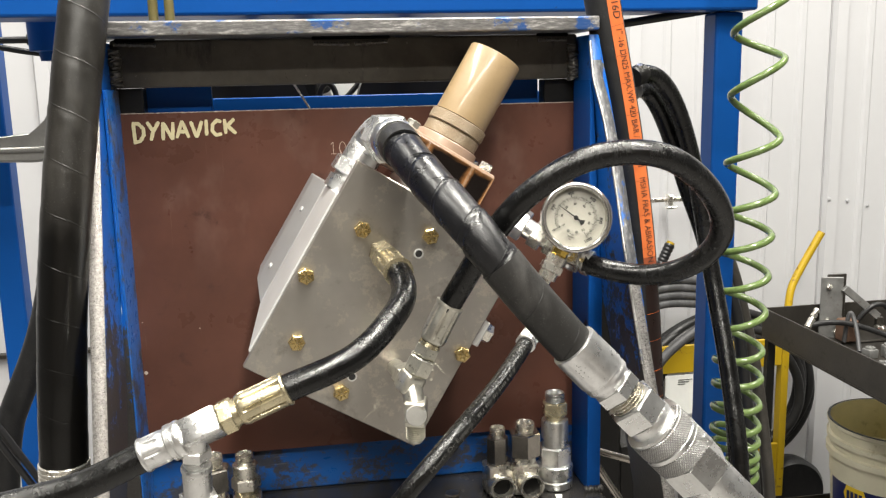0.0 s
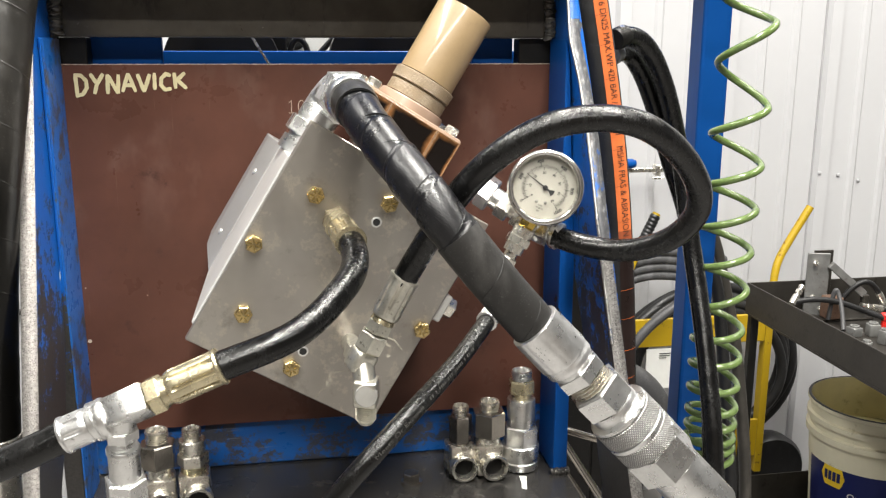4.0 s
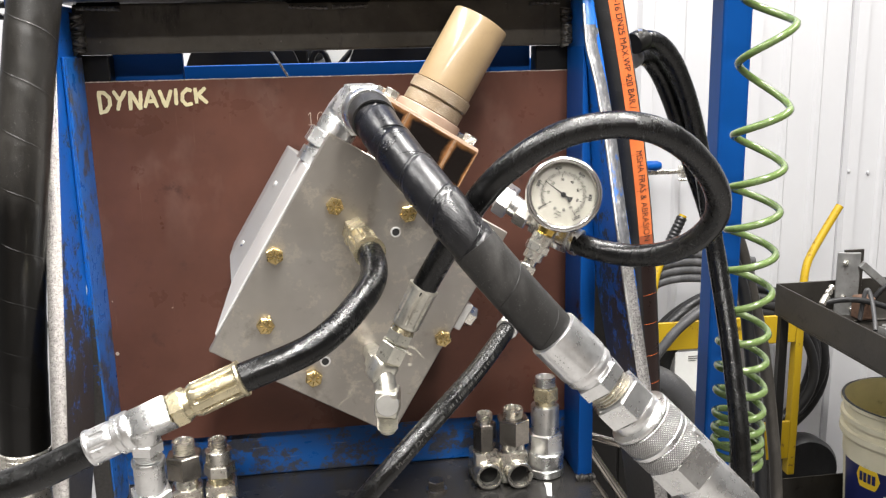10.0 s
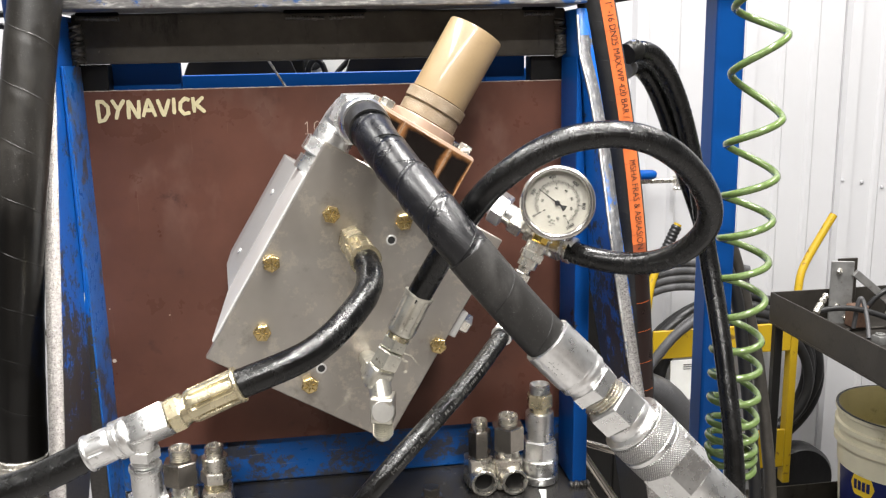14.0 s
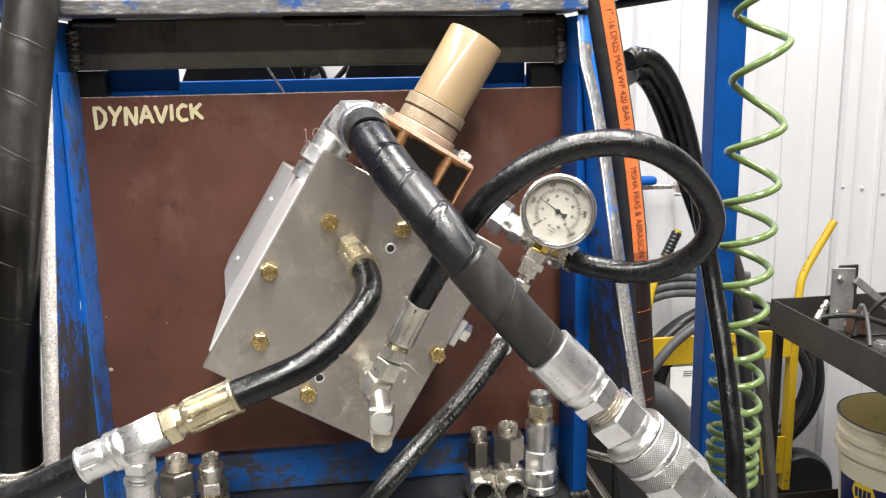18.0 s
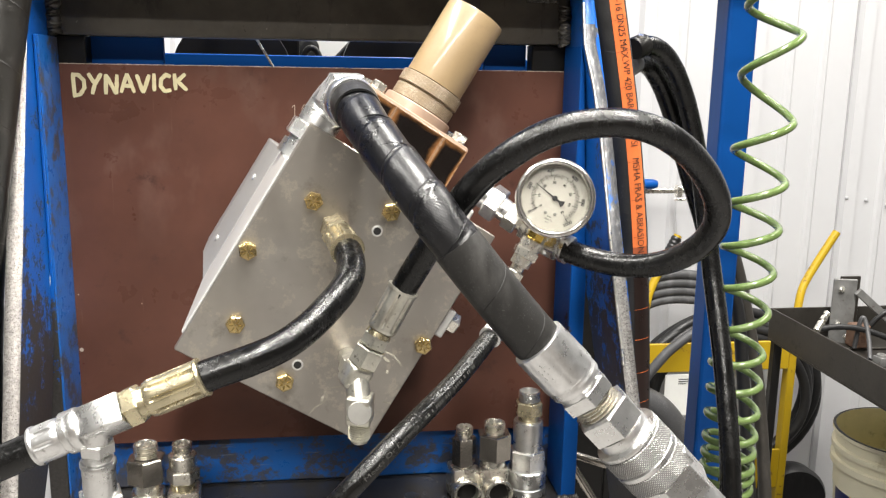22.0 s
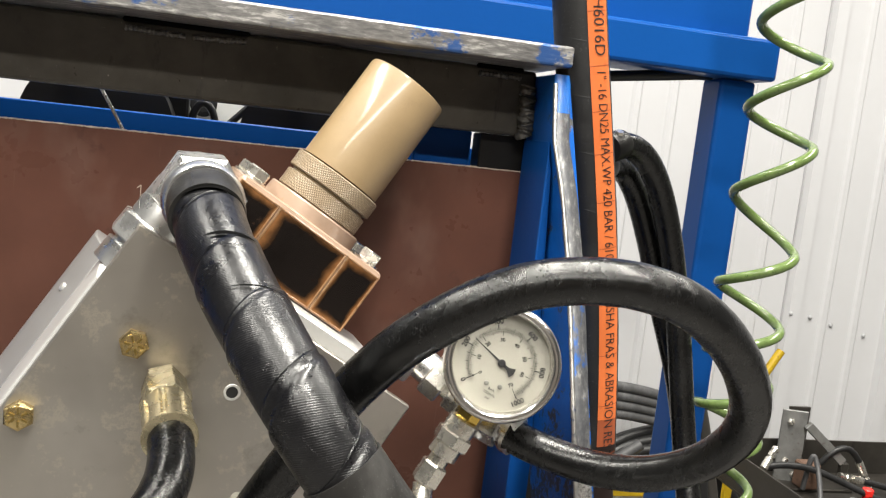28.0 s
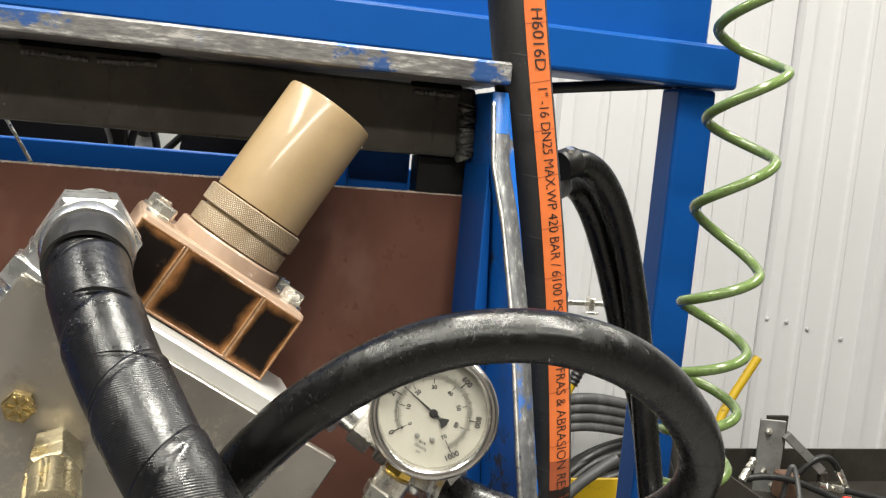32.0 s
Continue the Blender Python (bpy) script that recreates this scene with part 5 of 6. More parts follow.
for vals, rad, h, f in (([0, 200, 400, 600, 800, 1000], 0.0260, 0.0031, 1.0), ([0, 10, 20, 30, 40, 50, 60, 70], 0.0146, 0.0023, 1000 / 70)):
    for v in vals:
        bm = lettering(str(v), h, 1.0, 0.035)
        lo, hi = width_of(bm)
        a = ang(v * f)
        turn = math.pi if a < radians(-20) else 0.0   # the last figures stand the right way up
        bm.transform(GM @ Matrix.Rotation(a - math.pi / 2, 4, "Z") @ Matrix.Translation((0, rad, -0.0003)) @ Matrix.Rotation(turn, 4, "Z") @ Matrix.Translation((-(lo + hi) / 2, -h / 2, 0)))
        part("numeral", bm, INK, dial)
for k, txt in enumerate(("BAR", "100xkPa", "psi")):
    bm = lettering(txt, 0.0017)
    lo, hi = width_of(bm)
    bm.transform(GM @ Matrix.Translation((0.0028 - (lo + hi) / 2, -0.0182 - 0.0027 * k, -0.0003)))
    part("unit_text", bm, INK, dial)
bm = bmesh.new()
pa = ang(245)
mm = GM @ Matrix.Rotation(pa, 4, "Z")
prism([(0.0, -0.0007), (0.0225, -0.00015), (0.0225, 0.00015), (0.0, 0.0007)], 0.0003, 0.0006, mm, bm=bm)
prism([(0.0, -0.0008), (0.0, 0.0008), (-0.0050, 0.0010), (-0.0092, 0.0034), (-0.0100, 0.0), (-0.0092, -0.0034), (-0.0050, -0.0010)], 0.0003, 0.0006, mm, bm=bm)
needle = part("needle", bm, INK, gauge)
part("needle_hub", lathe([(0.0, 0.0025), (0.0012, 0.0025), (0.0015, 0.0020)], GM, 24), BLACKPLASTIC, needle)
for x, y in ((-0.0020, -0.0153), (0.0065, -0.0133)):
    part("dial_screw", lathe([(-0.0004, 0.0016), (0.0002, 0.0016), (0.0005, 0.0010)], GM @ Matrix.Translation((x, y, 0)), 16), DIAL_SCREW, dial)
part("zero_stop", lathe([(-0.0004, 0.0008), (0.0005, 0.0008)], GM @ Matrix.Rotation(ang(0), 4, "Z") @ Matrix.Translation((0.0195, 0, 0)), 10), INK, dial)
# stem and adapters below
s0 = GM @ Vector((0, -0.031, -0.014))
s1 = GM @ Vector((-0.003, -0.090, -0.016))
m = along(s0, s1, 12)
stack(gauge, m, [("brass_stem", "hex", (-0.004, 0.0110, 0.0140), BRASS), ("adapter", "rev", [(0.0110, 0.0085), (0.0118, 0.0098), (0.020, 0.0098)]), ("adapter_hex", "hex", (0.0200, 0.0290, 0.0205)), ("adapter_tail", "rev", [(0.0290, 0.0092), (0.0365, 0.0092), (0.037, 0.0062), (0.042, 0.0062)]), ("swivel_hex", "hex", (0.042, 0.056, 0.0150))], NICKEL)
dd = Vector(D_PTS[0])
e = m @ Vector((0, 0, 0.056))
part("swivel_elbow", tube([e, e.lerp(dd, 0.3) + Vector((0.004, 0.006, -0.006)), e.lerp(dd, 0.7) + Vector((0.006, 0.006, -0.008)), dd], 0.0062, 20, 16), NICKEL, gauge, smooth=60)
stack(gauge, along(dd, D_PTS[1]), [("end_ferrule", "crimp", (0.016, -0.004, 0.0092, 6), CRIMP)], CRIMP)
# tee behind the gauge, to the loop hose and to the block
tb = Vector((0.2010, -0.1300, 1.1400))
lq = Vector(B_PTS[-1])
part("tee_block", box((-0.013, -0.011, -0.014), (0.013, 0.011, 0.014), 0.004, m=along(tb, lq), seg=2), ZINC, gauge, smooth=50)
m = along(lq + (tb - lq).normalized() * 0.012, Vector(B_PTS[-2]), 12)
stack(gauge, m, [("loop_nut", "hex", (-0.006, 0.006, 0.0240), ZINC), ("loop_ferrule", "rev", [(0.006, 0.0105), (0.010, 0.0130), (0.016, 0.0132), (0.017, 0.0120)], ZINC)], ZINC)
n0 = Vector((0.1520, -0.108, 1.1740))
m = along(n0, tb, 5) @ Matrix.Diagonal((1.24, 1.24, 1.0, 1))
d = span(n0, tb)
stack(gauge, m, [("block_nut", "hex", (0.0, 0.014, 0.0240), ZINC), ("nipple", "rev", [(0.014, 0.0085), (0.024, 0.0085)], ZINC), ("swivel_nut", "hex", (0.022, 0.036, 0.0205), NICKEL), ("link", "rev", [(0.036, 0.0075), (d, 0.0075)], NICKEL), ("tee_nut", "hex", (0.040, 0.050, 0.0180), NICKEL)], ZINC)
back_dir = (n0 - tb).normalized()
part("elbow_plug", lathe([(-0.004, 0.0105), (0.006, 0.0125), (0.012, 0.0120), (0.0150, 0.0095), (0.0158, 0.0040)], along(n0, n0 + back_dir), 28), ZINC, gauge, smooth=50)

LAY_TURN, LAY_START, LAY_SIDE, BADGE = -0.35, 0.0855, -1.0, 200
SPLITS = ((0.0180, -0.9, 0.9, -0.004, 0.0014), (0.0590, -0.9, 0.45, -0.007, 0.0012), (0.0960, -0.9, 0.5, -0.012, 0.0005))

# ---- hose with the orange layline ----
E_PTS = [(0.254, -0.030, 1.500), (0.266, -0.033, 1.414), (0.286, -0.037, 1.313), (0.300, -0.042, 1.224), (0.310, -0.047, 1.138), (0.317, -0.051, 1.048), (0.322, -0.055, 0.95), (0.328, -0.06, 0.80), (0.345, -0.06, 0.55)]
E_R = 0.0195
lay = hose("marked_hose", "thick black hydraulic hose with an orange printed stripe", E_PTS, E_R, RUB_DULL, 220, 32, wrap(0.044, 0.012))
path_e = frames_on(spline(E_PTS, 900))


def stripe(path, r, s0, s1, w0, w1, n, k):
    bm = bmesh.new()
    rows = [[bm.verts.new(on_hose(path, r, s0 + (s1 - s0) * i / n, w0 + (w1 - w0) * j / k)) for j in range(k + 1)] for i in range(n + 1)]
    for i in range(n):
        for j in range(k):
            bm.faces.new((rows[i][j], rows[i][j + 1], rows[i + 1][j + 1], rows[i + 1][j]))
    return bm


W_MID, W_HALF = LAY_TURN, 0.46
part("orange_stripe", stripe(path_e, E_R + 0.0004, 0.0, 0.3880, W_MID - W_HALF, W_MID + W_HALF, 140, 8), ORANGE, lay, "orange printed stripe", smooth=60)
part("dark_stripe", stripe(path_e, E_R + 0.0004, 0.3881, 0.4080, W_MID - W_HALF, W_MID + W_HALF, 8, 8), ORANGE_SEAM, lay, "browner stretch of the stripe", smooth=60)
part("dark_stripe", stripe(path_e, E_R + 0.0004, 0.4081, 0.80, W_MID - W_HALF, W_MID + W_HALF, 90, 8), ORANGE_DARK, lay, "nearly black brown stretch of the stripe", smooth=60)
s = 0.02
rnd = random.Random(12)
while s < 0.78:   # cracks where the wrapping tape steps
    bm = bmesh.new()
    for k in range(8):
        w = W_MID - W_HALF + 2 * W_HALF * k / 8
        bm.faces.new([bm.verts.new(on_hose(path_e, E_R + 0.0006, s + 0.0012 * (k + a) / 8 + b, w + a * W_HALF / 4)) for a, b in ((0, 0), (1, 0), (1, 0.00045), (0, 0.00045))])
    bmesh.ops.remove_doubles(bm, verts=bm.verts, dist=0.00005)
    part("tape_seam", bm, ORANGE_SEAM if s < 0.425 else ORANGE, lay)
    s += rnd.uniform(0.030, 0.042)
s_at = LAY_START
for txt, gap in (("H6016D", 0.0115), ("1\" -16 DN25 MAX.WP 420 BAR / 6100 PSI", 0.012), ("MSHA FRAS & ABRASION RES", 0.03)):
    h = 0.0092 if txt.startswith("H") else 0.0080
    SQUEEZE = 0.92 if txt.startswith("H") else 0.77
    bm = lettering(txt, h, 0.98, -0.006)
    lo, hi = width_of(bm)
    bmesh.ops.subdivide_edges(bm, edges=[e for e in bm.edges if e.calc_length() > 0.003], cuts=1)
    for v in bm.verts:
        v.co = on_hose(path_e, E_R + 0.0008, s_at + (v.co.x - lo) * SQUEEZE, W_MID + LAY_SIDE * (v.co.y - h / 2) / E_R)
    part("print", bm, INK, lay)
    s_at += (hi - lo) * SQUEEZE + gap

# splits in the wrapping of the big hose
path_a = frames_on(spline(A_PTS, 900))
for s0, w0, w1, lean, wide in SPLITS:
    p, a, b, _ = min(path_a, key=lambda q: abs(q[3] - s0))
    front = math.atan2(b.dot(Vector((0, -0.8, 0.6))), a.dot(Vector((0, -0.8, 0.6))))
    bm = bmesh.new()
    rows = []
    for k in range(13):
        f = k / 12
        half = wide * (math.sin(math.pi * f) ** 0.7 + 0.05)
        rows.append([bm.verts.new(on_hose(path_a, 0.0175 * 1.052, s0 + lean * f + q * half, front + w0 + (w1 - w0) * f)) for q in (-1, 1)])
    for a, b in zip(rows, rows[1:]):
        bm.faces.new((a[0], a[1], b[1], b[0]))
    part("split", bm, SLIT, big, "dark split in the wrapping")

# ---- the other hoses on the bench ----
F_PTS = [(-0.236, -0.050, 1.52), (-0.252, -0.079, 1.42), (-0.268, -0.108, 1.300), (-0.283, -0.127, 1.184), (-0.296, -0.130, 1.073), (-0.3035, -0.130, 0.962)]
suction = hose("suction_hose", "fat black wrapped suction hose standing beside the bench", F_PTS, 0.0225, RUB_LOW_DARK, 200, 36, wrap(0.048, 0.02))
m = along(F_PTS[-1], (-0.306, -0.130, 0.90))
stack(suction, m, [("ribbed_ferrule", "rev", [(z, r) for i in range(5) for z, r in ((0.0 + i * 0.0045, 0.0225), (0.0010 + i * 0.0045, 0.0240), (0.0032 + i * 0.0045, 0.0240), (0.0042 + i * 0.0045, 0.0225))]), ("pipe", "rev", [(0.0225, 0.0205), (0.16, 0.0205)])], NICKEL)
G_PTS = [(0.345, 0.060, 1.316), (0.372, 0.075, 1.326), (0.411, 0.092, 1.300), (0.452, 0.103, 1.180), (0.466, 0.085, 1.056), (0.468, 0.045, 0.975), (0.466, 0.009, 0.894), (0.466, -0.023, 0.808), (0.466, -0.04, 0.6), (0.466, -0.04, 0.3)]
drain = hose("drain_hose", "black hose bent over a clamp and hanging by the post", G_PTS, 0.0114, RUB_OIL, 160, 28, wrap(0.034, 0.012))
part("end_clamp", lathe([(-0.002, 0.0118), (0.0, 0.0128), (0.014, 0.0128), (0.016, 0.0118)], along(G_PTS[0], G_PTS[1]), 28), MILL_DARK, drain, "steel hose clamp", smooth=40)
part("clamp_screw", hexa(0.0, 0.004, 0.007, along(Vector(G_PTS[0]) + Vector((0.004, -0.003, 0.0112)), Vector(G_PTS[0]) + Vector((0.004, -0.019, 0.044)))), NICKEL, drain)
T_PTS = [(0.350, 0.085, 1.298), (0.372, 0.106, 1.306), (0.392, 0.114, 1.290), (0.410, 0.118, 1.258), (0.428, 0.119, 1.214), (0.444, 0.119, 1.165), (0.468, 0.117, 1.110), (0.479, 0.100, 1.040), (0.484, 0.068, 0.95), (0.485, 0.020, 0.80), (0.486, 0.000, 0.55), (0.488, -0.005, 0.30)]
twin = hose("drain_hose", "second black hose bent over behind the first", T_PTS, 0.0110, RUB_OIL, 140, 24)
part("end_clamp", lathe([(-0.002, 0.0113), (0.0, 0.0123), (0.010, 0.0123), (0.012, 0.0113)], along(T_PTS[0], T_PTS[1]), 28), CAST, twin, "steel hose clamp", smooth=40)
hose("pump_hose", "dusty black hose hanging behind the coiled air line", [(0.560, 0.312, 1.110), (0.590, 0.305, 1.060), (0.609, 0.30, 1.013), (0.6265, 0.30, 0.949), (0.6425, 0.30, 0.894), (0.656, 0.30, 0.840), (0.671, 0.30, 0.755), (0.684, 0.30, 0.672), (0.695, 0.30, 0.59), (0.71, 0.30, 0.30)], 0.0098, RUB_BIG, 120, 24)
hose("pump_hose", "black hose hanging between the post and a dusty one", [(0.560, 0.292, 1.060), (0.578, 0.285, 1.020), (0.594, 0.275, 0.978), (0.603, 0.270, 0.945), (0.611, 0.270, 0.892), (0.622, 0.270, 0.820), (0.632, 0.270, 0.755), (0.643, 0.270, 0.685), (0.655, 0.27, 0.56), (0.66, 0.27, 0.30)], 0.0095, RUB_DULL, 110, 24)
side = hose("side_hose", "dusty black hose curving down beside the blue post", [(-0.37, 0.15, 1.10), (-0.384, 0.15, 1.040), (-0.405, 0.15, 0.983), (-0.436, 0.15, 0.922), (-0.456, 0.15, 0.870), (-0.475, 0.15, 0.6)], 0.0170, RUB_DULL, 80, 24)
part("end_ferrule", lathe([(-0.004, 0.0172), (-0.003, 0.0186), (0.020, 0.0186), (0.022, 0.0172)], along((-0.37, 0.15, 1.10), (-0.384, 0.15, 1.040)), 28), CAST, side, "grey crimped ferrule", smooth=40)

# ---- coiled green air line ----
coil = thing("air_hose_coil", "green coiled plastic air line hanging beside the post", "air hose")
# heights of the windings, half a turn apart, widening where the coil is stretched
ZK = [1.655, 1.612, 1.575, 1.530, 1.495, 1.450, 1.4155, 1.3700, 1.3365, 1.2900, 1.2340, 1.2015, 1.1615, 1.1350, 1.1050, 1.0800, 1.0500, 1.0270, 0.9990,
      0.9720, 0.9440, 0.9300, 0.9050, 0.8960, 0.8660, 0.8620, 0.8350, 0.8300, 0.8120, 0.8080, 0.7910, 0.7900, 0.7780, 0.7740, 0.7620, 0.7560]
CENTRE = [(0.5320, 1.45), (0.5290, 1.234), (0.5245, 1.105), (0.5195, 0.944), (0.5190, 0.760)]
pts = []
for k in range(len(ZK) - 1):
    for i in range(16):
        f = i / 16
        z = ZK[k] + (ZK[k + 1] - ZK[k]) * (0.5 - 0.5 * math.cos(math.pi * f)) * 0.35 + (ZK[k + 1] - ZK[k]) * f * 0.65
        a = -0.38 - math.pi * (k + f)
        cx = float(np.interp(-z, [-c[1] for c in CENTRE], [c[0] for c in CENTRE]))
        rad = 0.0322 if z > 1.2 else 0.0322 - 0.0015 * min(1.0, (1.2 - z) / 0.25)
        pts.append(Vector((cx + rad * math.cos(a), 0.105 + rad * math.sin(a), z)))
part("coil", tube(pts, 0.0048, 0, 12, curve=False), GREEN, coil, smooth=70)
part("end_fitting", lathe([(0, 0.0065), (0.018, 0.0065), (0.020, 0.0085), (0.034, 0.0085), (0.036, 0.005)], along(pts[-1], pts[-1] + (pts[-1] - pts[-2])), 16), BRASS, coil, "brass end fitting", smooth=40)

# ---- clamp rod, regulator and fittings on the left ----
reg = thing("air_regulator", "cast aluminium bracket with brass and steel air fittings", "regulator")
bm = prism([(-0.62, 1.222), (-0.445, 1.226), (-0.432, 1.236), (-0.416, 1.262), (-0.398, 1.262), (-0.392, 1.214), (-0.400, 1.196), (-0.440, 1.190), (-0.62, 1.196)], -0.43, -0.37, Matrix.Rotation(radians(90), 4, "X"), 0.004)
part("casting", bm, CAST, reg, "grey cast bracket")
part("casting_rib", box((-0.62, 0.364, 1.206), (-0.41, 0.372, 1.213), 0.002), CAST, reg)
part("cap_bolt", hexa(0, 0.012, 0.016, along((-0.408, 0.395, 1.262), (-0.408, 0.395, 1.4))), NICKEL, reg)
part("brass_nipple", hexa(0, 0.03, 0.016, along((-0.403, 0.40, 1.300), (-0.403, 0.40, 1.5))), BRASS, reg)
part("brass_body", lathe([(0, 0.006), (0.01, 0.0095), (0.035, 0.0095), (0.036, 0.007), (0.06, 0.007)], along((-0.403, 0.40, 1.262), (-0.403, 0.40, 1.5)), 20), BRASS, reg, smooth=40)
part("blue_housing", lathe([(0, 0.020), (0.012, 0.022), (0.014, 0.034), (0.09, 0.036), (0.094, 0.030)], along((-0.405, 0.40, 1.334), (-0.405, 0.40, 1.6)), 28), BLUE, reg, smooth=40)
stack(reg, along((-0.418, 0.395, 1.190), (-0.418, 0.395, 1.0), 10), [("outlet", "rev", [(0, 0.013), (0.006, 0.013), (0.008, 0.008), (0.014, 0.008)]), ("outlet_hex", "hex", (0.012, 0.036, 0.015)), ("outlet_neck", "rev", [(0.036, 0.005), (0.05, 0.005)]), ("quick_plug", "hex", (0.05, 0.066, 0.016)), ("plug_tip", "rev", [(0.066, 0.006), (0.10, 0.0055)])], CHROME)
pipe = thing("air_pipe", "black air pipe running along the wall to the regulator", "pipe")
part("run", tube([(-0.70, 0.45, 1.391), (-0.60, 0.45, 1.391), (-0.50, 0.45, 1.391), (-0.415, 0.45, 1.391)], 0.0052, 12, 14), BLACKPLASTIC, pipe, smooth=60)
part("union", hexa(0.0, 0.016, 0.016, along((-0.455, 0.45, 1.391), (-0.3, 0.45, 1.391))), BLACKPLASTIC, pipe)
wire = thing("air_tube", "thin black air tube curving to the regulator", "tube")
part("cover", tube([(-0.56, 0.42, 1.395), (-0.52, 0.42, 1.388), (-0.46, 0.41, 1.372), (-0.415, 0.40, 1.368)], 0.0045, 40, 10), BLACKPLASTIC, wire, smooth=60)

# ---- behind the gap: drums and pale boxes ----
for x, y, r, z in ((-0.125, 0.42, 0.085, 1.275), (0.112, 0.42, 0.080, 1.285)):
    drum = thing("hose_reel", "black hose reel half seen behind the bench", "reel")
    part("rim", lathe([(0, r * 0.7), (0.004, r), (0.05, r), (0.054, r * 0.7)], along((x, y, z), (x, y + 1, z)), 40), BLACKPLASTIC, drum, smooth=40)
    part("hanger", box((x - 0.01, 0.2905, 1.412), (x + 0.01, 0.452, 1.430), bm=box((x - 0.01, 0.438, 1.350), (x + 0.01, 0.452, 1.4118))), MILL_DARK, drum)
# A pale box added where the white wall shows between the reels.
case = thing("pale_backing", "pale box added for the white wall seen behind the bench", "pump")
part("shell", box((-0.075, 0.60, 1.18), (0.085, 0.75, 1.40), 0.012, seg=3), LABEL_WHITE, case, smooth=50)
part("pedestal", box((-0.06, 0.61, 0.0), (0.07, 0.74, 1.181), 0.004), MILL_DARK, case)
for o in reg.children:
    o.location.z += 0.024
part("stanchion", box((-0.062, 0.485, 1.0), (-0.030, 0.515, 1.40), 0.003), MILL_DARK, case, "black stanchion")
part("hook", tube([(-0.027, 0.50, 1.285), (-0.026, 0.50, 1.304), (-0.018, 0.50, 1.319), (-0.006, 0.50, 1.318), (0.002, 0.50, 1.303), (0.004, 0.50, 1.280)], 0.0048, 30, 12), BLACKPLASTIC, case, smooth=60)
part("stay", tube([(0.005, 0.50, 1.279), (0.022, 0.50, 1.299), (0.041, 0.50, 1.318), (0.060, 0.50, 1.338)], 0.0045, 14, 12), BLACKPLASTIC, case, smooth=60)
part("port_ring", lathe([(0, 0.012), (0.004, 0.018), (0.01, 0.018), (0.012, 0.012)], along((-0.018, 0.598, 1.318), (-0.018, 0.3, 1.318)), 24), INK, case)

# ---- fittings lying on the shelf ----
def shelf_fitting(name, label, x, y, items, material, spin=0):
    f = tagged(new(name), label, "fitting", "fittings on the shelf")
    stack(f, Matrix.Translation((x, y, 0.8424)) @ Matrix.Rotation(radians(spin), 4, "Z"), items, material)
    return f


def port(parent, x, y, z, r, face, material):
    m = along((x, y, z), (x + face[0], y + face[1], z + face[2]))
    p = part("port", lathe([(-0.008, r), (0.013, r), (0.014, r * 0.95), (0.014, r * 0.80), (0.012, r * 0.74), (0.004, r * 0.70)], m, 36, caps=False), material, parent, smooth=35)
    # black disc for the shade deep in the port
    part("port_dark", lathe([(0.0045, r * 0.72), (0.0045, r * 0.01)], m, 24), INK, p)


def body_block(parent, x, y, w, h, turn, material):
    part("forged_body", box((-w, -w, 0.0005), (w, w, h), 0.0035, m=Matrix.Translation((x, y, 0.8424)) @ Matrix.Rotation(radians(turn), 4, "Z"), seg=2), material, parent, smooth=40)


a = shelf_fitting("elbow_fitting", "small steel elbow fitting with tall hexagon standing on the shelf", 0.1462, -0.042, [("nut", "hex", (0.0375, 0.0690, 0.0222), OILED), ("neck", "rev", [(0.034, 0.0100), (0.038, 0.0100), (0.069, 0.0075), (0.072, 0.0075)]), ("thread", "thread", (0.0715, 0.0795, 0.0090)), ("mouth", "mouth", (0.0795, 0.0087))], NICKEL, 3)
body_block(a, 0.1462, -0.040, 0.0150, 0.0365, 8, NICKEL)
port(a, 0.1466, -0.054, 0.8424 + 0.0150, 0.0148, (0.02, -1, 0.02), NICKEL)
a = shelf_fitting("elbow_fitting", "steel elbow fitting with wide dark hexagon standing on the shelf", 0.1772, -0.047, [("collar", "rev", [(0.036, 0.0122), (0.038, 0.0126), (0.0466, 0.0126)]), ("nut", "hex", (0.0460, 0.0745, 0.0325), OILED), ("neck", "rev", [(0.074, 0.0100), (0.0765, 0.0100)]), ("thread", "thread", (0.0760, 0.0850, 0.0115)), ("mouth", "mouth", (0.0850, 0.0112))], NICKEL, 28)
body_block(a, 0.1775, -0.045, 0.0148, 0.0375, -4, NICKEL)
port(a, 0.1790, -0.057, 0.8424 + 0.0150, 0.0148, (0.10, -1, 0.02), NICKEL)
shelf_fitting("quick_coupling", "tall plated quick coupling standing upright on the shelf", 0.2158, -0.038, [("foot", "rev", [(0, 0.0185), (0.0015, 0.0208), (0.0095, 0.0210), (0.0105, 0.0196), (0.0140, 0.0196), (0.0150, 0.0212), (0.0280, 0.0212), (0.0295, 0.0196)]), ("hex", "hex", (0.0285, 0.0510, 0.0345)), ("sleeve", "rev", [(0.0510, 0.0150), (0.0520, 0.0158), (0.0815, 0.0158), (0.0830, 0.0150), (0.0835, 0.0110)]), ("neck", "rev", [(0.0830, 0.0110), (0.0900, 0.0110)], YZINC), ("upper_hex", "hex", (0.0890, 0.1045, 0.0260), YZINC), ("thread", "thread", (0.1045, 0.1150, 0.0114)), ("mouth", "mouth", (0.1150, 0.0112))], ZINC, 26)
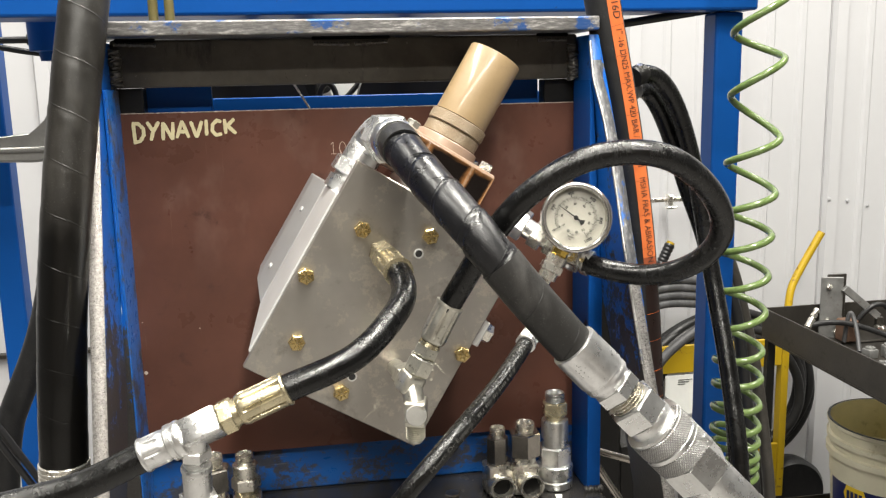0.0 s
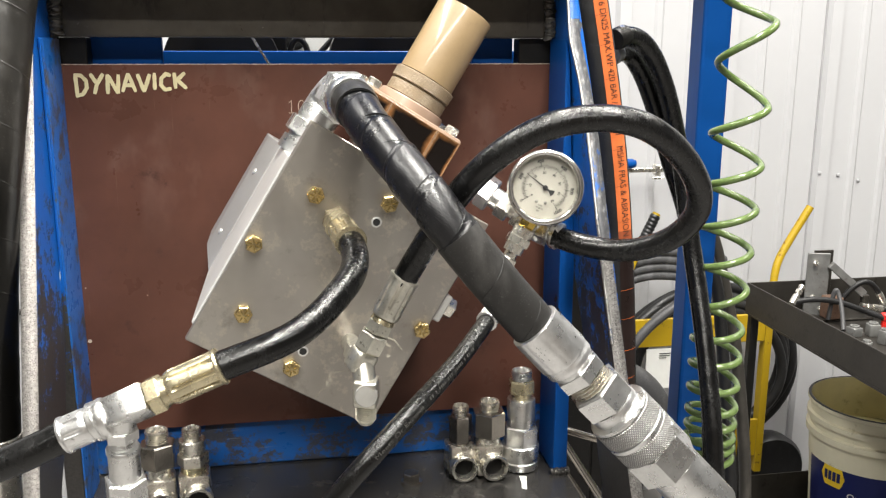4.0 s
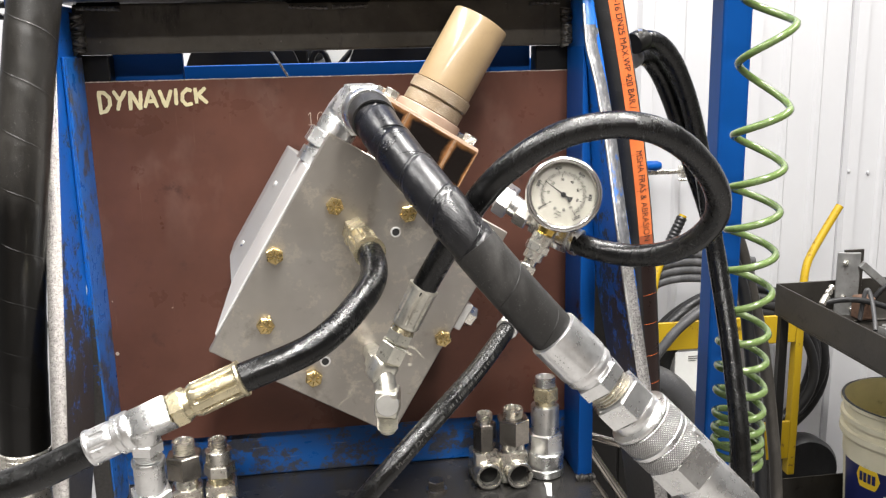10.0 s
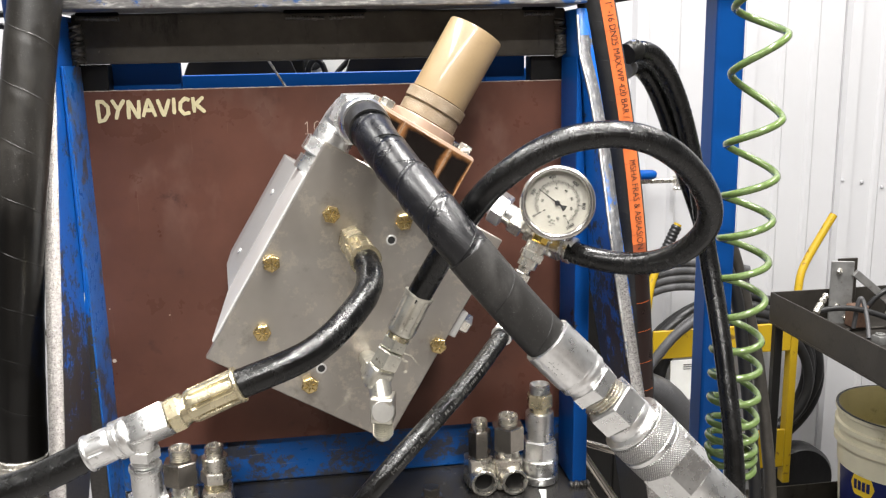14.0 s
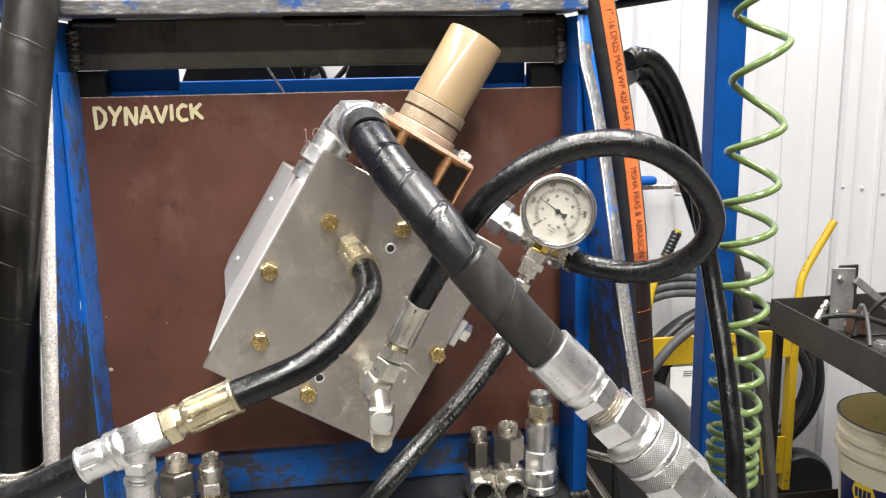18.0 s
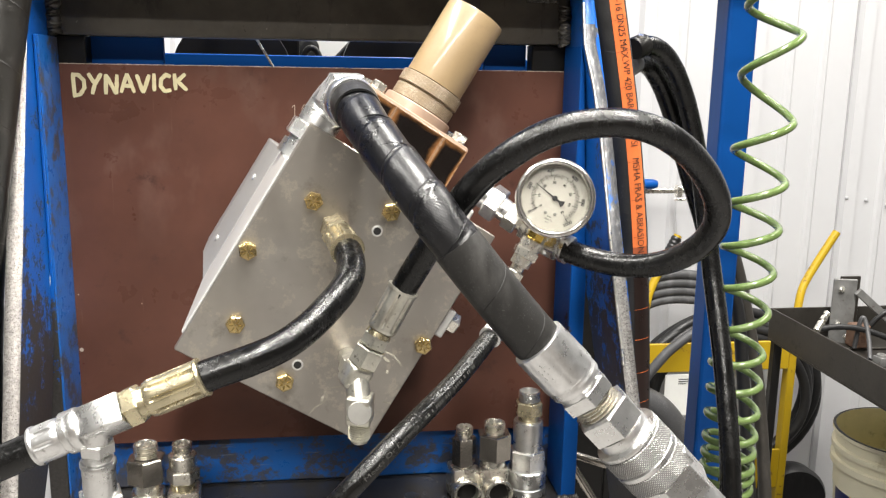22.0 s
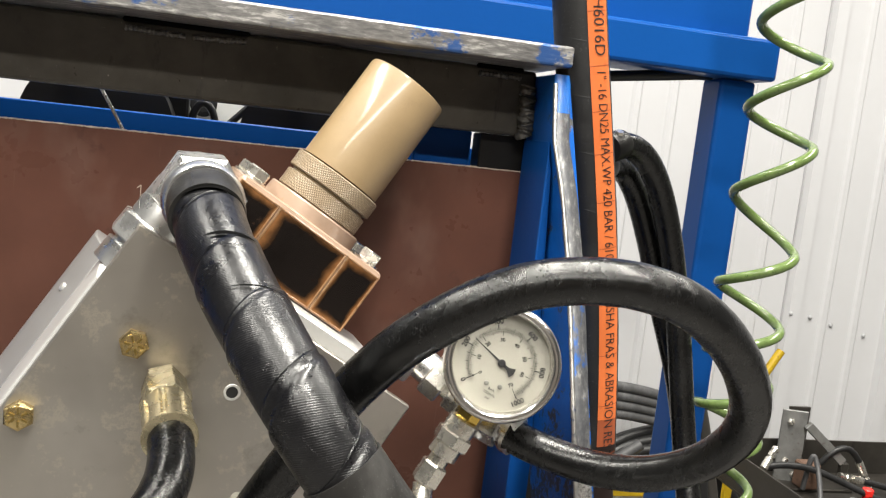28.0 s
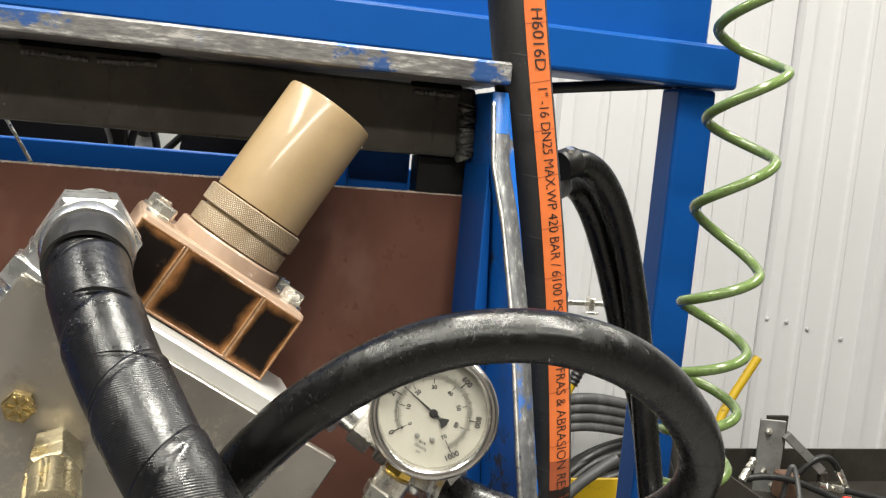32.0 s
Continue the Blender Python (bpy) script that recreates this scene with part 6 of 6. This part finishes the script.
a = shelf_fitting("tee_fitting", "steel tee fitting with polished hexagon standing on the shelf", -0.1715, -0.075, [("collar", "rev", [(0.038, 0.0118), (0.040, 0.0122), (0.0515, 0.0122)]), ("nut", "hex", (0.0505, 0.0760, 0.0325), OILED), ("thread", "thread", (0.0760, 0.0890, 0.0113)), ("mouth", "mouth", (0.0890, 0.0111))], NICKEL, 30)
body_block(a, -0.1715, -0.074, 0.0155, 0.0395, 6, NICKEL)
port(a, -0.1695, -0.086, 0.8424 + 0.0158, 0.0155, (0.10, -1, 0.0), NICKEL)
a = shelf_fitting("tee_fitting", "steel tee fitting with a plain hexagon standing on the shelf", -0.1380, -0.070, [("collar", "rev", [(0.038, 0.0122), (0.040, 0.0126), (0.0475, 0.0126)], YZINC), ("nut", "hex", (0.0470, 0.0600, 0.0275)), ("band", "rev", [(0.0600, 0.0120), (0.0612, 0.0134), (0.0740, 0.0136), (0.0752, 0.0125)]), ("neck", "rev", [(0.075, 0.0086), (0.078, 0.0086)]), ("thread", "thread", (0.0775, 0.0860, 0.0096)), ("mouth", "mouth", (0.0860, 0.0094))], NICKEL, 2)
body_block(a, -0.1378, -0.068, 0.0155, 0.0395, 4, NICKEL)
port(a, -0.1345, -0.082, 0.8424 + 0.0158, 0.0155, (0.15, -1, 0.0), NICKEL)
scrap = thing("paper_scrap", "small torn scrap of white paper on the shelf", "paper")
part("sheet", prism([(0.205, -0.090), (0.210, -0.093), (0.213, -0.080), (0.217, -0.064), (0.209, -0.062), (0.208, -0.076)], 0.8423, 0.8428), LABEL_WHITE, scrap)
bolt = thing("hex_bolt", "oily hex bolt head in the black shelf", "bolt")
part("washer", lathe([(0, 0.0118), (0.002, 0.0118), (0.0024, 0.010)], Matrix.Translation((0.0895, -0.056, 0.8421)), 24), OILED, bolt)
part("head", hexa(0.002, 0.012, 0.0165, Matrix.Translation((0.0895, -0.056, 0.8421)) @ Matrix.Rotation(0.3, 4, "Z")), OILED, bolt)

# ---- steel cart with its trays ----
tray = thing("steel_cart", "dark steel cart with open trays along the wall", "cart")


def tray_part(name, x0, x1, y0, y1, z0, z1, th=0.004):
    floor_sheet = part(name, box((x0, y0, z0), (x1, y1, z0 + th)), MILL, tray)
    part("tray_side", box((x0, y0, z0 + th), (x0 + th, y1, z1), 0.0008), MILL, floor_sheet)
    part("tray_side", box((x1 - th, y0, z0 + th), (x1, y1, z1), 0.0008), MILL, floor_sheet)
    part("tray_back", box((x0 + th, y1 - th, z0 + th), (x1 - th, y1, z1), 0.0008), MILL, floor_sheet)
    part("tray_front", box((x0 + th, y0, z0 + th), (x1 - th, y0 + th, z1), 0.0008), MILL, floor_sheet)


tray_part("upper_tray", 1.018, 1.75, 0.10, 0.930, 0.690, 0.765)
tray_part("lower_tray", 1.018, 1.75, 0.10, 1.020, 0.130, 0.215)
for x, y in ((1.0325, 0.914), (1.72, 0.92), (1.03, 0.13), (1.72, 0.13)):
    part("leg", box((x - 0.010, y - 0.010, 0.06), (x + 0.010, y + 0.010, 0.6896), 0.002), MILL_DARK, tray)
    part("caster", lathe([(-0.015, 0.026), (-0.012, 0.030), (0.012, 0.030), (0.015, 0.026)], along((x, y, 0.03), (x + 1, y, 0.03)), 24), BLACKPLASTIC, tray, smooth=40)
JIG = surface("grey_tool_steel", (0.20, 0.20, 0.195), 0.42, 0.45, 0.3, 40, 200, 0.2, dark=(0.09, 0.065, 0.05), dark_at=0.58)
RUST = surface("rusty_block", (0.13, 0.075, 0.05), 0.65, 0.2, 0.35, 60, 300, 0.3, dark=(0.06, 0.03, 0.02), dark_at=0.55)
jig = thing("clamp_jig", "bolted steel clamp jig in the upper tray", "jig")
part("angle_face", box((-0.024, -0.003, 0.0), (0.026, 0.003, 0.152), 0.001, m=Matrix.Translation((1.154, 0.866, 0.694)) @ Matrix.Rotation(radians(-16), 4, "Z")), JIG, jig)
part("angle_side", box((1.170, 0.905, 0.694), (1.218, 0.911, 0.842), 0.001), MILL, jig)
part("arm", box((-0.0085, -0.006, 0), (0.0085, 0.006, 0.108), 0.001, m=along((1.176, 0.85, 0.822), (1.262, 0.835, 0.748)) @ Matrix.Rotation(radians(-90), 4, "Z")), JIG, jig)
part("clevis", box((1.252, 0.828, 0.722), (1.268, 0.842, 0.752), 0.002), MILL, jig)
part("foot", box((1.12, 0.82, 0.694), (1.28, 0.90, 0.700), 0.002), MILL, jig)
part("wedge", box((1.158, 0.815, 0.7002), (1.196, 0.850, 0.752), 0.003), RUST, jig, "rusty steel wedge")
for x, z in ((1.144, 0.824), (1.144, 0.742), (1.166, 0.715)):
    part("jig_bolt", hexa(0, 0.007, 0.012, along((x, 0.864, z), (x + 0.12, 0.45, z))), NICKEL, jig)


def jumper(label, pts, r, tail, cover):
    """A short hose whose first end carries a plated fitting towards tail."""
    jh = thing("jumper_hose", label, "hose")
    part("cover", tube(pts, r, 50, 12), cover, jh, smooth=60)
    if tail:
        n = span(pts[0], tail)
        stack(jh, along(pts[0], tail), [("ferrule", "rev", [(-0.003, r * 1.15), (0.0, r * 1.25), (n * 0.42, r * 1.25), (n * 0.44, r * 0.8), (n * 0.60, r * 0.8)]), ("end_nut", "hex", (n * 0.52, n * 0.72, r * 2.2)), ("tip", "rev", [(n * 0.72, r * 0.85), (n * 0.84, r * 0.85), (n * 0.85, r * 1.1), (n, r * 1.05)])], NICKEL)


jumper("short black jumper hose with a plated elbow in the tray", [(1.058, 0.800, 0.751), (1.085, 0.800, 0.757), (1.125, 0.797, 0.758), (1.175, 0.790, 0.750), (1.232, 0.775, 0.727), (1.305, 0.752, 0.7015)], 0.0065, (1.088, 0.815, 0.785), RUB_DULL)
jumper("bent black jumper hose standing on its plated end", [(1.294, 0.832, 0.752), (1.280, 0.832, 0.774), (1.256, 0.832, 0.788), (1.226, 0.836, 0.772), (1.204, 0.845, 0.735), (1.200, 0.850, 0.706)], 0.0062, (1.322, 0.822, 0.698), RUB_DULL)
jumper("grey bent rubber offcut leaning in the tray", [(1.152, 0.745, 0.700), (1.166, 0.775, 0.735), (1.168, 0.798, 0.768), (1.163, 0.800, 0.780), (1.156, 0.802, 0.770), (1.154, 0.806, 0.706)], 0.0050, None, RUB_GREY)
jumper("black jumper hose lying with a bright plated end", [(1.290, 0.815, 0.722), (1.330, 0.812, 0.716), (1.390, 0.800, 0.7015), (1.460, 0.780, 0.7005)], 0.0065, (1.240, 0.818, 0.731), RUB_DULL)
jumper("black jumper hose curled towards the back of the tray", [(1.400, 0.720, 0.7015), (1.460, 0.740, 0.740), (1.520, 0.730, 0.735), (1.580, 0.700, 0.7015)], 0.0065, (1.345, 0.705, 0.703), RUB_DULL)
for k, (x, y, w, h, turn) in enumerate(((1.162, 0.722, 0.0125, 0.020, 12), (1.204, 0.718, 0.0120, 0.026, -8), (1.192, 0.664, 0.0095, 0.030, 20), (1.236, 0.700, 0.0110, 0.014, 30), (1.262, 0.650, 0.0110, 0.020, 5), (1.150, 0.660, 0.0100, 0.008, 40))):
    bf = tagged(new("block_fitting"), "small grey steel block fitting in the tray", "fitting", "block fittings in the tray")
    mm = Matrix.Translation((x, y, 0.6942)) @ Matrix.Rotation(radians(turn), 4, "Z")
    part("body", box((-w, -w, 0), (w, w, h), 0.002, m=mm, seg=2), CAST if k % 2 else JIG, bf, smooth=40)
    part("boss", lathe([(h, w * 0.85), (h + 0.004, w * 0.82), (h + 0.004, w * 0.5), (h + 0.001, w * 0.45)], mm, 20), CAST, bf, smooth=40)
for x, y in ((1.268, 0.766), (1.160, 0.574)):
    cap = thing("dust_cap", "small red plastic dust cap in the tray", "cap")
    part("shell", lathe([(0, 0.0085), (0.018, 0.0085), (0.019, 0.011), (0.030, 0.011), (0.032, 0.009)], Matrix.Translation((x, y, 0.6942)), 20), RED, cap, smooth=40)

# ---- bucket ----
pail = thing("plastic_bucket", "cream plastic bucket of oil with a dark blue label", "bucket")
m = Matrix.Translation((1.342, 0.860, 0.135))
R = 0.148
part("shell", lathe([(0.0, R * 0.86), (0.255, R * 0.96), (0.257, R * 1.03), (0.272, R * 1.03), (0.274, R * 0.97), (0.292, R * 0.975), (0.294, R * 1.03), (0.306, R * 1.03), (0.308, R * 0.98), (0.330, R), (0.334, R * 1.035), (0.342, R * 1.035), (0.343, R * 0.99), (0.20, R * 0.955)], m, 72, caps=False), BUCKET, pail, smooth=35)
part("lining", lathe([(0.3425, R * 0.984), (0.300, R * 0.972), (0.240, R * 0.950)], m, 72, caps=False), OILY_LINING, pail, "oil-stained inner wall", smooth=60)
part("rim_bead", lathe([(0.3405, R * 1.034), (0.3432, R * 1.030), (0.3440, R * 1.010), (0.3434, R * 0.990)], m, 72, caps=False), MILL_DARK, pail, "grimy dark lip", smooth=60)
part("contents", lathe([(0.240, R * 0.955), (0.2402, 0.001)], m, 48), SLUDGE, pail, "murky oil")
for mt, a0, a1, z0, z1, rr in ((NAVY, 165, 330, 0.03, 0.225, 0.0008), ):
    bm = bmesh.new()
    rows = []
    for i in range(31):
        an = radians(a0 + (a1 - a0) * i / 30)
        rows.append([bm.verts.new(m @ Vector((math.cos(an) * (R * (0.86 + 0.10 * z / 0.255) + rr), math.sin(an) * (R * (0.86 + 0.10 * z / 0.255) + rr), z))) for z in (z0, z1)])
    for i in range(30):
        bm.faces.new((rows[i][0], rows[i + 1][0], rows[i + 1][1], rows[i][1]))
    label = part("label", bm, mt, pail, "dark blue paper label", smooth=60)


def on_pail(u, z, off=0.0014):
    an = radians(BADGE + u)
    q = R * (0.86 + 0.10 * z / 0.255) + off
    return m @ Vector((math.cos(an) * q, math.sin(an) * q, z))


bm = bmesh.new()
rows = []
for i in range(17):
    u = -13 + 26 * i / 16
    v = 0.027 * min(1.0, (13 - abs(u)) / 4.0)
    rows.append([bm.verts.new(on_pail(u, 0.176 + q * v)) for q in (-1, 1)])
for a, b in zip(rows, rows[1:]):
    bm.faces.new((a[0], b[0], b[1], a[1]))
bmesh.ops.remove_doubles(bm, verts=bm.verts, dist=0.0001)
part("badge", bm, LABEL_YEL, label, "yellow six-sided badge")
bm = bmesh.new()
for u in (-7.0, -2.4, 2.2, 6.8):
    bm.faces.new([bm.verts.new(on_pail(u + a, 0.176 + b, 0.0024)) for a, b in ((-1.7, -0.012), (1.7, -0.012), (1.7, 0.012), (-1.7, 0.012))])
part("badge_bars", bm, NAVY, label)
bm = lettering("Quality", 0.0150, 1.0, 0.02)
bmesh.ops.subdivide_edges(bm, edges=[e for e in bm.edges if e.calc_length() > 0.004], cuts=1)
for v in bm.verts:
    v.co = on_pail(16.0 + math.degrees(v.co.x / (R * 0.92)), 0.132 + v.co.y, 0.0022)
part("label_word", bm, LABEL_WHITE, label)

# ---- yellow hand truck with coiled hoses behind ----
truck = thing("hand_truck", "yellow steel hand truck leaning at the wall", "hand truck")
part("handle", tube([(1.218, 1.165, 0.55), (1.240, 1.19, 0.70), (1.248, 1.20, 0.735), (1.274, 1.21, 0.775), (1.346, 1.22, 0.885)], 0.0105, 50, 16), YELLOW, truck, smooth=60)
part("handle", tube([(0.800, 1.16, 0.55), (0.820, 1.19, 0.70), (0.832, 1.20, 0.740), (0.86, 1.21, 0.79), (0.908, 1.22, 0.880)], 0.0105, 50, 16), YELLOW, truck, smooth=60)
part("grip", tube([(0.872, 1.213, 0.812), (0.880, 1.215, 0.826), (0.892, 1.217, 0.850), (0.905, 1.2195, 0.875)], 0.0135, 30, 16, lambda s, a: 1 + 0.08 * math.sin(s * 600)), BLACKPLASTIC, truck, "black ribbed grip", smooth=60)
part("upright", box((1.207, 1.15, 0.15), (1.228, 1.18, 0.585), 0.002), YELLOW, truck)
part("upright", box((0.790, 1.15, 0.15), (0.820, 1.18, 0.585), 0.002), YELLOW, truck)
part("cross_plate", box((0.822, 1.150, 0.535), (1.206, 1.158, 0.612), 0.002), YELLOW, truck)
part("lower_plate", box((1.10, 1.150, 0.20), (1.206, 1.158, 0.31), 0.002), YELLOW, truck)
part("notice", box((0.87, 1.146, 0.42), (0.955, 1.149, 0.53), 0.0), LABEL_WHITE, truck, "pale paper notice")
bm = bmesh.new()
for k in range(3):
    box((0.905, 1.1445, 0.517 - 0.006 * k), (0.945 - 0.01 * k, 1.1458, 0.5185 - 0.006 * k), bm=bm)
part("notice_bars", bm, INK, truck)
coils = thing("hose_bundle", "bundle of grey-black hoses coiled on the truck", "hose")
rnd = random.Random(5)
for k in range(6):
    cx, cz, rx, rz = 1.07 + rnd.uniform(-0.01, 0.02), 0.43 + rnd.uniform(-0.015, 0.015), 0.215 + 0.011 * k, 0.175 + 0.014 * k
    pts = [Vector((cx + rx * math.cos(w), 1.20 + 0.012 * k + 0.01 * math.sin(3 * w + k), cz + rz * math.sin(w))) for w in (2 * math.pi * i / 60 for i in range(61))]
    part("coil", tube(pts, 0.0135, 0, 14, curve=False), RUB_DULL, coils, smooth=60)
rack = thing("hose_rack", "grey hoses bundled on the wall behind the post", "hose")
for k in range(4):
    part("strand", tube([(0.70, 1.22, 0.60 + 0.02 * k), (0.80, 1.22, 0.69 + 0.022 * k), (0.90, 1.22, 0.725 + 0.022 * k), (1.00, 1.23, 0.70 + 0.022 * k), (1.12, 1.24, 0.68 + 0.02 * k)], 0.0125, 40, 12), RUB_GREY, rack, smooth=60)
part("strand", tube([(0.72, 1.10, 0.500), (0.77, 1.10, 0.495), (0.81, 1.10, 0.480), (0.85, 1.10, 0.452), (0.89, 1.10, 0.400), (0.92, 1.10, 0.33), (0.93, 1.10, 0.20)], 0.034, 50, 18), RUB_GREY, rack, "thick grey hose", smooth=60)
part("strand", tube([(0.74, 1.10, 0.47), (0.77, 1.10, 0.505), (0.805, 1.10, 0.551), (0.84, 1.10, 0.597), (0.876, 1.10, 0.632), (0.95, 1.10, 0.68)], 0.0125, 40, 12), RUB_GREY, rack, smooth=60)
bar = thing("bar_clamp", "steel bar clamp with blue handle on the wall", "clamp")
part("hook", box((0.70, 1.304, 0.978), (0.706, 1.371, 0.986), 0.001), NICKEL, bar)
part("bar", box((0.60, 1.30, 0.977), (1.02, 1.306, 0.988), 0.001), NICKEL, bar)
part("jaw", box((0.927, 1.285, 0.968), (0.941, 1.312, 0.998), 0.002), NICKEL, bar)
part("tommy_bar", box((0.918, 1.282, 0.960), (0.950, 1.286, 0.966), 0.001, m=Matrix.Identity(4)), NICKEL, bar)
part("handle", lathe([(0, 0.010), (0.004, 0.013), (0.06, 0.013), (0.07, 0.009)], along((0.80, 1.29, 1.004), (0.95, 1.29, 1.001)), 20), BLUE, bar, smooth=40)
wheel = thing("tyre", "black rubber tyre lying by the wall", "tyre")
part("tread", lathe([(-0.03, 0.07), (-0.035, 0.09), (-0.02, 0.10), (0.02, 0.10), (0.035, 0.09), (0.03, 0.07)], along((1.30, 1.24, 0.12), (1.30, 0.5, 0.16)), 36), RUB_DULL, wheel, smooth=50)
